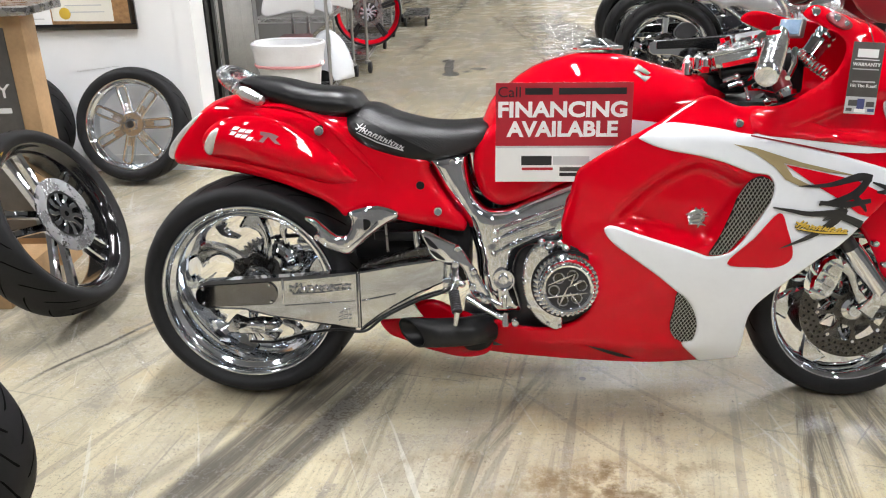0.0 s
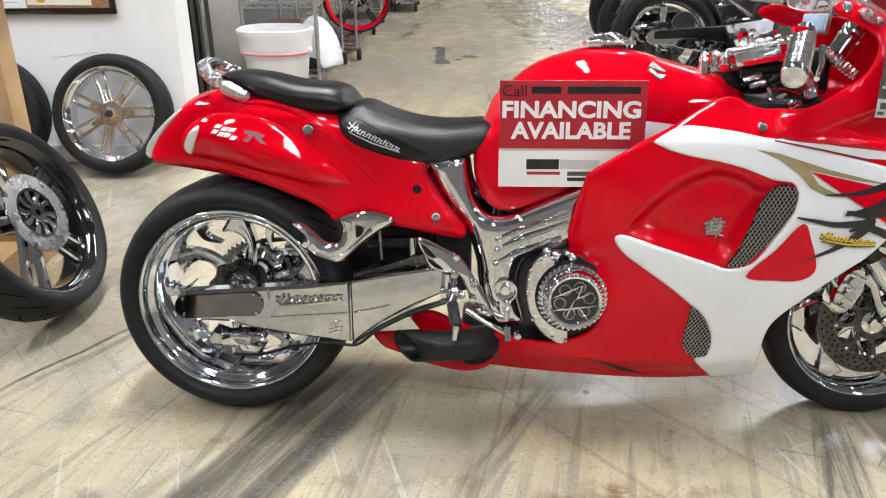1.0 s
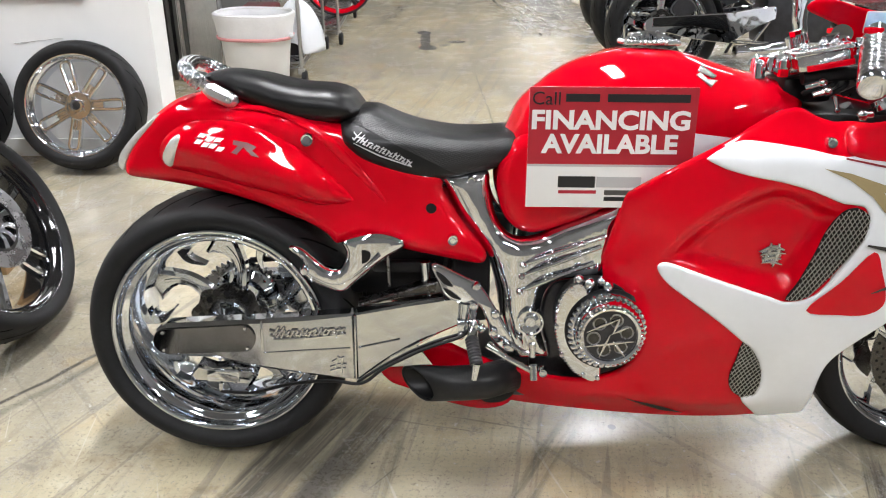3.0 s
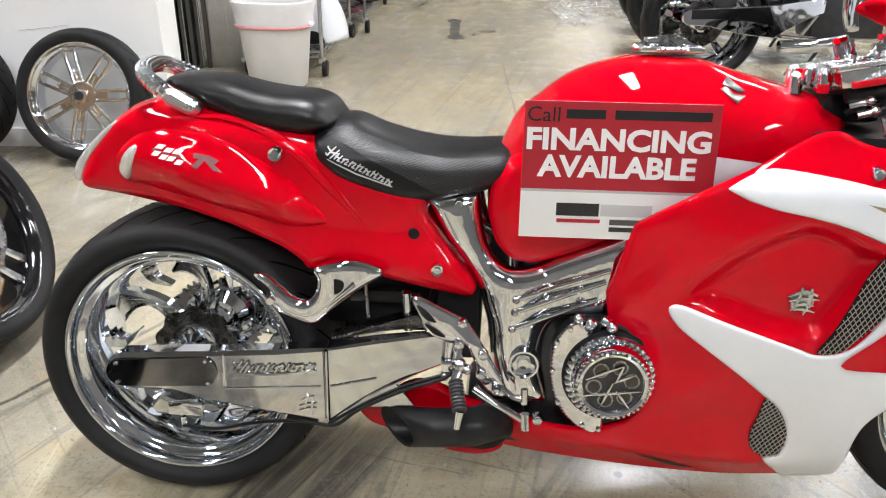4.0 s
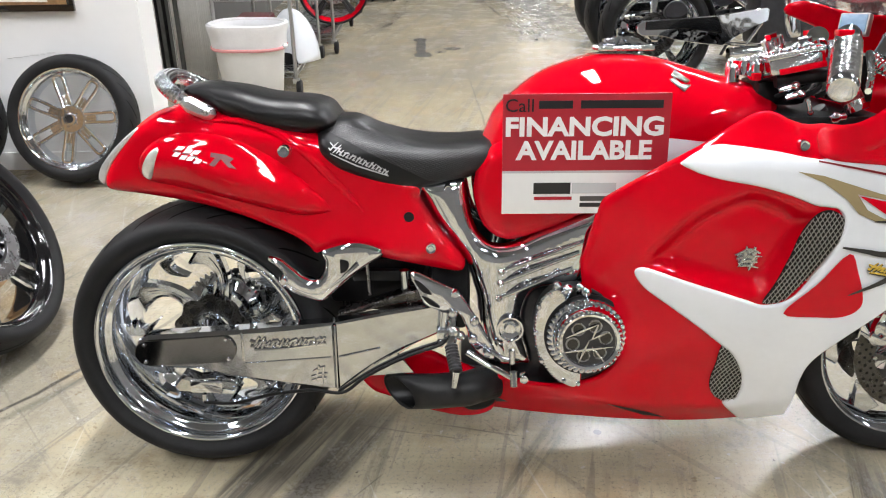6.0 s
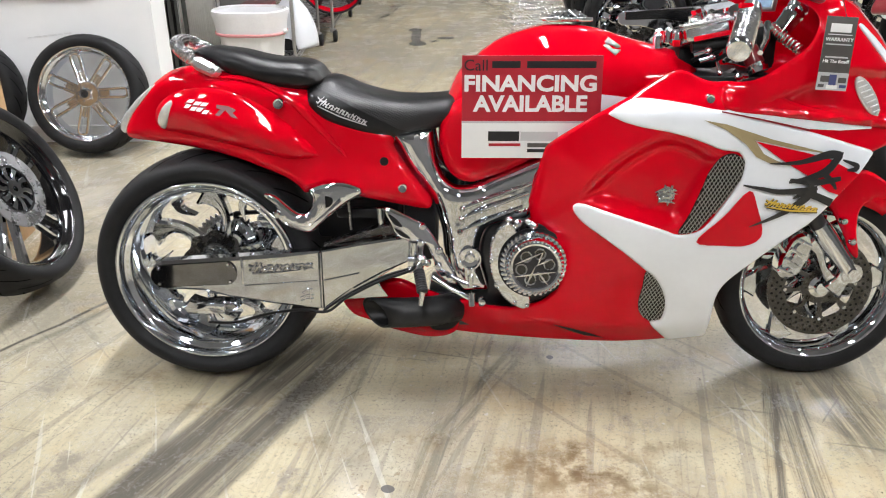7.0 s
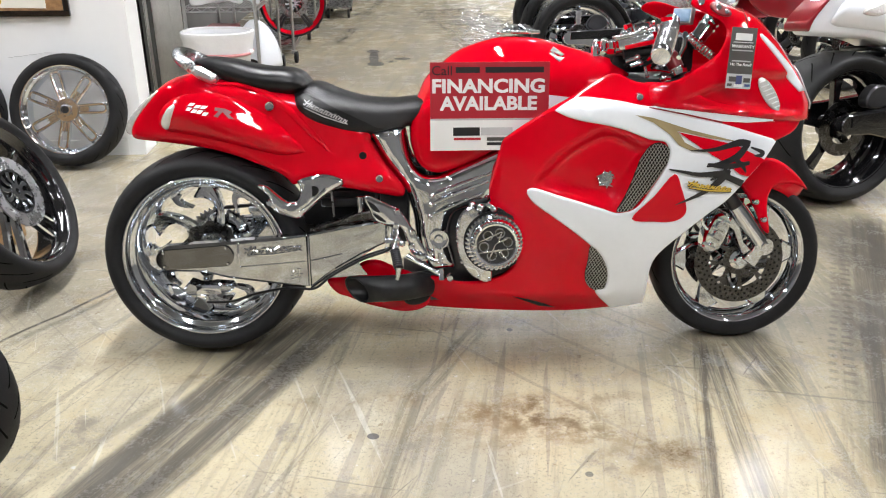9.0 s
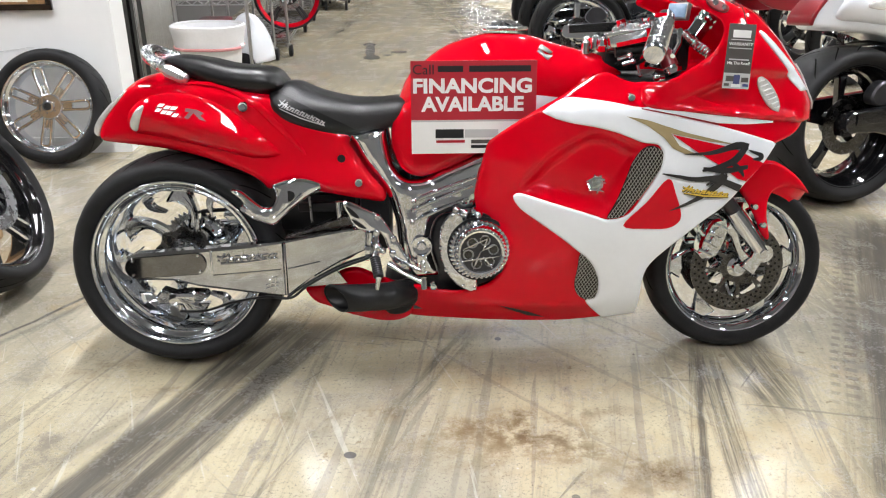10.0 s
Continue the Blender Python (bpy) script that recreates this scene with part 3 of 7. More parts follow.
def flank(x, z):
    """Half width of the fairing at a place of its side view."""
    base = girth(z) - 0.045 * soft_step(z, 0.85, 0.96) * (1 - soft_step(x, 0.76, 0.92)) - 0.018 * soft_step(z, 0.26, 0.14)
    base += (0.011 * math.exp(-((z - 0.225) / 0.030) ** 2) - 0.012 * math.exp(-((z - 0.335) / 0.060) ** 2)) * soft_step(x, 0.15, 0.35) * (1 - soft_step(x, 0.66, 0.80))
    k = 0.22 + 0.73 * soft_step(z, 0.30, 0.50)
    if x < 0.72:
        return max(base - k * (0.72 - x) ** 2, 0.05)
    s = min(max((x - 0.80) / (nose(z) - 0.80), 0), 0.999)
    return max(base * math.sqrt(1 - s ** 2.2), 0.01)


def flank_dented(x, z):
    return flank(x, z) - dent(x, z)


BOWL = curve([(0.470, 0.612), (0.503, 0.680), (0.580, 0.757), (0.672, 0.806), (0.740, 0.797), (0.800, 0.765), (0.835, 0.735), (0.80, 0.66), (0.765, 0.590), (0.722, 0.553), (0.626, 0.569), (0.530, 0.598)], 5, True)
BIKE = pose(-0.65, 2.41, 0, 0, 0, -2) @ pose(0, 0, 0, -8) @ pose(0.65, 0, 0)
bike = thing("motorcycle", "custom red and white sport motorcycle with chrome frame and swingarm", "motorcycle", BIKE)


def tyre_edge(R, half, rim_r):
    """Half of a tyre's section, from the bead to the middle of the tread."""
    b = half * 0.80
    prof = [(rim_r - 0.006, -b), (rim_r + 0.004, -b - 0.008), (rim_r + (R - rim_r) * 0.35, -half), (rim_r + (R - rim_r) * 0.62, -half * 0.985),
            (R - (R - rim_r) * 0.20, -half * 0.86), (R - (R - rim_r) * 0.07, -half * 0.6), (R - (R - rim_r) * 0.015, -half * 0.28), (R, 0)]
    return [tuple(p) for p in curve(prof, 3)]


def tyre_geo(R, half, rim_r, seg=72):
    prof = tyre_edge(R, half, rim_r)
    prof = prof + [(r, -y) for r, y in reversed(prof[:-1])]
    return lathe(prof, seg)


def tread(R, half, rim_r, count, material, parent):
    """Slanting near-black strips laid on the tread: the shade of its grooves put into the colour."""
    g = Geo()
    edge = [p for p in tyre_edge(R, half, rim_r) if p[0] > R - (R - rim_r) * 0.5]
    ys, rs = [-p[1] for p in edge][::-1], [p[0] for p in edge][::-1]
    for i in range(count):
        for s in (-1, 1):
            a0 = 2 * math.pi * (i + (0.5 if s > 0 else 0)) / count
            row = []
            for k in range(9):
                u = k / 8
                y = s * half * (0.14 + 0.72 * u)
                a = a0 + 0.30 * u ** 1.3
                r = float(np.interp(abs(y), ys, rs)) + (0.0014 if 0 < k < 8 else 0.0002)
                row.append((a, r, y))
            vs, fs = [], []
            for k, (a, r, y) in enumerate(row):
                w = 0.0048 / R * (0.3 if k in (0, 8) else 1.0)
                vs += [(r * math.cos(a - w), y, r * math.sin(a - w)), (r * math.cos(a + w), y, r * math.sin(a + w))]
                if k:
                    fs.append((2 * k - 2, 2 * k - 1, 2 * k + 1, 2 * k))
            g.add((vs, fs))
    return joined(part("groove_shade", g, material, parent))


GROOVE_SHADE = shader("tread_groove_shadow", (0.002, 0.002, 0.002), 0.9, spec=0.1)


def rear_wheel(parent, c):
    w = thing("rear_wheel", "", "")
    w.parent = parent
    w.location = c
    for q in (part("tyre", tyre_geo(0.354, 0.152, 0.272), RUBBER, w, "wide black rear tyre", 60), tread(0.354, 0.152, 0.272, 22, GROOVE_SHADE, w)):
        q.location = (0, 0.008, 0.001)
    prof = [(0.272, -0.118), (0.279, -0.126), (0.280, -0.131), (0.275, -0.135), (0.268, -0.132), (0.263, -0.122), (0.259, -0.112), (0.250, -0.106), (0.243, -0.100),
            (0.236, -0.080), (0.229, -0.055), (0.224, -0.02), (0.222, 0.02), (0.224, 0.06), (0.236, 0.095), (0.262, 0.115), (0.278, 0.13), (0.268, 0.12)]
    part("rim", lathe([tuple(p) for p in curve(prof, 3)], 96), RIM_CHROME, w, "deep polished chrome rim", 50)
    for k in range(6):
        base = radians(60 * k + 16)
        path, wd = [], []
        for i in range(13):
            u = i / 12
            r = 0.070 + 0.156 * u
            a = base + radians(22) * u ** 1.3 - radians(7) * math.sin(math.pi * u)
            path.append((r * math.cos(a), r * math.sin(a)))
            wd.append(0.050 - 0.020 * math.sin(math.pi * min(u * 1.1, 1)) + 0.044 * (max(u - 0.6, 0) / 0.4) ** 2)
        part("spoke", ribbon(path, wd, -0.012, 0.036, 0.009), RIM_CHROME, w)
        part("spoke_groove", ribbon(path[2:-2], [0.009] * 9, -0.0145, -0.010, 0.002), RIM_CHROME, w)
        hook, hw = [], []
        for i in range(9):
            u = i / 8
            r = 0.225 - 0.068 * u
            a = base + radians(46) - radians(9) * u + radians(6) * math.sin(math.pi * u)
            hook.append((r * math.cos(a), r * math.sin(a)))
            hw.append(0.004 + 0.026 * (1 - u) ** 0.8 + 0.02 * max(0.2 - u, 0) / 0.2)
        part("tine", ribbon(hook, hw, -0.006, 0.03, 0.002), RIM_CHROME, w)
    part("hub", lathe([(1e-4, -0.075), (0.022, -0.075), (0.024, -0.06), (0.045, -0.055), (0.052, -0.04), (0.060, -0.03), (0.062, 0.03), (0.05, 0.09), (0.03, 0.16), (1e-4, 0.16)], 40), CHROME, w)
    g = Geo()
    loop = []
    for i in range(90):
        a = 2 * math.pi * i / 90
        r = 0.098 + 0.006 * math.sin(9 * a)
        loop.append((r * math.cos(a), r * math.sin(a)))
    g.add(prism(loop, -0.030, -0.024, 0.001))
    part("brake_disc", g, DISC, w, "dark scalloped rear brake disc")
    for k in range(9):
        a = 2 * math.pi * k / 9 + 0.2
        part("disc_slot", lathe([(1e-4, 0), (0.0085, 0)], 14, (0.074 * math.cos(a), -0.0305, 0.074 * math.sin(a))), BLACK, w)
    for k in range(5):
        a = 2 * math.pi * k / 5 + 0.3
        part("bolt", stud((0.05 * math.cos(a), -0.06, 0.05 * math.sin(a)), 0.008, 0.006), CHROME, w)
    part("pulley_cover", lathe([(1e-4, 0.02), (0.05, 0.02), (0.062, 0.03), (0.064, 0.06), (0.09, 0.075), (0.092, 0.09)], 48, (0.02, 0, 0.02)), CHROME, w)
    loop = []
    for i in range(160):
        a = 2 * math.pi * i / 160
        r = 0.118 + 0.005 * (1 if i % 4 < 2 else -1)
        loop.append((r * math.cos(a), r * math.sin(a)))
    part("sprocket", prism(loop, 0.125, 0.131, 0.001), STEEL, w)
    return w


def beads(c, R, y, r, count):
    g = Geo()
    for i in range(count):
        a = 2 * math.pi * i / count
        g.add(ball((c[0] + R * math.cos(a), y, c[1] + R * math.sin(a)), r, 6, 4))
    return g


RW = (-0.628, 0.0, 0.356)
rear_wheel(bike, RW)

# ---- swingarm, polished, with its axle cover
arm_loop = [(-0.768, 0.372), (-0.760, 0.398), (-0.733, 0.415), (-0.621, 0.423), (-0.504, 0.430), (-0.38, 0.440), (-0.264, 0.450), (-0.147, 0.471), (-0.025, 0.488), (-0.004, 0.476), (-0.008, 0.413),
            (-0.086, 0.380), (-0.172, 0.332), (-0.262, 0.271), (-0.396, 0.284), (-0.536, 0.305), (-0.616, 0.326), (-0.739, 0.330), (-0.762, 0.347)]
for side, nm in ((-1, "swingarm"), (1, "swingarm")):
    y0, y1 = (-0.215, -0.160) if side < 0 else (0.160, 0.215)
    back = [p for p in arm_loop if p[0] <= -0.262]
    fore = [p for p in arm_loop if p[0] >= -0.273]
    g = Geo().add(prism(back, y0, y1, 0.009))
    vs, fcs = prism(fore, y0, y1, 0.006)
    g.add(([(x, y + (-side) * 0.10 * max(x + 0.2675, 0) * (1 if abs(y) > 0.19 else 0), z) for x, y, z in vs], fcs))
    arm = part(nm, g, POLISHED, bike, "mirror-polished boxed swingarm", 20)
    if side < 0:
        near_arm = arm
ramp_loop = [(-0.264, 0.4525), (-0.147, 0.4735), (-0.025, 0.4905), (-0.02, 0.522), (-0.09, 0.510)]
part("arm_gusset", prism(ramp_loop, -0.160, -0.105, 0.004), DISC, bike)
part("arm_web", prism([(-0.268, 0.262), (-0.203, 0.287), (-0.072, 0.296), (-0.112, 0.350), (-0.04, 0.395), (-0.12, 0.39), (-0.254, 0.30)], -0.172, -0.158, 0.003), POLISHED, near_arm, "polished web under the swingarm")
part("arm_fold", box((-0.263, -0.2165, 0.361), (0.005, 0.006, 0.172), 0.002), POLISHED, near_arm)
cover = [(-0.731 + 0.034 * math.cos(a), 0.372 + 0.034 * math.sin(a)) for a in np.linspace(math.pi / 2, 1.5 * math.pi, 12)]
cover += [(-0.540 + 0.030 * math.cos(a), 0.384 + 0.036 * math.sin(a)) for a in np.linspace(-math.pi / 2, math.pi / 2, 10)]
part("axle_cover", prism(cover, -0.221, -0.214, 0.002), DARKENED_CHROME, near_arm, "chrome axle cover with its dark reflection in the colour")
for x, z in ((-0.738, 0.396), (-0.738, 0.350), (-0.533, 0.411), (-0.530, 0.358)):
    part("screw", stud((x, -0.222, z), 0.005, 0.004), CHROME, near_arm)
part("arm_seam", box((-0.494, -0.217, 0.389), (0.006, 0.006, 0.078), 0.002), CHROME, near_arm)
weld = Geo()
for i in range(40):
    weld.add(ball((-0.49 + 0.0054 * i, -0.2155, 0.344 + 0.00042 * i), 0.003, 6, 4))
for i in range(22):
    weld.add(ball((-0.253 + 0.0046 * i, -0.2155 + 0.00046 * i, 0.362 + 0.0009 * i), 0.003, 6, 4))
joined(part("weld_bead", weld, POLISHED, near_arm))
pen = Geo()
for q in script_strokes((-0.470, 0.388), (-0.290, 0.398), 0.019, 8, 4):
    pen.add(tube([(x, -0.2165, z) for x, z in q], 0.0040, 6))
part("raised_emblem", pen, POLISHED, near_arm, "raised polished script emblem")
mark = Geo()
for a, b, c2, d in ((-0.322, 0.322, -0.292, 0.336), (-0.327, 0.308, -0.287, 0.318), (-0.307, 0.338, -0.315, 0.30), (-0.297, 0.334, -0.299, 0.290), (-0.327, 0.297, -0.289, 0.306)):
    mark.add(ribbon([(a, b), ((a + c2) / 2, (b + d) / 2 + 0.002), (c2, d)], [0.005, 0.006, 0.003], -0.219, -0.2145, 0.001))
part("raised_mark", mark, CHROME, near_arm)

# ---- rear caliper and its hose
cal = [(-0.713, 0.242), (-0.688, 0.270), (-0.648, 0.256), (-0.605, 0.262), (-0.548, 0.258), (-0.535, 0.244), (-0.555, 0.229), (-0.60, 0.228), (-0.64, 0.216), (-0.70, 0.220)]
caliper = part("rear_caliper", prism(cal, -0.135, -0.075, 0.008), POLISHED, bike, "polished rear brake caliper")
part("caliper_bridge", box((-0.622, -0.137, 0.242), (0.085, 0.012, 0.034), 0.006), CHROME, caliper)
part("banjo", tube([(-0.629, -0.14, 0.222), (-0.629, -0.14, 0.200)], 0.007, 10), CHROME, caliper)
part("brake_hose", tube([tuple(p) for p in curve([(-0.629, -0.145, 0.200), (-0.54, -0.165, 0.208), (-0.44, -0.19, 0.245), (-0.33, -0.21, 0.268), (-0.25, -0.222, 0.268),
     (-0.19, -0.222, 0.312), (-0.09, -0.222, 0.365), (0.0, -0.21, 0.395), (0.03, -0.18, 0.42)], 6)], 0.0045, 8), BLACK, bike)
part("cable", tube([tuple(p) for p in curve([(-0.26, -0.219, 0.270), (-0.18, -0.219, 0.325), (-0.08, -0.215, 0.376), (0.01, -0.2, 0.40)], 6)], 0.004, 8), BLACK, bike)

# ---- chain run
chain = Geo()
for z0, z1 in ((0.474, 0.520), (0.240, 0.44)):
    n = 60
    for i in range(n):
        u = i / (n - 1)
        xx, zz = -0.60 + 0.62 * u, z0 + (z1 - z0) * u
        for y in (0.121, 0.135):
            chain.add(box((xx, y, zz), (0.0095 if i % 2 else 0.0125, 0.002, 0.011), 0))
joined(part("chain", chain, DARKMETAL, bike))

# ---- dark inner frame and engine block
for block in (box((0.02, 0, 0.49), (0.10, 0.22, 0.20), 0.02), box((-0.12, 0.02, 0.508), (0.36, 0.16, 0.125), 0.02), box((-0.15, -0.09, 0.535), (0.16, 0.03, 0.03), 0.008), box((-0.16, 0.10, 0.44), (0.22, 0.03, 0.14), 0.01)):
    part("inner_subframe", block, BLACK, bike)
shock = Geo().add(tube([(-0.03, -0.08, 0.56), (0.06, -0.06, 0.60)], 0.022, 14)).add(tube([(-0.06, -0.05, 0.45), (-0.04, -0.05, 0.56)], 0.012, 10))
part("shock_link", shock, DARKMETAL, bike)
part("engine_block", box((0.34, 0, 0.42), (0.34, 0.24, 0.34), 0.03), DARKMETAL, bike)
# dark block added to fill the gap above the belly
part("dark_filler", box((0.24, 0, 0.235), (0.40, 0.22, 0.12), 0.03), DARKMETAL, bike)
part("stay_tube", tube([(-0.19, -0.12, 0.575), (-0.185, -0.12, 0.49)], 0.004, 8), STEEL, bike)
part("chain_guard", prism([(-0.30, 0.590), (-0.12, 0.606), (-0.10, 0.596), (-0.12, 0.580), (-0.26, 0.570)], -0.07, -0.06, 0.002), STEEL, bike, "slim steel chain guard")
part("stay_tube", tube([(-0.095, -0.13, 0.56), (-0.09, -0.13, 0.47)], 0.013, 12), CHROME, bike)

# ---- tail
tail_loop = curve([(-0.866, 0.765), (-0.860, 0.792), (-0.826, 0.850), (-0.798, 0.882), (-0.762, 0.915), (-0.715, 0.947), (-0.66, 0.962), (-0.600, 0.957), (-0.559, 0.948), (-0.464, 0.930), (-0.343, 0.908),
                   (-0.28, 0.890), (-0.22, 0.855), (-0.148, 0.812), (-0.064, 0.788), (-0.052, 0.763), (-0.052, 0.743), (-0.029, 0.706), (-0.005, 0.670), (0.028, 0.630), (0.054, 0.596), (0.057, 0.572), (0.040, 0.560), (-0.025, 0.570),
                   (-0.087, 0.581), (-0.15, 0.592), (-0.20, 0.612), (-0.25, 0.618), (-0.300, 0.604), (-0.320, 0.602), (-0.341, 0.625), (-0.384, 0.651), (-0.446, 0.675), (-0.507, 0.698), (-0.574, 0.716), (-0.645, 0.727), (-0.738, 0.735), (-0.831, 0.743), (-0.858, 0.750)], 4, True)


def tail_half(x, z):
    w = 0.128 + 0.022 * soft_step(x, -0.3, 0.0) - 0.075 * soft_step(x, -0.50, -0.85)
    w -= 0.05 * soft_step(z, 0.84 + 0.06 * soft_step(x, -0.2, -0.6), 0.99)
    w += 0.012 * soft_step(z, 0.70, 0.62)
    return w


tail = part("tail_body", pillow(tail_loop, tail_half, 0.016, 0.030, 0.03), RED, bike, "glossy red tail fairing", 60)
bulge_loop = curve([(-0.758, 0.799), (-0.752, 0.833), (-0.726, 0.868), (-0.681, 0.894), (-0.608, 0.908), (-0.542, 0.905), (-0.481, 0.889), (-0.422, 0.858), (-0.364, 0.815), (-0.311, 0.765), (-0.268, 0.722), (-0.272, 0.707), (-0.350, 0.703),
                    (-0.417, 0.717), (-0.49, 0.736), (-0.58, 0.755), (-0.68, 0.770), (-0.735, 0.778)], 5, True)


def bulge(x, z):
    """The raised side pod of the tail: a ridge that runs along it."""
    u = (x + 0.74) / 0.47
    mid = 0.845 - 0.125 * max(u, 0) ** 1.5
    return tail_half(x, z) + 0.030 * math.exp(-((z - mid) / 0.055) ** 2) * soft_step(x, -0.25, -0.40) + 0.004


part("side_pod", panel(bulge_loop, bulge, 0.012, 0.022, 0.016), RED, tail, "", 60)
fold = curve([(-0.60, 0.930), (-0.50, 0.928), (-0.42, 0.905), (-0.35, 0.86), (-0.28, 0.79), (-0.20, 0.715), (-0.185, 0.70), (-0.20, 0.735), (-0.27, 0.82), (-0.34, 0.885), (-0.42, 0.925), (-0.50, 0.940)], 5, True)
part("tail_ridge", panel(fold, lambda x, z: tail_half(x, z) + 0.004, 0.014, 0.012, 0.008), RED, tail, "", 60)
sig_loop = curve([(-0.688, 0.868), (-0.710, 0.860), (-0.734, 0.830), (-0.746, 0.804), (-0.738, 0.787), (-0.722, 0.790), (-0.700, 0.834)], 5, True)
part("rear_turn_signal", panel(sig_loop, lambda x, z: bulge(x, z) + 0.004, 0.008, 0.012, 0.008), CLEAR, tail, "clear rear turn signal lens", 60, 0.003)
lamp_loop = curve([(-0.883, 0.776), (-0.872, 0.810), (-0.833, 0.853), (-0.789, 0.890), (-0.765, 0.908), (-0.752, 0.908), (-0.792, 0.869), (-0.836, 0.822), (-0.857, 0.788), (-0.868, 0.763)], 6, True)
part("tail_lamp", pillow(lamp_loop, lambda x, z: 0.058 - 0.02 * soft_step(x, -0.78, -0.88), 0.012, 0.008), CLEAR, tail, "clear tail lamp lens", 60)
for x0, z0, n, w, h in ((-0.640, 0.8705, 3, 0.021, 0.0095), (-0.648, 0.8560, 4, 0.0185, 0.0105)):
    for k in range(n):
        a, zz = x0 + w * k, z0 - 0.0042 * k - (0.002 if k % 2 else 0)
        part("decal", panel([(a + 0.005, zz + h / 2), (a + w * 0.93 + 0.004, zz + h * 0.36), (a + w * 0.84 - 0.004, zz - h * 0.55), (a - 0.004, zz - h * 0.45)], lambda x, z: bulge(x, z) + 0.0018, 0.008), SIGN_WHITE, tail, "small white decal bar")
for k in range(3):
    a = -0.648 + 0.024 * k
    part("decal", panel([(a, 0.8655 - 0.0048 * k), (a + 0.018, 0.8620 - 0.0048 * k), (a + 0.016, 0.8600 - 0.0048 * k), (a - 0.002, 0.8628 - 0.0048 * k)], lambda x, z: bulge(x, z) + 0.0022, 0.008), DECAL_GREY, tail)
for pts in ([(-0.552, 0.862), (-0.518, 0.857), (-0.496, 0.847), (-0.505, 0.840), (-0.535, 0.849), (-0.553, 0.852)], [(-0.540, 0.850), (-0.527, 0.847), (-0.543, 0.830), (-0.556, 0.834)], [(-0.526, 0.846), (-0.508, 0.841), (-0.488, 0.823), (-0.508, 0.828)]):
    part("decal", panel(pts, lambda x, z: bulge(x, z) + 0.0018, 0.01), DECAL_GREY, tail, "small dull grey decal")
part("bolt", stud((-0.376, -tail_half(-0.376, 0.864) - 0.006, 0.864), 0.018, 0.016), CHROME, tail, "large chrome dress bolt")
part("bolt", stud((-0.026, -tail_half(-0.026, 0.625) - 0.002, 0.628), 0.015, 0.012), CHROME, tail, "large chrome dress bolt")
part("bolt_hole", lathe([(1e-4, -0.0015), (0.012, -0.0015), (0.015, 0.004)], 20, (-0.079, -tail_half(-0.079, 0.70), 0.701)), BLACK, tail)

# ---- grab rail, knurled chrome
rail = curve([(-0.575, -0.095, 0.955), (-0.622, -0.095, 0.982), (-0.656, -0.092, 1.004), (-0.676, -0.072, 1.022), (-0.684, -0.02, 1.029), (-0.686, 0.03, 1.029), (-0.670, 0.075, 1.020), (-0.61, 0.095, 0.990)], 14)
rr = [0.0140 + 0.0045 * (1 if i % 3 == 0 else -1) * (1 if 17 < i < len(rail) - 5 else 0.1) for i in range(len(rail))]
grab = part("grab_rail", tube([tuple(p) for p in rail], rr, 12), BRIGHT, bike, "twisted chrome grab rail", 25)
knots = Geo()
for i, p in enumerate(rail[18:-4]):
    for k in range(6):
        a = math.pi * k / 3 + 0.52 * (i % 2)
        knots.add(ball((p[0] + 0.0145 * math.cos(a), p[1] + 0.004 * math.sin(a * 2), p[2] + 0.0145 * math.sin(a)), 0.0062, 6, 4))
joined(part("rail_knot", knots, CHROME, grab))
part("rail_foot", prism([(-0.630, 0.972), (-0.618, 0.990), (-0.600, 0.990), (-0.548, 0.962), (-0.545, 0.946), (-0.556, 0.935), (-0.572, 0.935), (-0.614, 0.954)], -0.116, -0.084, 0.010), FOOT, grab)
part("rail_foot", prism([(-0.630, 0.972), (-0.618, 0.990), (-0.600, 0.990), (-0.548, 0.962), (-0.545, 0.946), (-0.556, 0.935), (-0.572, 0.935), (-0.614, 0.954)], 0.084, 0.116, 0.010), FOOT, grab)

# ---- seats
rear_seat = curve([(-0.622, 0.985), (-0.638, 1.000), (-0.624, 1.012), (-0.58, 1.017), (-0.502, 1.007), (-0.439, 0.991), (-0.384, 0.983), (-0.325, 0.979), (-0.285, 0.965), (-0.263, 0.940), (-0.256, 0.925), (-0.268, 0.908), (-0.318, 0.893),
                   (-0.377, 0.896), (-0.458, 0.911), (-0.534, 0.938), (-0.575, 0.965)], 5, True)
part("pillion_seat", pillow(rear_seat, lambda x, z: 0.122 - 0.03 * soft_step(x, -0.40, -0.60), 0.014, 0.042, 0.055), VINYL, bike, "smooth black vinyl pillion seat", 60)
front_seat = curve([(-0.308, 0.892), (-0.297, 0.912), (-0.274, 0.925), (-0.250, 0.933), (-0.214, 0.930), (-0.156, 0.904), (-0.091, 0.884), (-0.027, 0.874), (0.038, 0.874), (0.105, 0.882), (0.128, 0.872), (0.139, 0.845), (0.139, 0.815),
                    (0.085, 0.793), (-0.008, 0.768), (-0.079, 0.758), (-0.127, 0.766), (-0.188, 0.784), (-0.248, 0.809), (-0.283, 0.836), (-0.303, 0.864)], 5, True)


def seat_half(x, z):
    return 0.150 - 0.022 * soft_step(x, -0.02, 0.12) - 0.05 * soft_step(z, 0.85, 0.935)


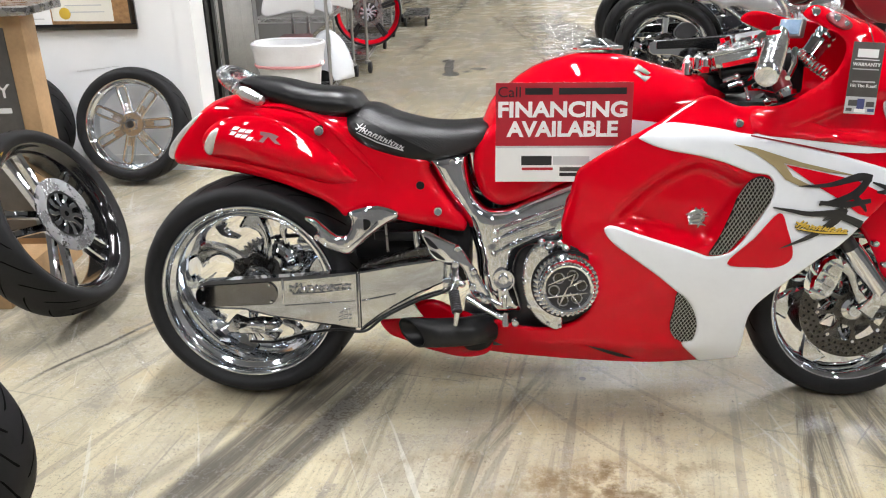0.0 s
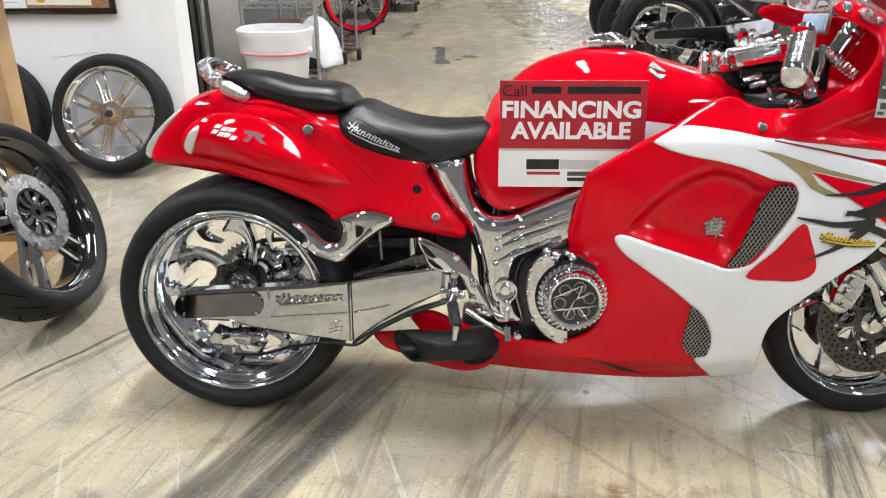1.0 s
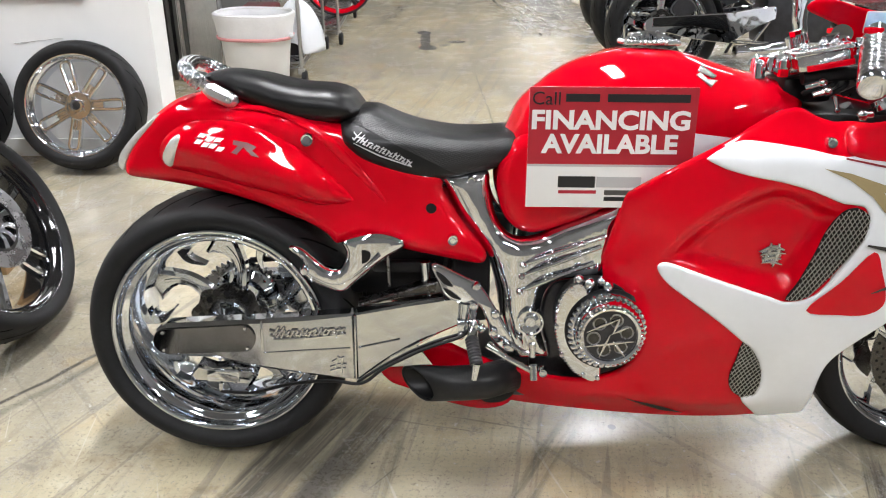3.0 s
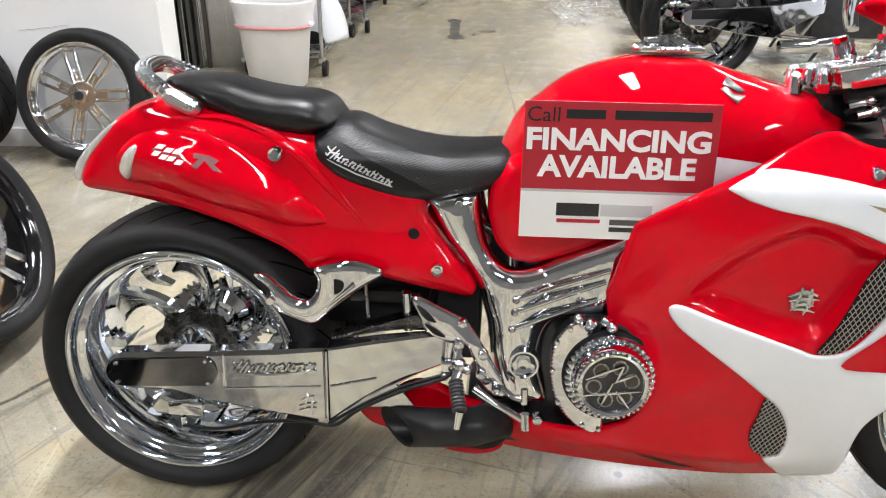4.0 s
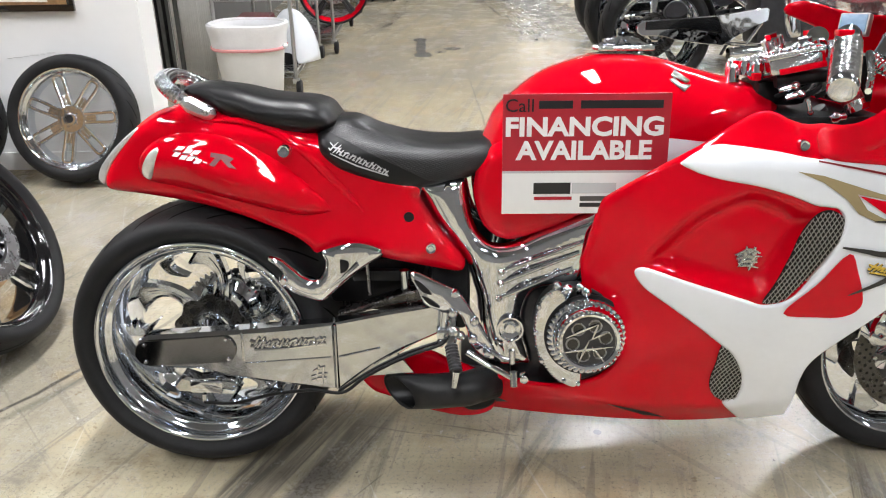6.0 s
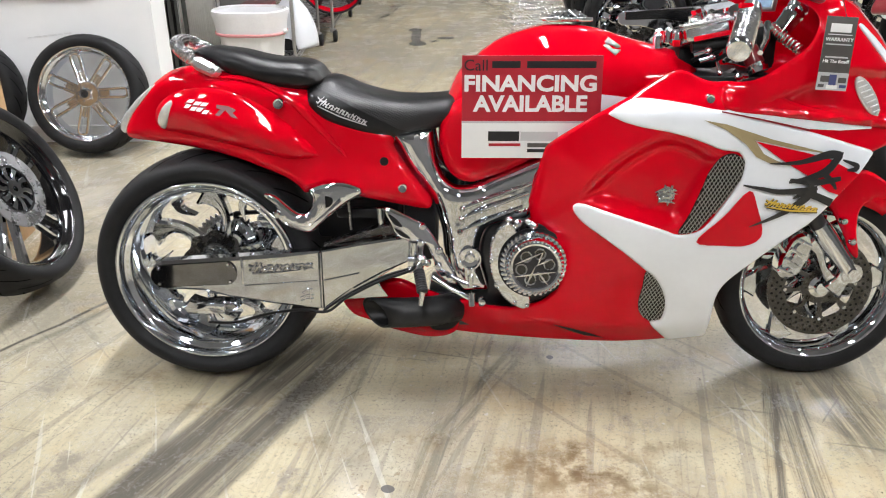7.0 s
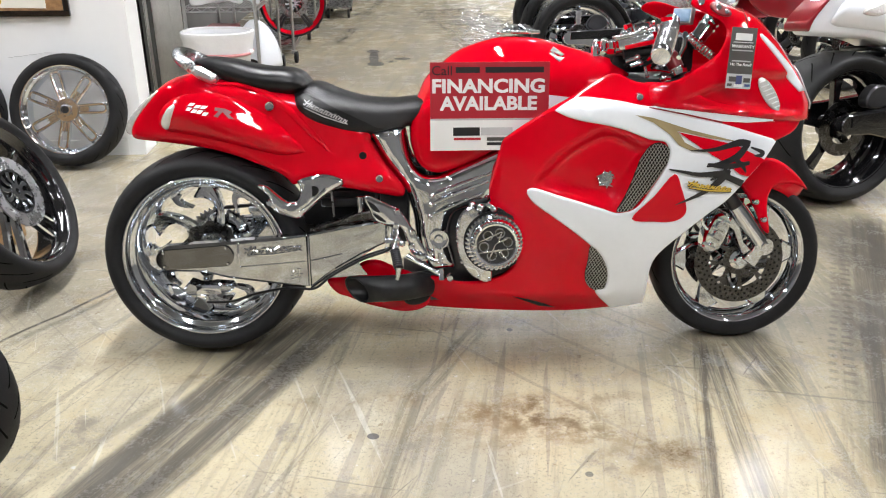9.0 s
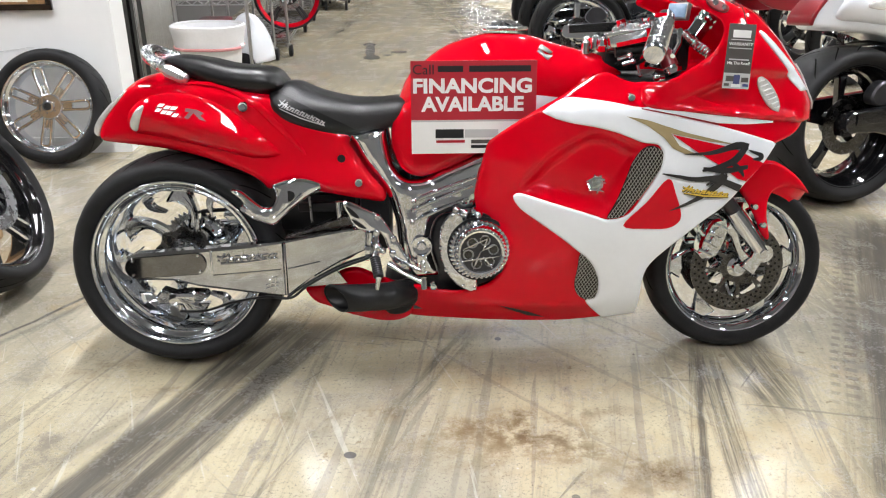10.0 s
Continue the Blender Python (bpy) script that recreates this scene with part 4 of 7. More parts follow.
fs = part("rider_seat", pillow(front_seat, seat_half, 0.012, 0.040, 0.055), VINYL, bike, "black rider seat with an embossed weave", 60)
weave = curve([(-0.280, 0.912), (-0.235, 0.920), (-0.205, 0.912), (-0.12, 0.885), (-0.05, 0.868), (0.04, 0.863), (0.112, 0.868), (0.126, 0.838), (0.11, 0.812), (0.05, 0.793), (-0.02, 0.790), (-0.07, 0.812), (-0.15, 0.850), (-0.22, 0.884)], 5, True)


def seat_skin(x, z):
    g = edge_gap(np.array([[x, z]]), front_seat)[0]
    d = seat_half(x, z)
    if g < 0.040:
        k = 1 - g / 0.040
        d -= 0.055 * (1 - math.sqrt(max(1 - k * k, 0)))
    return d


part("weave_panel", panel(weave, lambda x, z: seat_skin(x, z) + 0.0025, 0.010), CARBON, fs, "embossed carbon-weave panel", 60)
part("stitched_logo", ink(script_strokes((-0.266, 0.866), (-0.128, 0.806), 0.018, 9, 6, 0.1), 0.0036, seat_skin, 0.004), SILVER, fs, "pale embroidered flame script")

# ---- tank
tank_loop = curve([(0.098, 0.675), (0.082, 0.715), (0.074, 0.765), (0.080, 0.825), (0.104, 0.886), (0.124, 0.932), (0.148, 0.963), (0.182, 0.990), (0.216, 1.017), (0.266, 1.045), (0.337, 1.068), (0.394, 1.079), (0.48, 1.077), (0.535, 1.067), (0.596, 1.048), (0.663, 1.030),
                   (0.735, 1.013), (0.775, 0.999), (0.806, 0.976), (0.812, 0.940), (0.79, 0.87), (0.69, 0.79), (0.51, 0.755), (0.344, 0.709), (0.24, 0.650), (0.188, 0.634), (0.155, 0.632), (0.126, 0.644)], 4, True)


def tank_half(x, z):
    w = 0.140 + 0.045 * soft_step(x, 0.08, 0.45) - 0.02 * soft_step(x, 0.6, 0.82)
    return w - 0.045 * soft_step(z, 0.86, 0.64) - 0.02 * soft_step(z, 0.95, 1.09)


tank = part("fuel_tank", pillow(tank_loop, tank_half, 0.016, 0.115, 0.12), RED, bike, "glossy red fuel tank with chrome cap", 60)


def tank_skin(x, z):
    g = edge_gap(np.array([[x, z]]), tank_loop)[0]
    d = tank_half(x, z)
    if g < 0.115:
        k = 1 - g / 0.115
        d -= 0.12 * (1 - math.sqrt(max(1 - k * k, 0)))
    return d


tank_flank = curve([(0.092, 0.83), (0.078, 0.765), (0.086, 0.715), (0.101, 0.676), (0.128, 0.648), (0.157, 0.638), (0.190, 0.640), (0.28, 0.675), (0.36, 0.718), (0.48, 0.80), (0.46, 0.87), (0.30, 0.90), (0.15, 0.88)], 5, True)
part("tank_flank", panel(tank_flank, lambda x, z: 0.138 + 0.02 * soft_step(x, 0.12, 0.35), 0.014, 0.030, 0.030), RED, tank, "glossy red lower side of the tank", 60, 0.004)


cap = Geo().add(box((0.445, 0, 1.092), (0.13, 0.13, 0.012), 0.004))
for i in range(40):
    a = 2 * math.pi * i / 40
    cap.add(ball((0.445 + 0.068 * math.cos(a), 0.068 * math.sin(a), 1.092), 0.006, 6, 4))
part("fuel_cap", cap, BRIGHT, tank, "ornate beaded chrome fuel cap")
top = Geo().add(box((0.44, 0, 1.106), (0.085, 0.05, 0.016), 0.006))
for k in range(8):
    a = math.pi / 4 * k
    part("cap_flame", tube([(0.445 + 0.02 * math.cos(a), 0.02 * math.sin(a), 1.112), (0.445 + 0.06 * math.cos(a + 0.3), 0.06 * math.sin(a + 0.3), 1.098)], [0.007, 0.003], 8), CHROME, tank)
part("cap_latch", top, CHROME, tank)
stripe = [(0.45, 0.906), (0.525, 0.897), (0.64, 0.884), (0.60, 0.83), (0.51, 0.836), (0.44, 0.845)]
part("white_stripe", panel(stripe, lambda x, z: tank_skin(x, z) + 0.0015, 0.015), WHITE, tank)
em = Geo()
for pts in ([(0.533, 1.034), (0.546, 1.046), (0.578, 1.022), (0.568, 1.018), (0.548, 1.028)], [(0.528, 1.026), (0.540, 1.030), (0.554, 1.016), (0.578, 1.013), (0.560, 1.000)]):
    em.add(panel(pts, lambda x, z: tank_skin(x, z) + 0.003, 0.01))
part("badge", em, BRUSHED, tank, "small brushed badge", thick=0.002)

# ---- chrome frame
spar = curve([(-0.050, 0.779), (0.016, 0.791), (0.055, 0.788), (0.061, 0.750), (0.073, 0.692), (0.094, 0.651), (0.129, 0.629), (0.188, 0.633), (0.233, 0.655), (0.299, 0.685), (0.354, 0.709), (0.42, 0.735), (0.42, 0.60), (0.366, 0.560), (0.33, 0.526), (0.250, 0.510),
              (0.224, 0.490), (0.211, 0.448), (0.211, 0.402), (0.230, 0.315), (0.201, 0.303), (0.14, 0.313), (0.112, 0.36), (0.095, 0.42), (0.089, 0.485), (0.079, 0.525), (0.054, 0.600), (-0.003, 0.679), (-0.048, 0.764)], 4, True)


def spar_half(x, z):
    return 0.150 + 0.02 * math.exp(-((x - 0.14) / 0.05) ** 2) + 0.012 * soft_step(x, 0.2, 0.35)


fr = part("frame_spar", panel(spar, spar_half, 0.010, 0.034, 0.040), CHROME, bike, "chromed aluminium frame spar", 60, 0.004)
part("frame_spar", panel(spar, spar_half, 0.016, 0.034, 0.045, side=1), CHROME, bike, "chromed aluminium frame spar", 60, 0.004)
for x0, z0, x1, z1 in ((0.150, 0.570, 0.345, 0.643), (0.148, 0.541, 0.335, 0.616), (0.144, 0.502, 0.320, 0.574)):
    part("spar_rib", tube([(x0, -spar_half(x0, z0) - 0.002, z0), (x1, -spar_half(x1, z1) - 0.006, z1)], [0.0055, 0.005], 10), CHROME, fr)
    part("rib_ball", ball((x0 - 0.004, -spar_half(x0, z0) - 0.003, z0 - 0.002), 0.009), CHROME, fr)
    for u in (0.35, 0.72):
        xu, zu = x0 + (x1 - x0) * u, z0 + (z1 - z0) * u
        part("rib_ball", ball((xu, -spar_half(xu, zu) - 0.006, zu), 0.0075), CHROME, fr)
part("pivot_cap", lathe([(1e-4, -0.010), (0.012, -0.010), (0.016, -0.002), (0.026, -0.004), (0.029, -0.014), (0.033, -0.014), (0.035, 0.012)], 32, (0.169, -spar_half(0.169, 0.42) - 0.006, 0.420)), CHROME, fr)
part("frame_bolt", stud((0.017, -0.150, 0.772), 0.011, 0.010), CHROME, fr)

# ---- flame bracket at the wheel
fl = thing("flame_bracket", "flame-shaped chrome fender bracket", "")
fl.parent = bike


flame = curve([(-0.421, 0.612), (-0.393, 0.607), (-0.364, 0.583), (-0.334, 0.559), (-0.305, 0.555), (-0.286, 0.576), (-0.281, 0.606), (-0.288, 0.630), (-0.235, 0.646), (-0.187, 0.645), (-0.140, 0.620), (-0.188, 0.588), (-0.236, 0.553), (-0.267, 0.525), (-0.297, 0.503),
               (-0.342, 0.516), (-0.372, 0.532), (-0.389, 0.550), (-0.383, 0.570), (-0.396, 0.590)], 4, True)
part("bracket_plate", panel(flame, lambda x, z: 0.205 - 0.02 * soft_step(x, -0.26, -0.14), 0.010, 0.013, 0.016), CHROME, fl, "", 60, 0.006)
# black plate in place of a hole: the dark tyre and shade behind
part("bracket_opening", prism([tuple(p) for p in curve([(-0.266, 0.575), (-0.260, 0.612), (-0.224, 0.607), (-0.230, 0.582)], 3, True)], -0.207, -0.203, 0.001), BLACK, fl)
part("bracket_crease", tube([(x, -0.205, z) for x, z in curve([(-0.385, 0.556), (-0.345, 0.532), (-0.302, 0.522), (-0.262, 0.548), (-0.20, 0.600)], 5)], 0.004, 8), CHROME, fl)
part("bracket_eye", lathe([(1e-4, -0.008), (0.008, -0.008), (0.011, -0.002), (0.014, 0.01)], 16, (-0.383, -0.207, 0.557)), CHROME, fl)

# ---- rear-set bracket, peg, pedal
rs = part("rearset_plate", prism([tuple(p) for p in curve([(-0.077, 0.568), (-0.060, 0.576), (0.009, 0.543), (0.040, 0.527), (0.070, 0.484), (0.112, 0.412), (0.131, 0.374), (0.127, 0.350), (0.103, 0.355), (0.074, 0.384), (0.060, 0.430), (0.040, 0.473),
     (-0.007, 0.479), (-0.043, 0.496), (-0.060, 0.530)], 4, True)], -0.205, -0.190, 0.005), CHROME, bike, "flame-cut chrome rear-set bracket", 50)
for a in ([(-0.066, 0.560), (-0.044, 0.548), (-0.024, 0.522), (-0.048, 0.530)], [(-0.048, 0.518), (-0.028, 0.510), (-0.004, 0.488), (-0.030, 0.496)]):
    part("flame_slot", prism([tuple(p) for p in curve(a, 4, True)], -0.2065, -0.204, 0.0005), BLACK, rs)
for x, z in ((0.033, 0.522), (0.027, 0.473), (0.080, 0.451), (0.077, 0.404), (0.111, 0.369)):
    part("bolt", stud((x, -0.207, z), 0.0115, 0.010), CHROME, rs)
ped = Geo().add(tube([(0.063, -0.215, 0.374), (0.110, -0.236, 0.350), (0.171, -0.250, 0.323)], [0.011, 0.007, 0.008], 10)).add(tube([(0.174, -0.250, 0.338), (0.176, -0.256, 0.302)], 0.010, 12))
part("brake_pedal", ped, CHROME, bike, "chrome brake pedal")
heel = Geo().add(tube([(0.122, -0.205, 0.372), (0.150, -0.222, 0.360), (0.173, -0.230, 0.358)], [0.008, 0.006, 0.007], 10)).add(tube([(0.171, -0.230, 0.386), (0.172, -0.232, 0.352)], 0.008, 12))
part("toe_stop", heel, CHROME, bike, "short chrome toe stop")
pg = Geo()
p0, p1 = Vector((0.022, -0.232, 0.400)), Vector((0.035, -0.282, 0.352))
steps = 18
pg.add(tube([p0.lerp(p1, i / steps) for i in range(steps + 1)], [0.0150 + 0.002 * (i % 2) for i in range(steps + 1)], 12))
peg = part("foot_peg", pg, DARKMETAL, bike, "ribbed dark foot peg")
part("peg_feeler", tube([(0.035, -0.282, 0.354), (0.029, -0.286, 0.314)], [0.010, 0.007], 10), CHROME, peg)
part("peg_hinge", Geo().add(ball((0.028, -0.212, 0.428), 0.017)).add(tube([(0.026, -0.200, 0.470), (0.028, -0.212, 0.425), (0.023, -0.234, 0.400)], [0.010, 0.013, 0.012], 10)).add(ball((0.046, -0.214, 0.418), 0.012)), CHROME, peg)
mc = Geo().add(tube([(0.002, -0.18, 0.40), (0.008, -0.18, 0.47)], 0.014, 12)).add(box((0.0, -0.19, 0.415), (0.026, 0.03, 0.03), 0.006)).add(ball((-0.004, -0.2, 0.392), 0.011))
part("rear_master_cylinder", mc, CHROME, bike)

# ---- clutch cover and engine case
CX, CZ = 0.354, 0.420
case_loop = [(0.228, 0.42), (0.233, 0.477), (0.256, 0.518), (0.288, 0.535), (0.355, 0.535), (0.42, 0.498), (0.445, 0.43), (0.428, 0.356), (0.385, 0.310), (0.320, 0.292), (0.274, 0.318), (0.242, 0.367)]
ec = part("engine_cover", prism([tuple(p) for p in curve(case_loop, 5, True)], -0.205, -0.150, 0.004), BLACK, bike, "black engine side cover")
plate = [(min(x, 0.345) + (0.0022 if k % 2 else -0.0022) * (1 if x < 0.30 else 0), z) for k, (x, z) in enumerate(dense(curve([(0.226, 0.42), (0.231, 0.484), (0.252, 0.524), (0.282, 0.538), (0.300, 0.515), (0.330, 0.45), (0.338, 0.38), (0.345, 0.300), (0.334, 0.281), (0.316, 0.281), (0.276, 0.306), (0.241, 0.358)], 5, True), 0.005))]
part("cover_flange", prism([tuple(p) for p in plate], -0.214, -0.204, 0.003), CHROME, ec)
for x, z in ((0.236, 0.492), (0.230, 0.425), (0.246, 0.350), (0.262, 0.524), (0.302, 0.297), (0.338, 0.289)):
    part("bolt", stud((x, -0.215, z), 0.006, 0.005), CHROME, ec)
part("clutch_dome", lathe([(0.096, -0.19), (0.096, -0.218), (0.092, -0.226), (0.085, -0.229), (0.082, -0.244), (0.077, -0.258), (0.071, -0.262), (0.065, -0.260), (0.064, -0.252), (1e-4, -0.252)], 64, (CX, 0, CZ)), CHROME, ec, "beaded chrome clutch cover")
# black ring laid on the flange for the shaded gap round the dome
part("clutch_gap_shade", lathe([(0.094, -0.2150), (0.1045, -0.2150), (0.1045, -0.2130)], 56, (CX, 0, CZ)), BLACK, ec)
joined(part("bead_ring", beads((CX - 0.003, CZ), 0.0905, -0.226, 0.0072, 38), CHROME, ec))
joined(part("bead_ring", beads((CX, CZ), 0.0765, -0.257, 0.0048, 42), RIM_CHROME, ec))
part("cover_window", lathe([(1e-4, -0.2525), (0.0635, -0.2525), (0.064, -0.250)], 40, (CX, 0, CZ)), DARKMETAL, ec, "dark glazed window of the clutch cover")
for k in range(6):
    a = 2 * math.pi * k / 6 + 0.2
    part("spring_well", lathe([(1e-4, -0.2535), (0.0135, -0.2535), (0.015, -0.2520)], 16, (CX + 0.040 * math.cos(a), 0, CZ + 0.040 * math.sin(a))), GLOSSBLACK, ec)
    part("spring_post", lathe([(0.0135, -0.2538), (0.0165, -0.2545), (0.0175, -0.2525)], 16, (CX + 0.040 * math.cos(a), 0, CZ + 0.040 * math.sin(a))), STEEL, ec)
for a, b, c2, d in ((-0.052, 0.008, 0.018, 0.040), (0.018, 0.040, 0.006, 0.006), (0.002, 0.004, 0.040, 0.022), (-0.054, -0.026, 0.052, -0.012), (0.0, 0.004, -0.022, -0.050), (0.006, -0.012, 0.034, -0.048)):
    part("emblem_stroke", ribbon([(CX + a * 1.1, CZ + b * 1.1), (CX + (a + c2) * 0.55, CZ + (b + d) * 0.55), (CX + c2 * 1.1, CZ + d * 1.1)], [0.003, 0.007, 0.003], -0.258, -0.2545, 0.001), BRIGHT, ec, "pale brush-stroke emblem in the window")
bits = Geo()
for x, z, r in ((0.30, 0.535, 0.012), (0.330, 0.542, 0.010), (0.275, 0.546, 0.010), (0.345, 0.530, 0.012)):
    bits.add(tube([(x, -0.19, z - 0.03), (x + 0.004, -0.205, z)], r, 10)).add(ball((x + 0.004, -0.207, z), r * 1.2))
part("oil_fitting", bits, CHROME, ec)

# ---- exhaust stub
ex = Geo()
path = [(-0.118, -0.176, 0.247), (-0.02, -0.176, 0.249), (0.06, -0.165, 0.250), (0.13, -0.12, 0.250)]
vs, fcs = tube(path, 0.043, 28, False)
vs = [(x - (0.95 * (y + 0.170) + 0.25 * (z - 0.247) if i < 28 else 0), y, z) for i, (x, y, z) in enumerate(vs)]
ex.add((vs, fcs))
can = part("exhaust_can", ex, EXHAUST, bike, "slash-cut matte black exhaust can", 50, 0.004)
# black liner and end disc put the darkness inside the bore into the colour
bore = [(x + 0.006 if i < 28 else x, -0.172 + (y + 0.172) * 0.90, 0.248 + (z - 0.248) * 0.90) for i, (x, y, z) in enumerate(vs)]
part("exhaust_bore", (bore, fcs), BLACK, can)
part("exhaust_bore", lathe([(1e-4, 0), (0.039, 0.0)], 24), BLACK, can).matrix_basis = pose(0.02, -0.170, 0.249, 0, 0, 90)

rear_pan = curve([(-0.219, 0.259), (-0.164, 0.273), (-0.092, 0.318), (-0.040, 0.324), (0.02, 0.300), (0.10, 0.270), (0.135, 0.22), (0.125, 0.164), (0.046, 0.143), (-0.07, 0.164), (-0.142, 0.193), (-0.190, 0.213)], 4, True)
part("belly_tail", panel(rear_pan, lambda x, z: 0.100 + 0.02 * soft_step(x, -0.1, 0.15), 0.014, 0.014, 0.014), RED, bike, "red tail of the belly pan", 60, 0.006)
# flat black sheet stands in for the shaded opening round the can
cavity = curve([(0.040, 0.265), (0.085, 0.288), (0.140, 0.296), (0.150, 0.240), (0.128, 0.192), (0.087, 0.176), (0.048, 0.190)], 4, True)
part("exhaust_cavity_shade", panel(cavity, lambda x, z: 0.136, 0.016), BLACK, bike, "", 60, 0.004)

# ---- fairing, both flanks
low_front = [(1.248, 0.750), (1.205, 0.695), (1.155, 0.645), (1.130, 0.616), (1.083, 0.567), (1.025, 0.523), (0.951, 0.457), (0.897, 0.402), (0.873, 0.362), (0.866, 0.316), (0.868, 0.262), (0.870, 0.184)]
main_loop = curve([(0.338, 0.590), (0.357, 0.676), (0.373, 0.745), (0.395, 0.772), (0.457, 0.820), (0.518, 0.862), (0.584, 0.899), (0.645, 0.936), (0.690, 0.960), (0.728, 0.965), (0.765, 0.948), (0.80, 0.938), (0.84, 0.940), (0.92, 0.930), (1.00, 0.890), (1.10, 0.865), (1.27, 0.838), (1.375, 0.820), (1.335, 0.778), (1.275, 0.758)], 5)[:-1]
main_loop = np.concatenate([main_loop, curve(low_front, 5), curve([(0.762, 0.163), (0.61, 0.147), (0.314, 0.145), (0.136, 0.146), (0.02, 0.160), (-0.03, 0.175), (0.10, 0.20), (0.135, 0.281), (0.215, 0.268), (0.29, 0.268), (0.344, 0.280),
            (0.393, 0.306), (0.430, 0.358), (0.440, 0.413), (0.418, 0.455), (0.381, 0.486), (0.350, 0.502)], 4)])
white_loop = np.concatenate([curve([(0.530, 0.857), (0.555, 0.876), (0.590, 0.894), (0.630, 0.897), (0.719, 0.886), (0.785, 0.873), (0.825, 0.867), (0.923, 0.846), (1.081, 0.804), (1.248, 0.754)], 9)[:-1], curve(low_front, 9),
             curve([(0.766, 0.164), (0.699, 0.240), (0.728, 0.256), (0.733, 0.304), (0.718, 0.353), (0.690, 0.397), (0.657, 0.426), (0.602, 0.471), (0.533, 0.520), (0.481, 0.556), (0.457, 0.585), (0.457, 0.602), (0.480, 0.606), (0.547, 0.588), (0.626, 0.566), (0.690, 0.546),
                    (0.738, 0.532), (0.795, 0.550), (0.842, 0.620), (0.876, 0.682), (0.886, 0.731), (0.872, 0.761), (0.848, 0.768), (0.820, 0.772), (0.779, 0.788), (0.740, 0.802), (0.681, 0.817), (0.615, 0.828), (0.568, 0.840)], 9)])
for side in (-1, 1):
    fa = part("side_fairing", panel(main_loop, flank_dented, 0.015, 0.010, 0.010, side=side), RED, bike, "glossy red side fairing", 60, 0.004)
    part("white_fairing_panel", panel(white_loop, flank, 0.013, 0.007, 0.005, lift=0.007, side=side), WHITE, fa, "pearl white scooped fairing panel", 60, 0.005)
    if side < 0:
        near_fairing = fa


def decal(name, loop, material, lift=0.0125, res=0.012, label="", n=0):
    q = curve(loop, n, True) if n else loop
    return part(name, panel(q, flank, res, lift=lift), material, near_fairing, label)


decal("white_stripe", [(0.815, 0.871), (0.86, 0.876), (0.94, 0.862), (1.055, 0.847), (1.235, 0.822), (1.235, 0.815), (1.137, 0.815), (1.046, 0.822), (0.941, 0.842)], WHITE, 0.0065, label="thin white stripe")
decal("pinstripe", [(0.81, 0.871), (0.92, 0.850), (1.046, 0.8225), (1.046, 0.8165), (0.92, 0.845), (0.81, 0.867)], RED_DARK, 0.0150)
decal("red_flash", [(0.902, 0.662), (0.930, 0.615), (0.953, 0.552), (0.947, 0.522), (0.914, 0.505), (0.860, 0.505), (0.780, 0.516), (0.843, 0.590)], RED, 0.0135, n=4, label="red flash on the white panel")
decal("gold_stripe", [(0.767, 0.847), (0.825, 0.837), (0.875, 0.821), (0.95, 0.797), (1.031, 0.777), (1.122, 0.754), (1.02, 0.770), (0.902, 0.796), (0.929, 0.760), (0.965, 0.742), (1.005, 0.728), (0.95, 0.734), (0.910, 0.752), (0.880, 0.785), (0.826, 0.822)], GOLD, label="gold stripe decal")
decal("red_wedge", [(0.905, 0.793), (1.02, 0.767), (1.100, 0.748), (1.205, 0.697), (1.150, 0.645), (1.120, 0.655), (1.060, 0.697), (0.990, 0.737)], RED, 0.0145, label="red wedge decal")


def stroke(pts, widths, lift, material, parent):
    p = curve(pts, 5)
    w = np.interp(np.linspace(0, 1, len(p)), np.linspace(0, 1, len(widths)), widths)[:, None] / 2
    t = np.gradient(p, axis=0)
    n = np.stack([-t[:, 1], t[:, 0]], 1) / np.linalg.norm(t, axis=1)[:, None]
    return panel(np.concatenate([p + n * w, (p - n * w)[::-1]]), flank, 0.012, lift=lift)


brush = Geo()
for pts, ws in (([(0.946, 0.735), (1.028, 0.737), (1.107, 0.755), (1.148, 0.750)], [0.002, 0.012, 0.022, 0.018]),
                ([(1.140, 0.752), (1.108, 0.714), (1.060, 0.695), (1.004, 0.684)], [0.020, 0.024, 0.016, 0.006]),
                ([(1.006, 0.690), (1.08, 0.682), (1.150, 0.690)], [0.010, 0.018, 0.012]),
                ([(1.150, 0.739), (1.193, 0.722), (1.190, 0.712), (1.165, 0.712)], [0.004, 0.014, 0.014, 0.004]),
                ([(1.090, 0.712), (1.125, 0.682), (1.140, 0.660)], [0.016, 0.014, 0.004]),
                ([(0.883, 0.678), (0.935, 0.668), (0.987, 0.659), (1.085, 0.662)], [0.004, 0.010, 0.014, 0.022]),
                ([(1.076, 0.672), (1.052, 0.637), (0.994, 0.597), (0.915, 0.562)], [0.028, 0.024, 0.014, 0.002]),
                ([(1.02, 0.640), (1.060, 0.652), (1.132, 0.624)], [0.004, 0.018, 0.022])):
    brush.add(stroke(pts, ws, 0.0165, INK, near_fairing))
part("brush_mark", brush, INK, near_fairing, "black brush-stroke decal")
part("gold_script_shadow", ink(script_strokes((0.949, 0.622), (1.092, 0.600), 0.015, 8, 8), 0.0085, flank, 0.0180), INK, near_fairing)
part("gold_script", ink(script_strokes((0.948, 0.624), (1.091, 0.602), 0.015, 8, 8), 0.0050, flank, 0.0190), YELLOW, near_fairing, "small gold script decal")
decal("dark_flash", [(0.415, 0.221), (0.47, 0.207), (0.53, 0.185), (0.577, 0.164), (0.518, 0.172), (0.46, 0.198)], BLACK, 0.0045, label="dark flash decal")


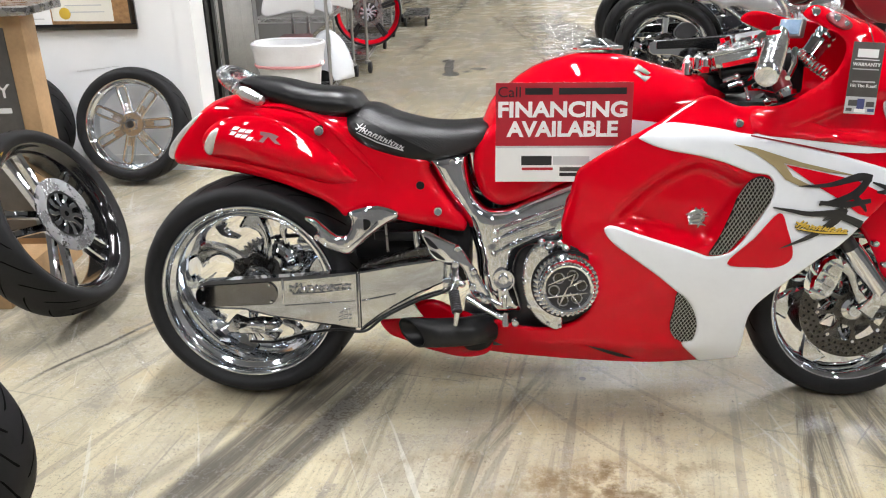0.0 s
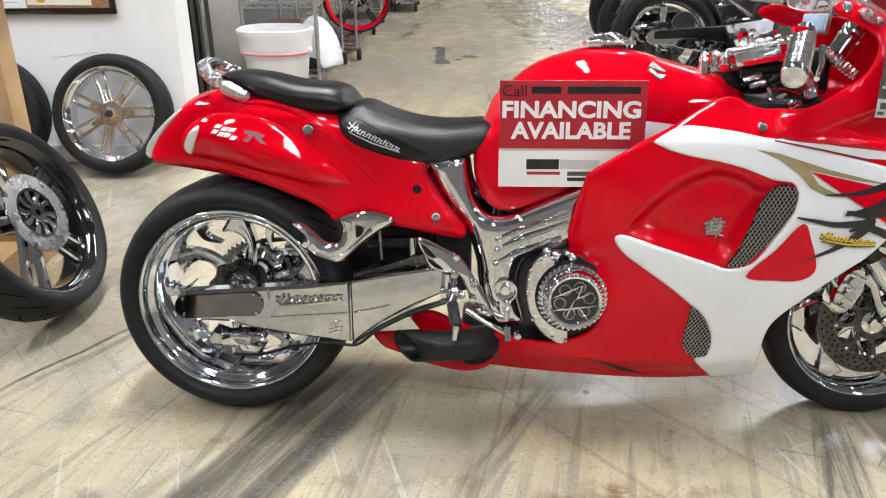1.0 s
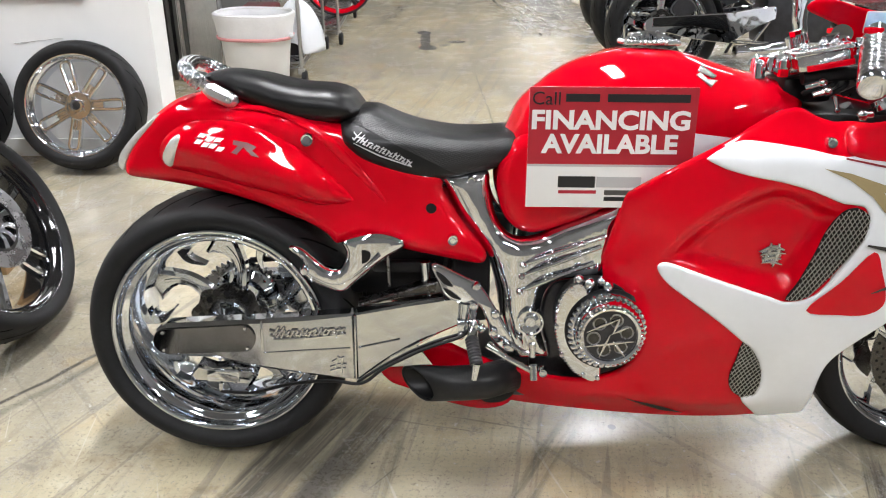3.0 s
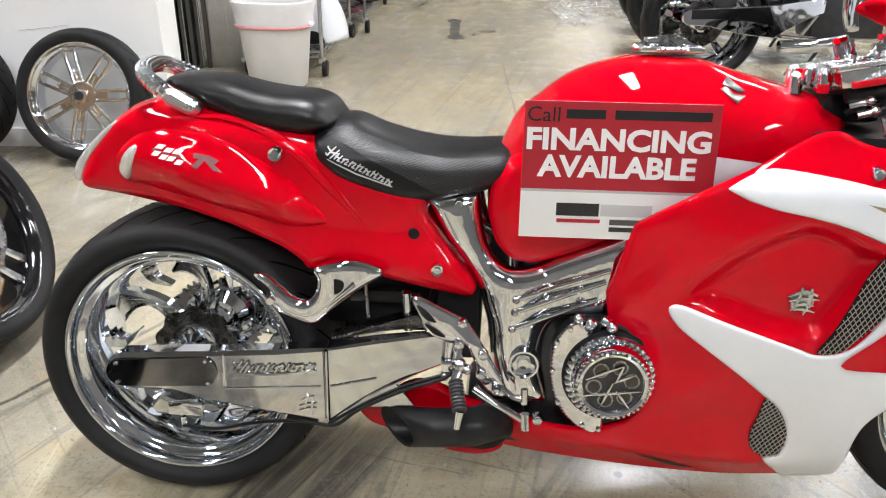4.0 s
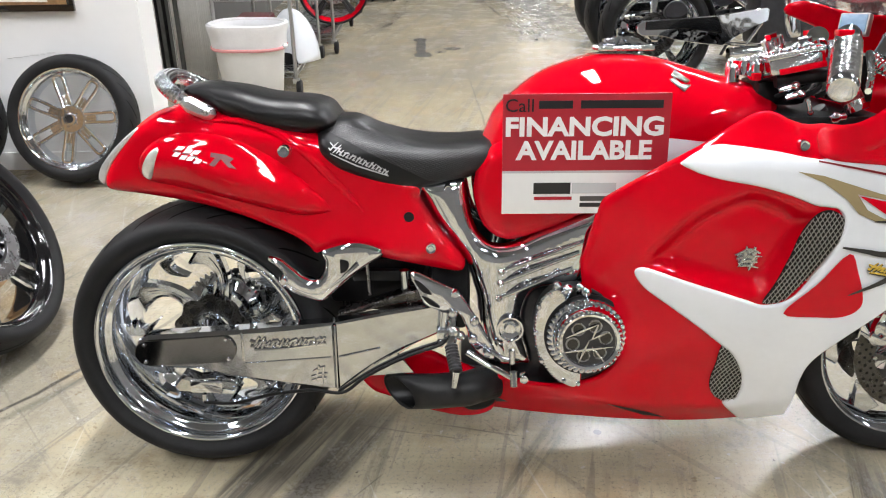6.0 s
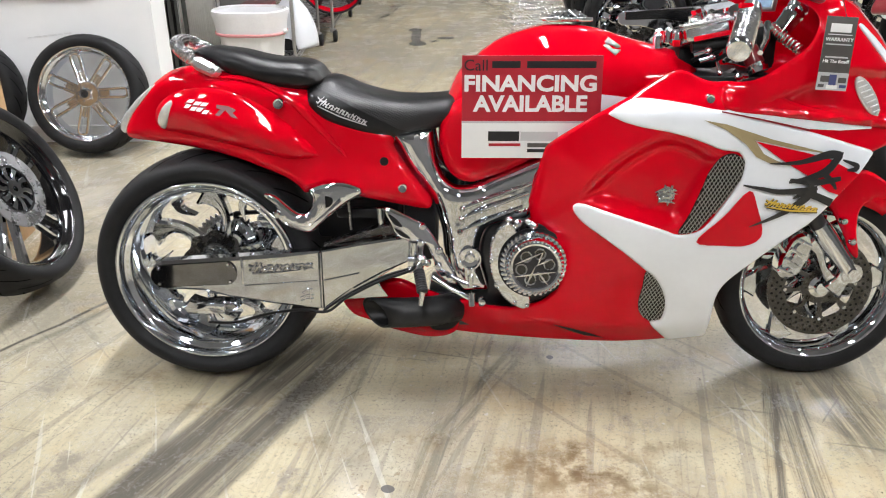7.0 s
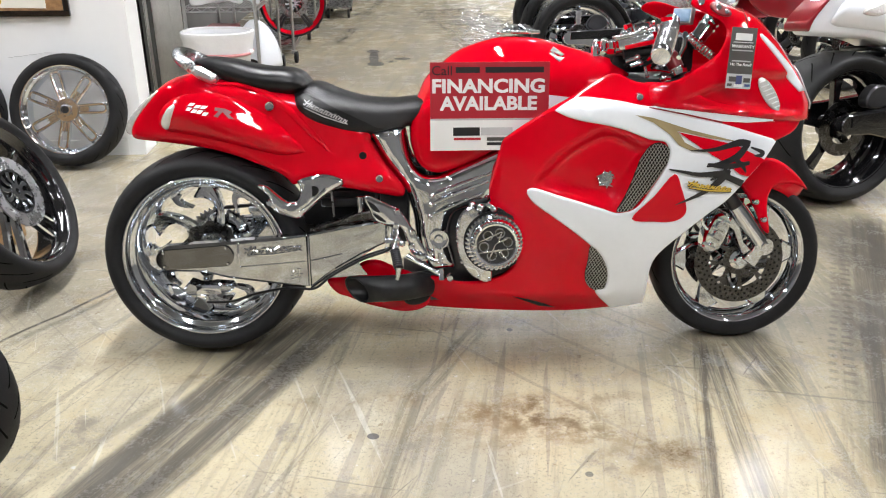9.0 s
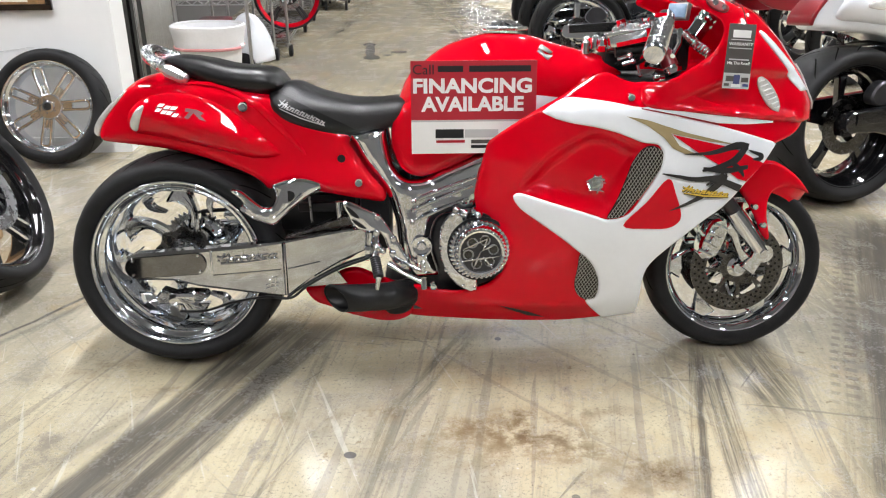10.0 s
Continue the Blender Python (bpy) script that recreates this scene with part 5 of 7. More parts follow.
def grille(name, loop, depth, lift, parent, step=0.0105):
    """A woven wire grille in an outline."""
    q = np.asarray(loop)
    back = part(name, panel(q, depth, 0.012, lift=lift - 0.008), BLACK, parent, "black mesh air intake grille", 60)
    g = Geo()
    lo, hi = q.min(0), q.max(0)
    span = hi - lo
    for s in (1, -1):
        k = -3.0
        while k < 3.0:
            run = []
            for i in range(90):
                u = i / 89
                z = lo[1] + span[1] * u
                x = lo[0] + k * 0.2 + s * (z - lo[1]) * 0.62
                if inside(np.array([[x, z]]), q)[0]:
                    run.append((x, -(depth(x, z) + lift - 0.004 + 0.0012 * s), z))
            if len(run) > 2:
                g.add(tube(run[::2] if len(run) > 6 else run, 0.0011, 4, False))
            k += step / 0.2
    joined(part("wire_mesh", g, GREYMETAL, parent))
    return back


mesh_a = curve([(0.850, 0.761), (0.879, 0.746), (0.884, 0.729), (0.878, 0.692), (0.847, 0.640), (0.794, 0.564), (0.767, 0.542), (0.738, 0.538), (0.731, 0.547), (0.752, 0.591), (0.777, 0.663), (0.793, 0.712), (0.820, 0.750)], 5, True)
mesh_b = curve([(0.660, 0.420), (0.690, 0.398), (0.719, 0.350), (0.731, 0.304), (0.726, 0.259), (0.702, 0.246), (0.669, 0.266), (0.655, 0.303), (0.658, 0.36)], 5, True)
grille("upper_grille", mesh_a, flank, 0.0135, near_fairing)
grille("lower_grille", mesh_b, flank, 0.0135, near_fairing)
ey = flank_dented(0.69, 0.64)
part("chrome_emblem", lathe([(1e-4, -0.005), (0.022, -0.005), (0.026, 0.0), (0.027, 0.01)], 24, (0.697, -ey, 0.640)), BRIGHT, near_fairing, "chrome brush-mark emblem")
for pts, ws in (([(0.652, 0.651), (0.690, 0.668), (0.722, 0.658)], (0.003, 0.010, 0.006)), ([(0.656, 0.640), (0.690, 0.648), (0.728, 0.646)], (0.004, 0.009, 0.003)), ([(0.662, 0.624), (0.690, 0.632), (0.716, 0.628)], (0.005, 0.009, 0.005)),
                ([(0.684, 0.682), (0.680, 0.650), (0.664, 0.612)], (0.004, 0.010, 0.003)), ([(0.706, 0.680), (0.704, 0.640), (0.694, 0.600)], (0.006, 0.010, 0.003)), ([(0.668, 0.614), (0.69, 0.618), (0.720, 0.610)], (0.003, 0.009, 0.004))):
    p = curve([(0.697 + (a - 0.690) * 0.82, 0.640 + (b - 0.641) * 0.72) for a, b in pts], 4)
    w = np.interp(np.linspace(0, 1, len(p)), (0, 0.5, 1), ws)
    part("emblem_stroke", ribbon([tuple(v) for v in p], w, -ey - 0.011, -ey + 0.002, 0.0015), BRIGHT, near_fairing)
for x, z in ((0.784, 0.899), (0.206, 0.285)):
    part("bolt", stud((x, -flank(x, z) - 0.006, z), 0.013, 0.011), CHROME, near_fairing)

# ---- nose cowl, wrapping round the front
def wrap(phi, z, lift=0.0):
    s = max(math.sin(phi), 0.0) ** (2 / 2.2)
    x = 0.80 + (nose(z) - 0.80) * s
    side = soft_step(abs(math.pi / 2 - phi), 0.25, 0.55)
    top = float(np.interp(x, (0.85, 0.94, 1.06, 1.157, 1.266), (0.877, 0.896, 0.94, 0.969, 0.958)))
    low = float(np.interp(x, (0.85, 0.936, 1.13, 1.343), (0.869, 0.872, 0.852, 0.826)))
    lift -= 0.020 * side * soft_step(top - z, -0.006, 0.016) * soft_step(z - low, -0.004, 0.016) * soft_step(x, 0.84, 0.98) * soft_step(x, 1.36, 1.29)
    lift += 0.006 * side * math.exp(-((z - low + 0.004) / 0.010) ** 2) * soft_step(x, 0.86, 1.0)
    return x + lift * s, -(girth(z) - 0.045 * soft_step(z, 0.85, 0.96) * (1 - soft_step(x, 0.76, 0.92)) + lift) * math.cos(phi), z


def bend(x, z):
    s = min(max((x - 0.80) / (nose(z) - 0.80), 0.0), 1.0)
    return math.asin(min(s ** 1.1, 1.0))


def cowl(points, material, name, parent, lift=0.0, n=6, both=True, label="", res=0.05):
    """A skin on the nose, from an outline in side view that is carried to the far side."""
    q = curve(points, n)
    near = [(bend(x, z), z * 2.2) for x, z in q]
    loop = near + [(math.pi - a, b) for a, b in reversed(near)] if both else near
    pts, fcs, _ = fill(np.array(loop), res)
    return part(name, ([wrap(a, b / 2.2, lift) for a, b in pts], fcs), material, parent, label, 60, 0.004)


cw = cowl([(1.455, 0.795), (1.38, 0.806), (1.27, 0.816), (1.10, 0.838), (0.95, 0.857), (0.835, 0.871), (0.815, 0.90), (0.825, 0.935), (0.890, 0.948), (0.954, 0.982), (1.016, 1.022), (1.042, 1.056), (1.052, 1.085), (1.045, 1.108), (1.020, 1.128), (0.975, 1.148), (0.935, 1.168), (0.938, 1.186), (0.965, 1.196), (1.000, 1.190), (1.040, 1.176), (1.09, 1.163), (1.14, 1.157), (1.185, 1.155)], RED, "nose_cowl", bike, 0.005, label="glossy red nose cowl", res=0.028)
cowl([(1.17, 1.162), (1.09, 1.170), (1.040, 1.183), (1.005, 1.196), (1.02, 1.204), (1.06, 1.208), (1.09, 1.207)], SCREEN, "windscreen", cw, label="clear low windscreen", res=0.035)
mount = []
for a in np.linspace(0, 2 * math.pi, 18, endpoint=False):
    u, v = 0.040 * math.cos(a), 0.017 * math.sin(a)
    mount.append((1.028 + 0.93 * u + 0.36 * v, 1.157 - 0.36 * u + 0.93 * v))
cowl(mount, RED_DARK, "mirror_mount", cw, 0.012, 2, False, "dark red mirror mount", 0.02)
for x, z, r in ((1.018, 1.164, 0.011), (1.046, 1.150, 0.008), (0.958, 1.180, 0.013)):
    q = wrap(bend(x, z), z, 0.012)
    part("bolt", stud(q, r, 0.010), CHROME, cw)
part("head_lamp", ([wrap(a, z, 0.010) for z in np.linspace(0.84, 0.98, 8) for a in np.linspace(1.22, math.pi - 1.22, 14)],
                   [(i * 14 + j, i * 14 + j + 1, (i + 1) * 14 + j + 1, (i + 1) * 14 + j) for i in range(7) for j in range(13)]), CLEAR, cw, "clear stacked headlamp lens", 60, 0.004)
cowl([(1.38, 0.90), (1.30, 0.99), (1.20, 1.075), (1.185, 1.07), (1.27, 0.985), (1.345, 0.90)], WHITE, "white_blade", cw, 0.009, 5, False, res=0.03)
oval = []
for a in np.linspace(0, 2 * math.pi, 20, endpoint=False):
    u, v = 0.064 * math.cos(a), 0.024 * math.sin(a)
    oval.append((1.227 + 0.611 * u + 0.791 * v, 0.898 - 0.791 * u + 0.611 * v))
cowl(oval, CLEAR, "front_turn_signal", cw, 0.011, 2, False, "clear front turn signal lens", 0.02)
for k in range(7):
    u = 0.060 * (k - 3) / 3.6
    w = 0.021 * math.sqrt(1 - (u / 0.064) ** 2)
    part("lens_rib", tube([wrap(bend(1.227 + 0.611 * u + 0.791 * v, 0.898 - 0.791 * u + 0.2 * v), 0.898 - 0.791 * u + 0.2 * v, 0.0135) for v in np.linspace(-w, w, 6)], 0.0022, 6), SILVER, cw)

# ---- handlebar area
ck = Geo().add(box((0.86, 0, 0.925), (0.30, 0.42, 0.05), 0.02)).add(box((0.97, 0.0, 1.02), (0.06, 0.30, 0.12), 0.02)).add(box((0.80, -0.05, 0.99), (0.12, 0.14, 0.06), 0.02))
part("cockpit_tray", ck, BLACK, bike)
tri = part("top_yoke", prism([(0.735, 1.030), (0.745, 1.050), (0.80, 1.062), (0.862, 1.082), (0.866, 1.058), (0.80, 1.032), (0.75, 1.020)], -0.135, 0.135, 0.01), BRIGHT, bike, "chrome and red top yoke")
for y in (-0.11, 0.11):
    part("fork_cap", Geo().add(tube([(0.868, y, 1.05), (0.846, y, 1.105)], 0.027, 20)).add(tube([(0.846, y, 1.105), (0.842, y, 1.117)], 0.016, 6)), CHROME, tri)
for x, y, z in ((0.705, -0.03, 1.045), (0.722, -0.075, 1.050), (0.690, -0.09, 1.035), (0.735, -0.125, 1.045)):
    part("yoke_bolt", Geo().add(tube([(x, y, z - 0.02), (x, y, z + 0.010)], 0.015, 12)).add(ball((x, y, z + 0.011), 0.0125)), CHROME, tri)
for x, y, z in ((0.712, -0.055, 1.052), (0.745, -0.105, 1.046), (0.728, -0.14, 1.030)):
    part("red_insert", box((x, y, z), (0.020, 0.020, 0.018), 0.004), RED, tri)


def brake_reservoir(s):
    """A square chrome master cylinder with a beaded lid and red faces."""
    m = pose(0.803, s * 0.150, 1.062, 0, -12, s * 8)
    body = part("master_cylinder", box((0, 0, 0), (0.112, 0.082, 0.034), 0.006), BRIGHT, bike, "square chrome master cylinder with red faces")
    body.matrix_basis = m
    part("lid", box((0, 0, 0.0215), (0.124, 0.094, 0.009), 0.003), CHROME, body)
    rim = Geo()
    for i in range(16):
        for v in (-1, 1):
            rim.add(ball((-0.058 + 0.0077 * i, v * 0.045, 0.026), 0.0042, 6, 4))
            if i < 12:
                rim.add(ball((v * 0.060, -0.042 + 0.0077 * i, 0.026), 0.0042, 6, 4))
    joined(part("lid_beading", rim, BRIGHT, body))
    for x, y in ((-0.030, 0.0), (0.014, 0.012), (0.030, -0.02)):
        part("lid_boss", ball((x, y, 0.030), 0.013, 10, 6), CHROME, body)
    part("red_strip", box((0.012, s * 0.043, -0.012), (0.100, 0.006, 0.013), 0.002), RED, body)
    part("red_face", box((-0.0575, s * 0.012, 0.002), (0.005, 0.036, 0.022), 0.002), RED, body)
    part("red_face", box((0.058, s * 0.015, 0.006), (0.010, 0.040, 0.046), 0.003), RED, body)
    part("banjo", tube([(-0.056, -s * 0.015, 0.0), (-0.076, -s * 0.015, -0.004), (-0.090, -s * 0.010, -0.018)], 0.010, 10), CHROME, body)


brake_reservoir(-1)
for s, a, b in ((-1, Vector((0.893, -0.215, 1.103)), Vector((0.832, -0.352, 1.029))), (1, Vector((0.975, 0.15, 1.09)), Vector((1.005, 0.26, 1.03)))):
    n = 44
    gr = part("grip", tube([a.lerp(b, i / n) for i in range(n + 1)], [(0.0320, 0.0285, 0.0225, 0.0285)[i % 4] for i in range(n + 1)], 18), BRIGHT, bike, "ribbed chrome grip", 20)
    d = (b - a).normalized()
    part("bar_end", tube([b - d * 0.002, b + d * 0.012, b + d * 0.018, b + d * 0.020], [0.031, 0.032, 0.028, 0.018], 24), POLISHED, gr)
    part("bar_clamp", Geo().add(tube([a - d * 0.045, a], [0.026, 0.032], 18)).add(box(a + Vector((-0.028, 0, -0.008)), (0.022, 0.040, 0.040), 0.006)), CHROME, gr)
    part("red_clamp", box(a + Vector((-0.012, s * 0.004, 0.026)), (0.034, 0.026, 0.014), 0.004), RED, gr)
    part("lever", tube([a + Vector((0.050, 0, -0.018)), a.lerp(b, 0.5) + Vector((0.058, 0, -0.02)), b + Vector((0.052, 0, -0.012))], [0.009, 0.008, 0.007], 8), CHROME, gr)
gauge = part("gauge", box((0, 0, 0), (0.024, 0.072, 0.054), 0.006), BRUSHED, bike, "small gauge with a pale blue screen")
gauge.matrix_basis = pose(1.003, 0.0, 1.140, 0, 14, 42)
part("screen", box((-0.0125, 0, 0.001), (0.003, 0.062, 0.042), 0.001), GAUGE, gauge, "pale blue screen")
p = curve([(1.068, -0.095, 1.128), (1.040, -0.118, 1.100), (1.015, -0.142, 1.076), (0.995, -0.162, 1.056)], 6)
part("intake_duct", tube([tuple(q) for q in p], [0.024, 0.030, 0.030, 0.025, 0.028, 0.030, 0.025, 0.028] + [0.027] * (len(p) - 8), 20), POLISHED, bike, "fluted dark chrome duct", 30)
p = curve([(0.968, -0.165, 1.078), (0.985, -0.178, 1.060), (1.008, -0.20, 1.038), (1.034, -0.222, 1.016)], 8)
part("braided_hose", tube([tuple(q) for q in p], [0.0125 + 0.0035 * (i % 2) for i in range(len(p))], 12), BRIGHT, bike, "thick braided chrome hose", 25)
clamp = part("lower_clamp", tube([(0.902, -0.185, 1.035), (0.932, -0.216, 0.962)], 0.022, 18), BRIGHT, bike, "chrome and red lower fork clamp")
part("red_band", tube([(0.908, -0.192, 1.018), (0.925, -0.209, 0.979)], 0.0245, 18), RED_DARK, clamp)
part("clamp_ring", tube([(0.929, -0.213, 0.969), (0.933, -0.217, 0.958)], [0.029, 0.027], 18), CHROME, clamp)
hr = random.Random(11)
for k in range(5):
    y = -0.10 + 0.045 * k
    p = curve([(0.925 + hr.uniform(-0.02, 0.02), y, 1.09), (0.975, y + 0.02, 1.08 + hr.uniform(-0.04, 0.03)), (0.98, y + 0.03, 1.03), (0.93 + hr.uniform(-0.04, 0.03), y * 0.6, 0.97)], 10)
    part("braided_hose", tube([tuple(q) for q in p], [0.0062 + 0.0012 * (i % 2) for i in range(len(p))], 8), BRIGHT, bike, "", 25)
for k in range(4):
    p = curve([(0.77 + 0.03 * k, -0.16, 0.985), (0.80 + 0.03 * k, -0.17, 1.005), (0.83 + 0.02 * k, -0.15, 1.02), (0.88, -0.12, 1.04)], 6)
    part("cable", tube([tuple(q) for q in p], 0.0065, 8), BLACK, bike)
part("damper_body", tube([(0.765, -0.16, 1.022), (0.885, -0.165, 1.036)], 0.016, 14), BLACK, bike)
for x, y, z, dx, dz, r in ((0.772, -0.165, 1.000, 0.035, 0.012, 0.009), (0.785, -0.18, 0.985, 0.030, 0.010, 0.008), (0.826, -0.20, 0.985, 0.008, -0.030, 0.005), (0.898, -0.232, 0.950, -0.022, -0.002, 0.009), (0.868, -0.236, 0.945, 0.010, 0.004, 0.007)):
    part("chrome_fitting", Geo().add(tube([(x, y, z), (x + dx, y - 0.006, z + dz)], r, 12)).add(ball((x + dx, y - 0.006, z + dz), r * 1.5)), CHROME, bike)

# ---- fork, front wheel, fender
FW = (1.242, 0.0, 0.304)


def front_wheel(parent, c):
    w = thing("front_wheel", "", "")
    w.parent = parent
    w.location = c
    part("tyre", tyre_geo(0.304, 0.062, 0.236, 64), RUBBER, w, "black front tyre", 60)
    tread(0.304, 0.062, 0.236, 18, GROOVE_SHADE, w)
    prof = [(0.236, -0.044), (0.245, -0.049), (0.246, -0.055), (0.238, -0.057), (0.228, -0.050), (0.220, -0.040), (0.212, -0.020), (0.209, 0.0), (0.212, 0.020), (0.222, 0.040), (0.240, 0.054), (0.236, 0.046)]
    part("rim", lathe([tuple(p) for p in curve(prof, 3)], 80), CHROME, w, "polished chrome rim", 50)
    for k in range(6):
        base = radians(60 * k + 30)
        path, wd = [], []
        for i in range(9):
            u = i / 8
            r = 0.035 + 0.178 * u
            a = base + radians(40) * u ** 1.7
            path.append((r * math.cos(a), r * math.sin(a)))
            wd.append(0.046 - 0.014 * math.sin(math.pi * min(u * 1.15, 1)) + 0.03 * max(u - 0.72, 0) / 0.28)
        part("spoke", ribbon(path, wd, -0.016, 0.016, 0.007), RIM_CHROME, w)
    part("hub", lathe([(1e-4, -0.09), (0.018, -0.09), (0.02, -0.075), (0.034, -0.07), (0.036, 0.07), (0.02, 0.09), (1e-4, 0.09)], 32), CHROME, w)
    for s in (-1, 1):
        y = s * 0.066
        part("brake_disc", lathe([(0.105, y - 0.0025), (0.158, y - 0.0025), (0.158, y + 0.0025), (0.105, y + 0.0025)], 72, closed=True), DISC, w, "drilled steel brake disc")
        g = Geo()
        for i in range(36):
            a = 2 * math.pi * i / 36
            for r in (0.118, 0.131, 0.145):
                b = a + (r - 0.118) * 6
                g.add(lathe([(1e-4, 0), (0.0042, 0)], 8, (r * math.cos(b), y + s * 0.003, r * math.sin(b))))
        joined(part("drilled_hole", g, BLACK, w))
        for k in range(8):
            a = 2 * math.pi * k / 8
            part("carrier_arm", ribbon([(0.04 * math.cos(a), 0.04 * math.sin(a)), (0.075 * math.cos(a + 0.15), 0.075 * math.sin(a + 0.15)), (0.108 * math.cos(a + 0.1), 0.108 * math.sin(a + 0.1))], [0.016, 0.012, 0.024], y - 0.003, y + 0.003, 0.001), DISC, w)
            part("disc_button", stud((0.106 * math.cos(a + 0.1), y + s * 0.002, 0.106 * math.sin(a + 0.1)), 0.007, 0.005), RIM_CHROME, w)
        part("disc_carrier", lathe([(0.032, y - 0.003), (0.055, y - 0.003), (0.055, y + 0.003), (0.032, y + 0.003)], 40, closed=True), DISC, w)
    return w


front_wheel(bike, FW)
for s in (-1, 1):
    y = s * 0.11
    fk = part("fork_leg", Geo().add(tube([(1.300, y, 0.372), (1.225, y, 0.470), (1.195, y, 0.510)], [0.026, 0.030, 0.028], 18)), CHROME, bike, "chrome fork leg")
    part("fork_tube", tube([(1.20, y, 0.503), (0.885, y, 0.95)], 0.024, 18), DARKMETAL, fk)
    part("axle_clamp", Geo().add(tube([(1.305, y - 0.02, 0.366), (1.305, y + 0.02, 0.366)], 0.030, 24)).add(tube([(1.305, y - 0.030, 0.366), (1.305, y + 0.03, 0.366)], 0.017, 6)), CHROME, fk)
    part("fork_foot", ribbon([(1.300, 0.385), (1.285, 0.345), (1.257, 0.304)], [0.05, 0.045, 0.055], y - 0.012, y + 0.012, 0.004), CHROME, fk)
    cl = prism([tuple(p) for p in curve([(1.10, 0.43), (1.125, 0.475), (1.165, 0.485), (1.185, 0.45), (1.165, 0.38), (1.13, 0.345), (1.095, 0.355), (1.09, 0.395)], 4, True)], y - s * 0.05, y + s * 0.012, 0.008)
    cp = part("front_caliper", cl, CHROME, bike, "chrome radial brake caliper")
    for k in range(4):
        u = k / 3
        part("caliper_rib", box((1.108 + 0.045 * u, y + s * 0.016, 0.372 + 0.088 * u), (0.052, 0.012, 0.012), 0.004, pose(0, 0, 0, 0, 28, 0)), CHROME, cp)
    part("caliper_bracket", ribbon([(1.175, 0.46), (1.205, 0.43), (1.225, 0.38), (1.25, 0.345)], [0.03, 0.022, 0.02, 0.03], y - 0.012, y + 0.012, 0.005), CHROME, cp)
    hp = curve([(1.10, y + s * 0.01, 0.43), (1.075, y + s * 0.02, 0.47), (1.10, y + s * 0.025, 0.54), (1.15, y, 0.62)], 8)
    part("brake_line", tube([tuple(q) for q in hp], 0.005, 8), CHROME, cp)
    for x, z in ((1.118, 0.375), (1.150, 0.46), (1.13, 0.42)):
        part("bolt", stud((x, y - 0.015 if s < 0 else y + 0.01, z), 0.008, 0.008), CHROME, cp)
    part("piston_cover", Geo().add(tube([(1.135, y, 0.40), (1.135, y - 0.022, 0.40)], 0.018, 16)).add(tube([(1.148, y, 0.44), (1.148, y - 0.022, 0.44)], 0.018, 16)), POLISHED, cp)
fend = Geo()
secs, prof = 26, [(-0.083, -0.055), (-0.080, -0.018), (-0.062, 0.004), (-0.03, 0.014), (0, 0.017), (0.03, 0.014), (0.062, 0.004), (0.080, -0.018), (0.083, -0.055)]
vs, fcs = [], []
for i in range(secs):
    u = i / (secs - 1)
    a = radians(48 + 74 * u)
    narrow = 1 - 0.55 * max(0.18 - u, 0) / 0.18
    for y, dr in prof:
        r = 0.328 + dr * (1.0 if abs(y) < 0.07 else 1.0)
        vs.append((1.242 + r * math.cos(a), y * narrow, 0.304 + r * math.sin(a)))
for i in range(secs - 1):
    for k in range(len(prof) - 1):
        fcs.append((i * 9 + k, i * 9 + k + 1, (i + 1) * 9 + k + 1, (i + 1) * 9 + k))
fd = part("front_fender", fend.add((vs, fcs)), RED, bike, "glossy red front fender", 60, 0.004)
leg = curve([(1.462, 0.556), (1.440, 0.566), (1.398, 0.580), (1.344, 0.574), (1.319, 0.546), (1.311, 0.502), (1.312, 0.468), (1.322, 0.411), (1.296, 0.433), (1.276, 0.480), (1.248, 0.536), (1.215, 0.591), (1.24, 0.65), (1.315, 0.668), (1.37, 0.645), (1.425, 0.600)], 5, True)
for s in (-1, 1):
    part("fender_side", panel(leg, lambda x, z: 0.086 + 0.03 * soft_step(z, 0.58, 0.44) - 0.02 * soft_step(x, 1.38, 1.5), 0.014, 0.012, 0.01, side=s), RED, fd, "", 60, 0.004)
for x, z in ((1.262, 0.525), (1.296, 0.462)):
    part("bolt", stud((x, -0.118, z), 0.011, 0.010), CHROME, fd)

# ---- kick stand on the far side
part("side_stand", tube([(0.12, 0.12, 0.22), (0.10, 0.24, 0.10), (0.09, 0.30, 0.048)], 0.012, 10), DARKMETAL, bike)


# ---------------------------------------------------------------- sign and tag on the motorcycle
def on_side(vf, m):
    """Lays letters (x, y) upright, facing the near side, at a place of a panel."""
    return [tuple(m @ Vector((x, -z, y))) for x, y, z in vf[0]], vf[1]


def fitted(text, w, h):
    """Bold letters stretched to a width and height."""
    vs, fcs = letters(text, 0.1, 0.0012, 0.0035)
    q = np.array(vs)
    lo, hi = q.min(0), q.max(0)
    return [((x - (lo[0] + hi[0]) / 2) * w / (hi[0] - lo[0]), (y - (lo[1] + hi[1]) / 2) * h / (hi[1] - lo[1]), z) for x, y, z in vs], fcs


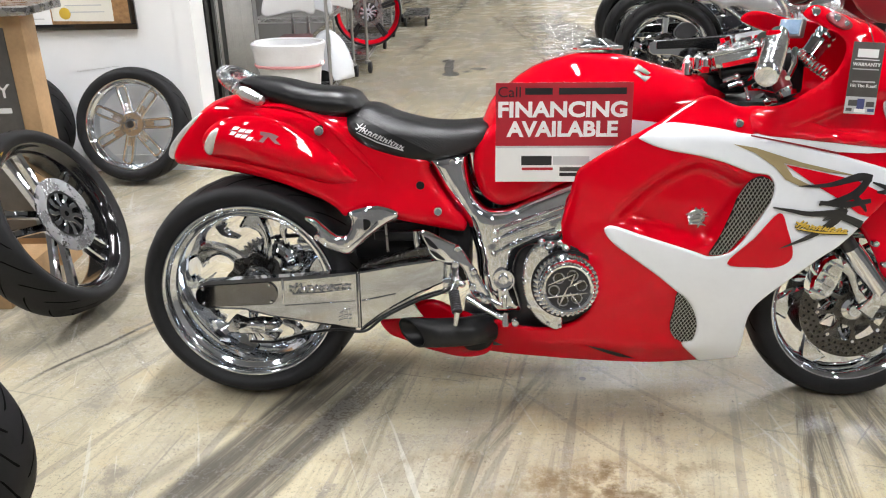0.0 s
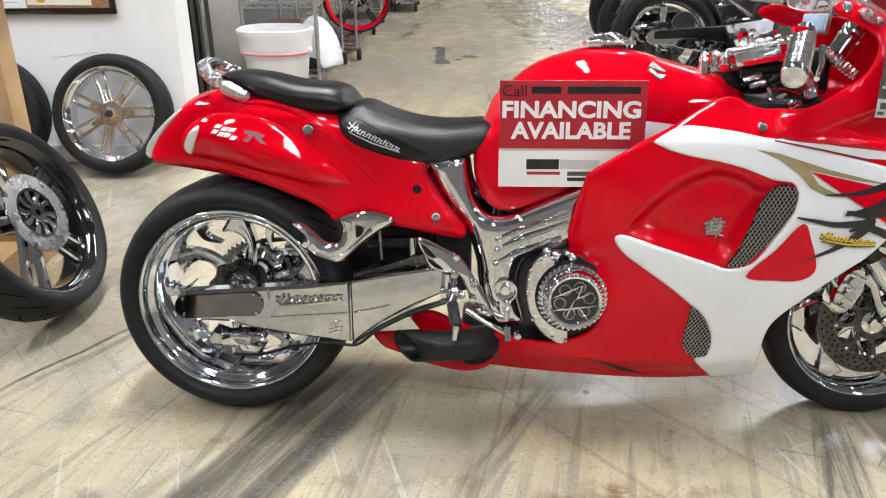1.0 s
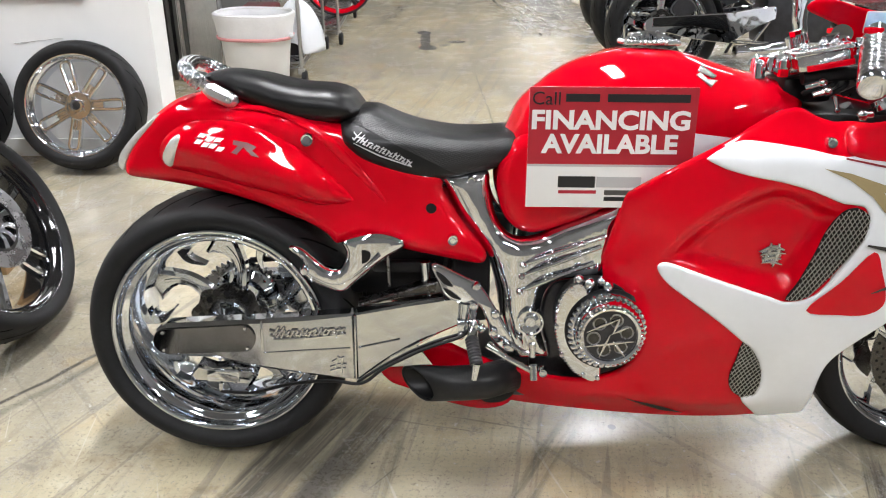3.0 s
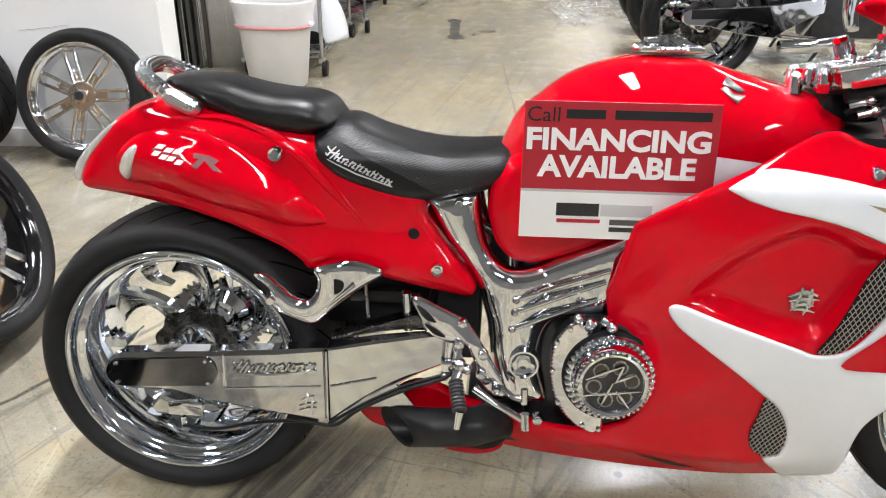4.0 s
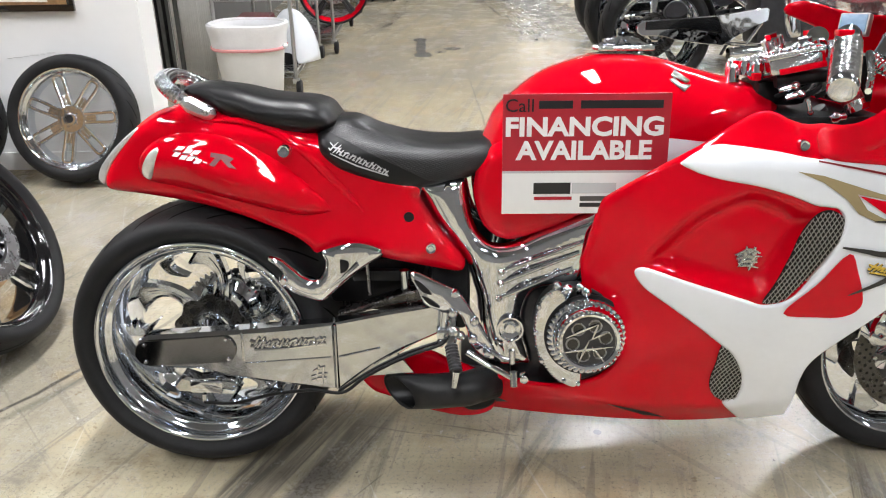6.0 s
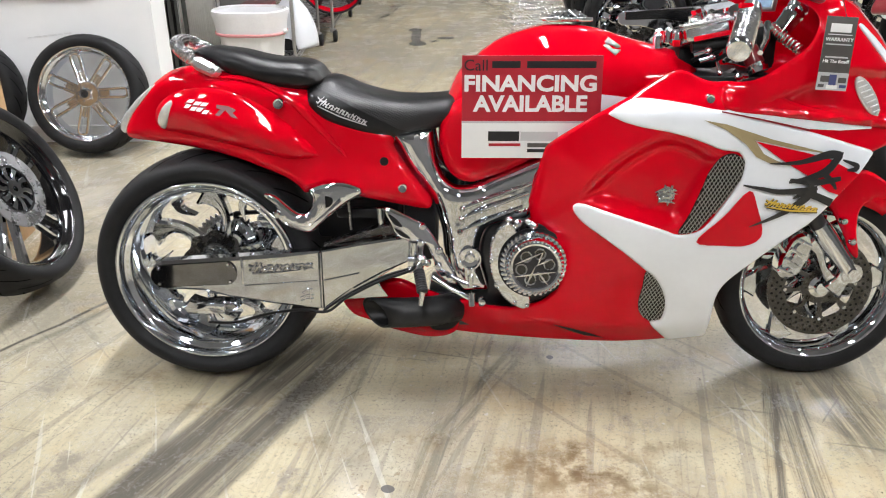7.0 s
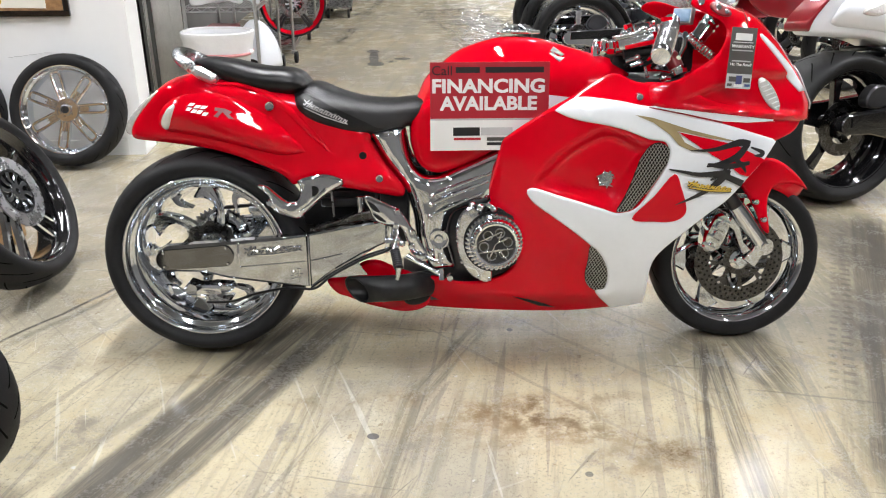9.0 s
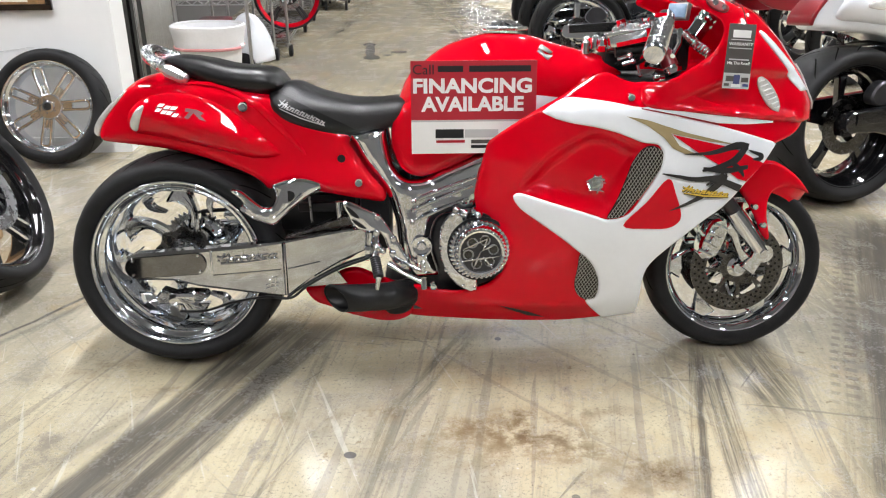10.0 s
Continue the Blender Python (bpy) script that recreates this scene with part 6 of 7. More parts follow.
sign = thing("financing_sign", "red and white card sign on the fuel tank", "sign", BIKE @ pose(0.332, -0.210, 0.863, 2, 0, 0.6) @ Matrix.Diagonal((0.975, 1, 0.955, 1)))
part("card", box((0, 0.0012, 0), (0.388, 0.0024, 0.292), 0.0006), SIGN_WHITE, sign)
part("red_field", box((0, -0.0008, 0.054), (0.388, 0.0016, 0.184), 0), SIGN_RED, sign, "red upper field")
part("lettering", on_side(fitted("FINANCING", 0.366, 0.047), pose(-0.004, -0.0026, 0.069)), SIGN_WHITE, sign, "bold white words FINANCING")
part("lettering", on_side(fitted("AVAILABLE", 0.318, 0.047), pose(-0.004, -0.0026, 0.012)), SIGN_WHITE, sign, "bold white words AVAILABLE")
part("lettering", on_side(letters("Call", 0.044), pose(-0.155, -0.0026, 0.118)), INK, sign, "black marker word Call")
for x, w in ((-0.072, 0.078), (0.080, 0.19)):
    part("marker_bar", box((x, -0.0020, 0.121), (w, 0.001, 0.019), 0), INK, sign, "black marker bar")
part("grey_line", box((0, -0.0006, -0.041), (0.388, 0.0010, 0.006), 0), SILVER, sign)
for x, z, w, h, m in ((-0.075, -0.082, 0.088, 0.028, INK), (0.025, -0.082, 0.105, 0.026, SILVER), (-0.072, -0.107, 0.09, 0.008, SIGN_RED), (0.035, -0.108, 0.085, 0.012, CARD_GREY), (0.035, -0.124, 0.085, 0.010, INK)):
    part("print_bar", box((x, -0.0006, z), (w, 0.0010, h), 0), m, sign)

tag = thing("warranty_tag", "dark grey hanging card tag with a photo strip", "tag", BIKE @ pose(1.086, -0.322, 1.013, -2, 3.5, 4) @ Matrix.Diagonal((0.95, 1, 0.95, 1)))
part("card", box((0, 0.001, 0), (0.084, 0.002, 0.190), 0.0006), CARD_GREY, tag)
part("lettering", on_side(letters("WARRANTY", 0.0135), pose(0.0, -0.0012, 0.036)), SIGN_WHITE, tag, "white word WARRANTY")
part("lettering", on_side(letters("Hit The Road!", 0.0125), pose(0.0, -0.0012, -0.020)), SIGN_WHITE, tag, "white words Hit The Road!")
for x, z, w, h, m in ((0.0, 0.066, 0.056, 0.022, SIGN_WHITE), (0.0, 0.049, 0.066, 0.002, SIGN_WHITE), (0, 0.024, 0.07, 0.003, SILVER), (0.0, -0.009, 0.062, 0.004, SILVER)):
    part("print_bar", box((x, -0.0004, z), (w, 0.0008, h), 0), m, tag)
BLUE = shader("blue_print", (0.06, 0.07, 0.18), 0.4)
part("photo_strip", box((0, -0.0004, -0.072), (0.084, 0.0008, 0.046), 0), SILVER, tag, "pale photo strip")
for x, z, w, h, m in ((-0.022, -0.066, 0.024, 0.016, CARD_GREY), (0.0, -0.068, 0.020, 0.028, BLUE), (0.026, -0.068, 0.022, 0.014, CARD_GREY), (0.0, -0.086, 0.03, 0.010, SIGN_WHITE), (-0.03, -0.084, 0.016, 0.008, CARD_GREY), (0.03, -0.084, 0.018, 0.008, BLUE)):
    part("photo_shape", box((x, -0.0012, z), (w, 0.0008, h), 0), m, tag)
part("string", tube([(0.01, 0, 0.092), (0.012, 0.03, 0.13), (0.015, 0.07, 0.16)], 0.0012, 5), INK, tag)


# ---------------------------------------------------------------- loose wheels
def loose_wheel(name, label, m, R, half, rim_r, rim_mat, spoke_mat, arms, disc=False, group="", twin=0.032, deep=0.0, loops=False):
    w = thing(name, label, "wheel", m, group)
    part("tyre", tyre_geo(R, half, rim_r, 64), RUBBER, w, "black rubber tyre", 60)
    tread(R, half, rim_r, 20, GROOVE_SHADE, w)
    b = half * 0.80
    prof = [(rim_r, -b + 0.006), (rim_r + 0.006, -b), (rim_r + 0.005, -b - 0.006), (rim_r - 0.004, -b - 0.004), (rim_r - 0.014, -b + 0.012), (rim_r - 0.028, -b + 0.03), (rim_r - 0.034, 0.0), (rim_r - 0.028, b - 0.02), (rim_r + 0.004, b)]
    part("rim", lathe([tuple(p) for p in curve(prof, 3)], 72), rim_mat, w, "", 50)
    y0 = -half * 0.45 + deep
    for k in range(arms):
        a = 2 * math.pi * k / arms + math.pi / 2 + (0.27 if loops else 0)
        g = Geo()
        ca, sa = math.cos(a), math.sin(a)
        if loops:
            rod = [(0.035, -twin * 0.42), (0.12, -twin * 0.45), (rim_r - 0.055, -twin * 0.5), (rim_r - 0.034, -twin * 0.32), (rim_r - 0.030, 0.0), (rim_r - 0.034, twin * 0.32), (rim_r - 0.055, twin * 0.5), (0.12, twin * 0.45), (0.035, twin * 0.42)]
            g.add(ribbon([tuple(p) for p in curve([(r * ca - q * sa, r * sa + q * ca) for r, q in rod], 3)], [0.016] * 25, y0, y0 + 0.03, 0.004))
            g.add(ribbon([(r * ca, r * sa) for r in (0.03, 0.08, 0.128)], [twin * 0.5, twin * 0.62, twin * 0.66], y0 + 0.007, y0 + 0.03, 0.003))
            g.add(ribbon([(r * ca, r * sa) for r in (0.035, 0.085, 0.135)], [twin * 0.14, twin * 0.20, twin * 0.08], y0 + 0.001, y0 + 0.010, 0.002))
        for s in () if loops else (-1, 1):
            off = s * twin / 2
            path = [(r * ca - q * sa, r * sa + q * ca) for r, q in ((0.03, off * 0.7), (0.10, off * 0.8), (0.18, off * 1.0), (rim_r - 0.024, off * 1.2))]
            g.add(ribbon(path, [0.030, 0.028, 0.026, 0.034], y0, y0 + 0.034, 0.006))
        part("spoke", g, spoke_mat, w)
    part("hub", lathe([(1e-4, y0 - 0.022), (0.010, y0 - 0.022), (0.012, y0 - 0.012), (0.020, y0 - 0.014), (0.022, y0 - 0.026), (0.032, y0 - 0.024), (0.034, y0 - 0.008), (0.048, y0 - 0.004), (0.05, y0 + 0.05), (1e-4, y0 + 0.05)], 36), spoke_mat, w)
    if loops:
        joined(part("rivet_ring", beads((0, 0), rim_r - 0.012, -b + 0.012, 0.0052, 40), rim_mat, w))
        part("bearing", lathe([(1e-4, y0 - 0.024), (0.018, y0 - 0.024), (0.021, y0 - 0.02)], 24), DARKMETAL, w)
        part("hub_flange", lathe([(0.03, y0 - 0.010), (0.068, y0 - 0.008), (0.076, y0 + 0.004), (0.060, y0 + 0.02)], 32), spoke_mat, w)
    for k in range(5):
        a = 2 * math.pi * (k + 0.5) / 5
        part("hub_bolt", stud((0.04 * math.cos(a), y0 - 0.008, 0.04 * math.sin(a)), 0.006, 0.006), CHROME, w)
    if disc:
        yd = -half * 0.92
        d = part("brake_disc", lathe([(0.096, yd - 0.003), (0.150, yd - 0.003), (0.150, yd + 0.003), (0.096, yd + 0.003)], 72, closed=True), STEEL, w, "plain steel brake disc")
        part("carrier_ring", lathe([(0.085, yd - 0.002), (0.097, yd - 0.002), (0.097, yd + 0.004), (0.085, yd + 0.004)], 60, closed=True), GLOSSBLACK, d)
        for k in range(10):
            a = 2 * math.pi * k / 10
            part("carrier_arm", ribbon([(0.03 * math.cos(a), 0.03 * math.sin(a)), (0.055 * math.cos(a + 0.22), 0.055 * math.sin(a + 0.22)), (0.088 * math.cos(a + 0.1), 0.088 * math.sin(a + 0.1))], [0.014, 0.016, 0.024], yd - 0.002, yd + 0.005, 0.001), RIM_CHROME, d)
        part("disc_carrier", lathe([(0.012, yd - 0.006), (0.034, yd - 0.006), (0.036, yd + 0.005), (0.012, yd + 0.005)], 36, closed=True), RIM_CHROME, d)
        # black disc behind the carrier arms stands in for the shade between them
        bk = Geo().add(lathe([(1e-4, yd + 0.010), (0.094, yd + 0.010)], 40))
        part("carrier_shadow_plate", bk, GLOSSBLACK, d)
    return w


def facing(hub, n):
    """A wheel's pose from its hub and the way its face looks."""
    n = Vector(n).normalized()
    z = (Vector((0, 0, 1)) - n * n.z).normalized()
    x = (-n).cross(z)
    m = Matrix((x, -n, z)).transposed().to_4x4()
    return Matrix.Translation(hub) @ m


loose_wheel("chrome_wheel", "chrome twin-spoke wheel with black tyre leaning on the white wall", facing((-1.908, 4.690, 0.335), (-0.02, -0.95, 0.28)), 0.334, 0.082, 0.260, CHROME, BRIGHT, 7, group="loose wheels", twin=0.050, loops=True)
loose_wheel("chrome_wheel", "wheel with black tyre standing behind the display counter", facing((-2.62, 4.68, 0.335), (0.05, -0.96, 0.22)), 0.335, 0.095, 0.25, CHROME, CHROME, 7, group="loose wheels")
loose_wheel("black_wheel", "black and chrome wheel with steel brake disc leaning beside the counter", facing((-1.575, 2.95, 0.376), (0.905, -0.04, 0.42)), 0.370, 0.097, 0.304, GLOSSBLACK, CHROME, 5, True, "loose wheels", 0.07)
loose_wheel("black_wheel", "black spoked wheel with a black tyre standing on the floor", facing((-1.268, 1.625, 0.292), (-0.15, -0.985, 0.08)), 0.288, 0.075, 0.215, GLOSSBLACK, GLOSSBLACK, 5, False, "loose wheels", 0.05)

# ---------------------------------------------------------------- display counter at the wall side
counter = thing("display_counter", "plywood display counter with a dark poster on its front", "counter", pose(-2.237, 3.38, 0, 0, 0, 2))
part("carcass", box((0, 0.062, 0.555), (0.96, 0.124, 1.11), 0.004), WOOD, counter)
part("worktop", box((0.01, 0.10, 1.128), (1.06, 0.34, 0.034), 0.006), STEEL, counter, "grey laminate top")
part("plinth", box((-0.03, -0.22, 0.055), (0.90, 0.44, 0.11), 0.004), WOOD, counter)
poster = part("poster", box((-0.035, -0.004, 0.60), (0.88, 0.006, 0.92), 0.001), CARD_GREY, counter, "dark grey poster")
part("lettering", on_side(letters("WARRANTY", 0.085), pose(0.10, -0.0085, 0.80) @ Matrix.Diagonal((1.2, 1, 1, 1))), SIGN_WHITE, poster, "white word WARRANTY")
for x, z, w, h in ((0.16, 0.72, 0.42, 0.022), (0.18, 0.60, 0.40, 0.03), (0.22, 0.53, 0.30, 0.05), (0.10, 0.92, 0.5, 0.012)):
    part("print_bar", box((x, -0.0080, z), (w, 0.002, h), 0), SIGN_WHITE, poster)
part("poster_figure", Geo().add(ball((0.24, -0.006, 0.98), 0.14, 16, 8, 0.01)), STEEL, poster)
card = tagged(part("yellow_card", box((-1.66, 2.86, 0.705), (0.07, 0.10, 0.012), 0.002, pose(0, 0, 0, 10, 25, 20)), YELLOW), "small yellow card lying on the tyre", "card")

# ---------------------------------------------------------------- pin board
board = thing("pin_board", "cork pin board with papers in a black wooden surround", "notice board", pose(-2.517, WALL_Y, -0.045))
part("cork_sheet", box((0, -0.010, 1.38), (1.26, 0.012, 0.90), 0.001), CORK, board)
for c, s in (((0, -0.014, 0.923), (1.30, 0.022, 0.034)), ((0, -0.014, 1.837), (1.30, 0.022, 0.034)), ((-0.633, -0.014, 1.38), (0.034, 0.022, 0.88)), ((0.633, -0.014, 1.38), (0.034, 0.022, 0.88))):
    part("surround", box(c, s, 0.003), GLOSSBLACK, board)
for x, z, w, h, t in ((0.34, 1.10, 0.36, 0.29, 1.0), (0.0, 1.08, 0.30, 0.34, 0), (-0.36, 1.12, 0.30, 0.38, 2), (0.30, 1.50, 0.30, 0.38, 1)):
    sheet = part("paper_sheet", box((x, -0.018, z), (w, 0.0012, h), 0, pose(0, 0, 0, 0, t, 0)), PAPER if t == 1.0 else SIGN_WHITE, board)
    for k in range(5):
        part("print_bar", box((x + 0.01 * (k % 2), -0.0192, z - h * 0.32 + k * h * 0.13), (w * (0.6 if k % 2 else 0.72), 0.0008, 0.006), 0), SILVER, sheet)
part("gold_seal", lathe([(1e-4, -0.0205), (0.030, -0.0205), (0.034, -0.0185)], 24, (0.235, 0, 1.0)), YELLOW, board, "gold seal")
for i in range(6):
    tagged(part("wall_scuff", box((-2.27 + 0.045 * i, WALL_Y - 0.0012, 0.620 + 0.005 * i), (0.045 if i % 2 else 0.025, 0.0016, 0.0028), 0), SILVER), "short dark scuff on the white wall", "scuff", "wall scuffs", "structure")

# ---------------------------------------------------------------- panels beside the racks
def panel_stack():
    for i in range(9):
        t = part("standing_board", box((0, 0, 1.15), (0.030, 0.5, 2.3), 0.003), DARKPANEL)
        tagged(t, "tall dark board standing on edge in a row", "board", "row of standing panels")
        t.matrix_basis = pose(-2.39 + 0.056 * i, 6.92, 0, 0, 0, 8)
        if i % 2:
            e = part("pale_edge", box((0.014, -0.254, 1.15), (0.006, 0.006, 2.28), 0), GREYMETAL, t)
    for i in range(5):
        vs = []
        n = 13
        for z in (0.0, 2.2):
            for k in range(n):
                vs.append(((k - 6) * 0.008, (k % 2) * 0.012, z))
        fcs = [(k, k + 1, n + k + 1, n + k) for k in range(n - 1)]
        t = part("corrugated_sheet", (vs, fcs), CORRUGATED, thick=0.004)
        tagged(t, "pale corrugated sheet standing upright beside the rack", "sheet", "row of pale sheets")
        t.matrix_basis = pose(-1.90 + 0.048 * i, 6.70 + 0.02 * (i % 2), 0, 0, 0, 12 - 5 * i)


panel_stack()
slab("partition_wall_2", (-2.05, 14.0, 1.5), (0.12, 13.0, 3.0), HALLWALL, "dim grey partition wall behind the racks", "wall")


# ---------------------------------------------------------------- wire racks
def wire_rack(xa, y0, y1, levels):
    r = thing("wire_rack", "chrome wire shelving rack on black casters", "rack", pose(0, 0, 0), group="wire racks")
    xb = xa - 0.555
    for x in (xa, xb):
        for y in (y0, y1):
            part("post", tube([(x, y, 0.12), (x, y, 1.95)], 0.014, 12), GREYMETAL, r)
            c = part("caster", lathe([(1e-4, -0.018), (0.050, -0.018), (0.058, -0.010), (0.058, 0.010), (0.050, 0.018), (1e-4, 0.018)], 24), RUBBER, r, "black rubber caster")
            c.matrix_basis = pose(x + 0.02, y, 0.058, 0, 0, 90)
            part("caster_fork", box((x, y, 0.108), (0.05, 0.05, 0.035), 0.008), GREYMETAL, r)
    for z in levels:
        g = Geo()
        for x in (xa, xb):
            for dz in (0.0, -0.035):
                g.add(tube([(x, y0, z + dz), (x, y1, z + dz)], 0.005, 6))
            n = int((y1 - y0) / 0.045)
            for k in range(n):
                u, v = y0 + (y1 - y0) * k / n, y0 + (y1 - y0) * (k + 1) / n
                g.add(tube([(x, u, z - 0.035 * (k % 2)), (x, v, z - 0.035 * ((k + 1) % 2))], 0.0035, 5))
        for y in (y0, y1):
            for dz in (0.0, -0.035):
                g.add(tube([(xa, y, z + dz), (xb, y, z + dz)], 0.005, 6))
            for k in range(12):
                u, v = xa + (xb - xa) * k / 12, xa + (xb - xa) * (k + 1) / 12
                g.add(tube([(u, y, z - 0.035 * (k % 2)), (v, y, z - 0.035 * ((k + 1) % 2))], 0.0035, 5))
        n = 22
        for k in range(1, n):
            x = xa + (xb - xa) * k / n
            g.add(tube([(x, y0, z), (x, y1, z)], 0.0032, 5))
        part("wire_shelf", g, GREYMETAL, r)
        if z < 0.3:
            part("shelf_liner", box(((xa + xb) / 2, (y0 + y1) / 2, z + 0.008), (abs(xb - xa) - 0.02, y1 - y0 - 0.02, 0.006), 0), STEEL, r, "grey shelf liner")
    return r


wire_rack(-1.035, 6.50, 7.86, (0.17, 0.72, 1.35, 1.90))
wire_rack(-0.925, 8.06, 9.56, (0.17, 1.25, 1.90))
wire_rack(-0.90, 10.5, 12.0, (0.17, 1.25, 1.90))
dolly = thing("flat_dolly", "low grey dolly on casters beside the racks", "dolly", pose(-0.66, 11.9, 0))
part("deck", box((0, 0, 0.14), (0.35, 0.9, 0.03), 0.006), STEEL, dolly)
for x in (-0.14, 0.14):
    for y in (-0.4, 0.4):
        part("caster", tube([(x - 0.015, y, 0.062), (x + 0.015, y, 0.062)], 0.062, 18), RUBBER, dolly)

# red rimmed wheel and white body pieces on the racks
loose_wheel("red_wheel", "red rimmed wheel with dark twin spokes standing on the rack", facing((-0.965, 8.60, 0.525), (0.22, -0.97, 0.06)), 0.345, 0.06, 0.318, RED, DARKMETAL, 5, True, "wheels on racks", 0.03)
hl = thing("white_fender_shell", "white rounded fender shell with a dark inside on the rack", "fender", pose(-1.085, 6.86, 0.186, 0, 0, 14) @ Matrix.Diagonal((0.9, 0.9, 0.93, 1)))
shell = []
for i in range(11):
    r = max(i / 10, 0.01)
    for k in range(21):
        a = math.pi * k / 20
        shell.append((0.21 * r * math.cos(a), -0.15 * (1 - r * r), 0.42 * r * math.sin(a) * (1 - 0.12 * math.cos(a))))
part("shell", (shell, [(i * 21 + k, i * 21 + k + 1, (i + 1) * 21 + k + 1, (i + 1) * 21 + k) for i in range(10) for k in range(20)]), WHITE, hl, "glossy white shell", 60, 0.008)
part("dark_lining", Geo().add(lathe([(1e-4, 0), (0.10, 0)], 24, (-0.10, -0.165, 0.0), arc=(0, math.pi))), BLACK, hl)
tagged(part("dark_red_box", box((-1.40, 7.0, 0.35), (0.26, 0.30, 0.33), 0.02), RED_DARK), "dark red case on the lower rack shelf", "case")
for i, (x, y, a, h) in enumerate(((-1.38, 6.72, 20, 0.26), (-1.23, 6.82, -14, 0.24), (-1.12, 7.05, 8, 0.22), (-1.33, 7.35, 30, 0.25))):
    q = curve([(-0.20, 0.0), (-0.16, h * 0.7), (-0.05, h), (0.06, h * 0.55), (0.17, h * 0.8), (0.21, 0.0), (0.05, 0.03)], 5, True)
    t = part("white_body_piece", panel(q, lambda x, z: 0.03 + 0.5 * (0.2 - x) ** 2 * 0.4 + 0.05 * z, 0.03, 0.01), (PLASTIC_WHITE, WHITE)[i % 2], thick=0.005)
    tagged(t, "white plastic body piece lying on the rack shelf", "body piece", "body pieces on the rack")
    t.matrix_basis = pose(x, y, 0.726, 0, 0, a)

# ---------------------------------------------------------------- waste bin
bin_ = thing("waste_bin", "white plastic waste bin with a white liner and pink drawstring", "waste bin", pose(-1.300, 6.265, 0, 0, 0, -4) @ Matrix.Diagonal((0.97, 0.97, 0.915, 1)))


def bin_ring(w, d, r, z, n=6):
    out = []
    for cx, cy, a0 in ((w - r, d - r, 0), (-w + r, d - r, 90), (-w + r, -d + r, 180), (w - r, -d + r, 270)):
        for k in range(n):
            a = radians(a0 + 90 * k / (n - 1))
            out.append((cx + r * math.cos(a), cy + r * math.sin(a), z))
    return out


def skin(rings):
    n = len(rings[0])
    return [p for q in rings for p in q], [(i * n + k, i * n + (k + 1) % n, (i + 1) * n + (k + 1) % n, (i + 1) * n + k) for i in range(len(rings) - 1) for k in range(n)]


g = Geo().add(skin([bin_ring(0.195, 0.135, 0.13, 0.0), bin_ring(0.205, 0.145, 0.14, 0.01), bin_ring(0.262, 0.20, 0.185, 0.595), bin_ring(0.276, 0.212, 0.195, 0.597), bin_ring(0.278, 0.214, 0.195, 0.620), bin_ring(0.262, 0.198, 0.185, 0.622), bin_ring(0.195, 0.135, 0.13, 0.03)]))
g.add((bin_ring(0.195, 0.135, 0.13, 0.0), [tuple(range(24))]))
part("body", g, PLASTIC_WHITE, bin_, "", 50)
lr = random.Random(5)


def crumple(ring, k):
    return [(x * (1 + k * lr.uniform(-1, 1)), y * (1 + k * lr.uniform(-1, 1)), z + 0.5 * k * lr.uniform(-1, 1)) for x, y, z in ring]


part("liner", skin([bin_ring(0.235, 0.172, 0.16, 0.40), bin_ring(0.255, 0.192, 0.18, 0.60), bin_ring(0.272, 0.208, 0.19, 0.630), bin_ring(0.286, 0.222, 0.20, 0.622), bin_ring(0.286, 0.222, 0.20, 0.595),
                    crumple(bin_ring(0.274, 0.211, 0.195, 0.56), 0.012), crumple(bin_ring(0.266, 0.204, 0.185, 0.50), 0.014), crumple(bin_ring(0.262, 0.202, 0.185, 0.455), 0.02),
                    crumple(bin_ring(0.256, 0.196, 0.18, 0.435), 0.02)]), BAG, bin_, "crumpled white bin liner", 60, 0.002)
part("drawstring", skin([bin_ring(0.268, 0.208, 0.19, 0.438), bin_ring(0.271, 0.211, 0.19, 0.452), bin_ring(0.270, 0.209, 0.19, 0.462)]), PINK, bin_, "pink drawstring", 60, 0.003)
part("knot", ball((0.270, -0.05, 0.463), 0.020, 10, 6, 1.6), BAG, bin_)


# ---------------------------------------------------------------- parked motorcycles behind
TAIL_GEO, TANK_GEO = pillow(tail_loop, tail_half, 0.03, 0.030, 0.03), pillow(tank_loop, tank_half, 0.03, 0.115, 0.12)
SEAT_GEO, SIDE_GEO = pillow(rear_seat, lambda x, z: 0.12, 0.03, 0.042, 0.05), panel(main_loop, flank, 0.03, 0.01)
SIDE_FAR = panel(main_loop, flank, 0.03, 0.01, side=1)
POD_GEO = panel(bulge_loop, bulge, 0.025, 0.022, 0.016)


high_loop = curve([(0.392, 0.748), (0.45, 0.810), (0.574, 0.900), (0.74, 0.945), (0.95, 0.92), (1.27, 0.838), (1.335, 0.768), (1.20, 0.66), (1.0, 0.55), (0.7, 0.50), (0.5, 0.56)], 4, True)
HIGH_GEO, HIGH_FAR = panel(high_loop, flank, 0.03, 0.01), panel(high_loop, flank, 0.03, 0.01, side=1)


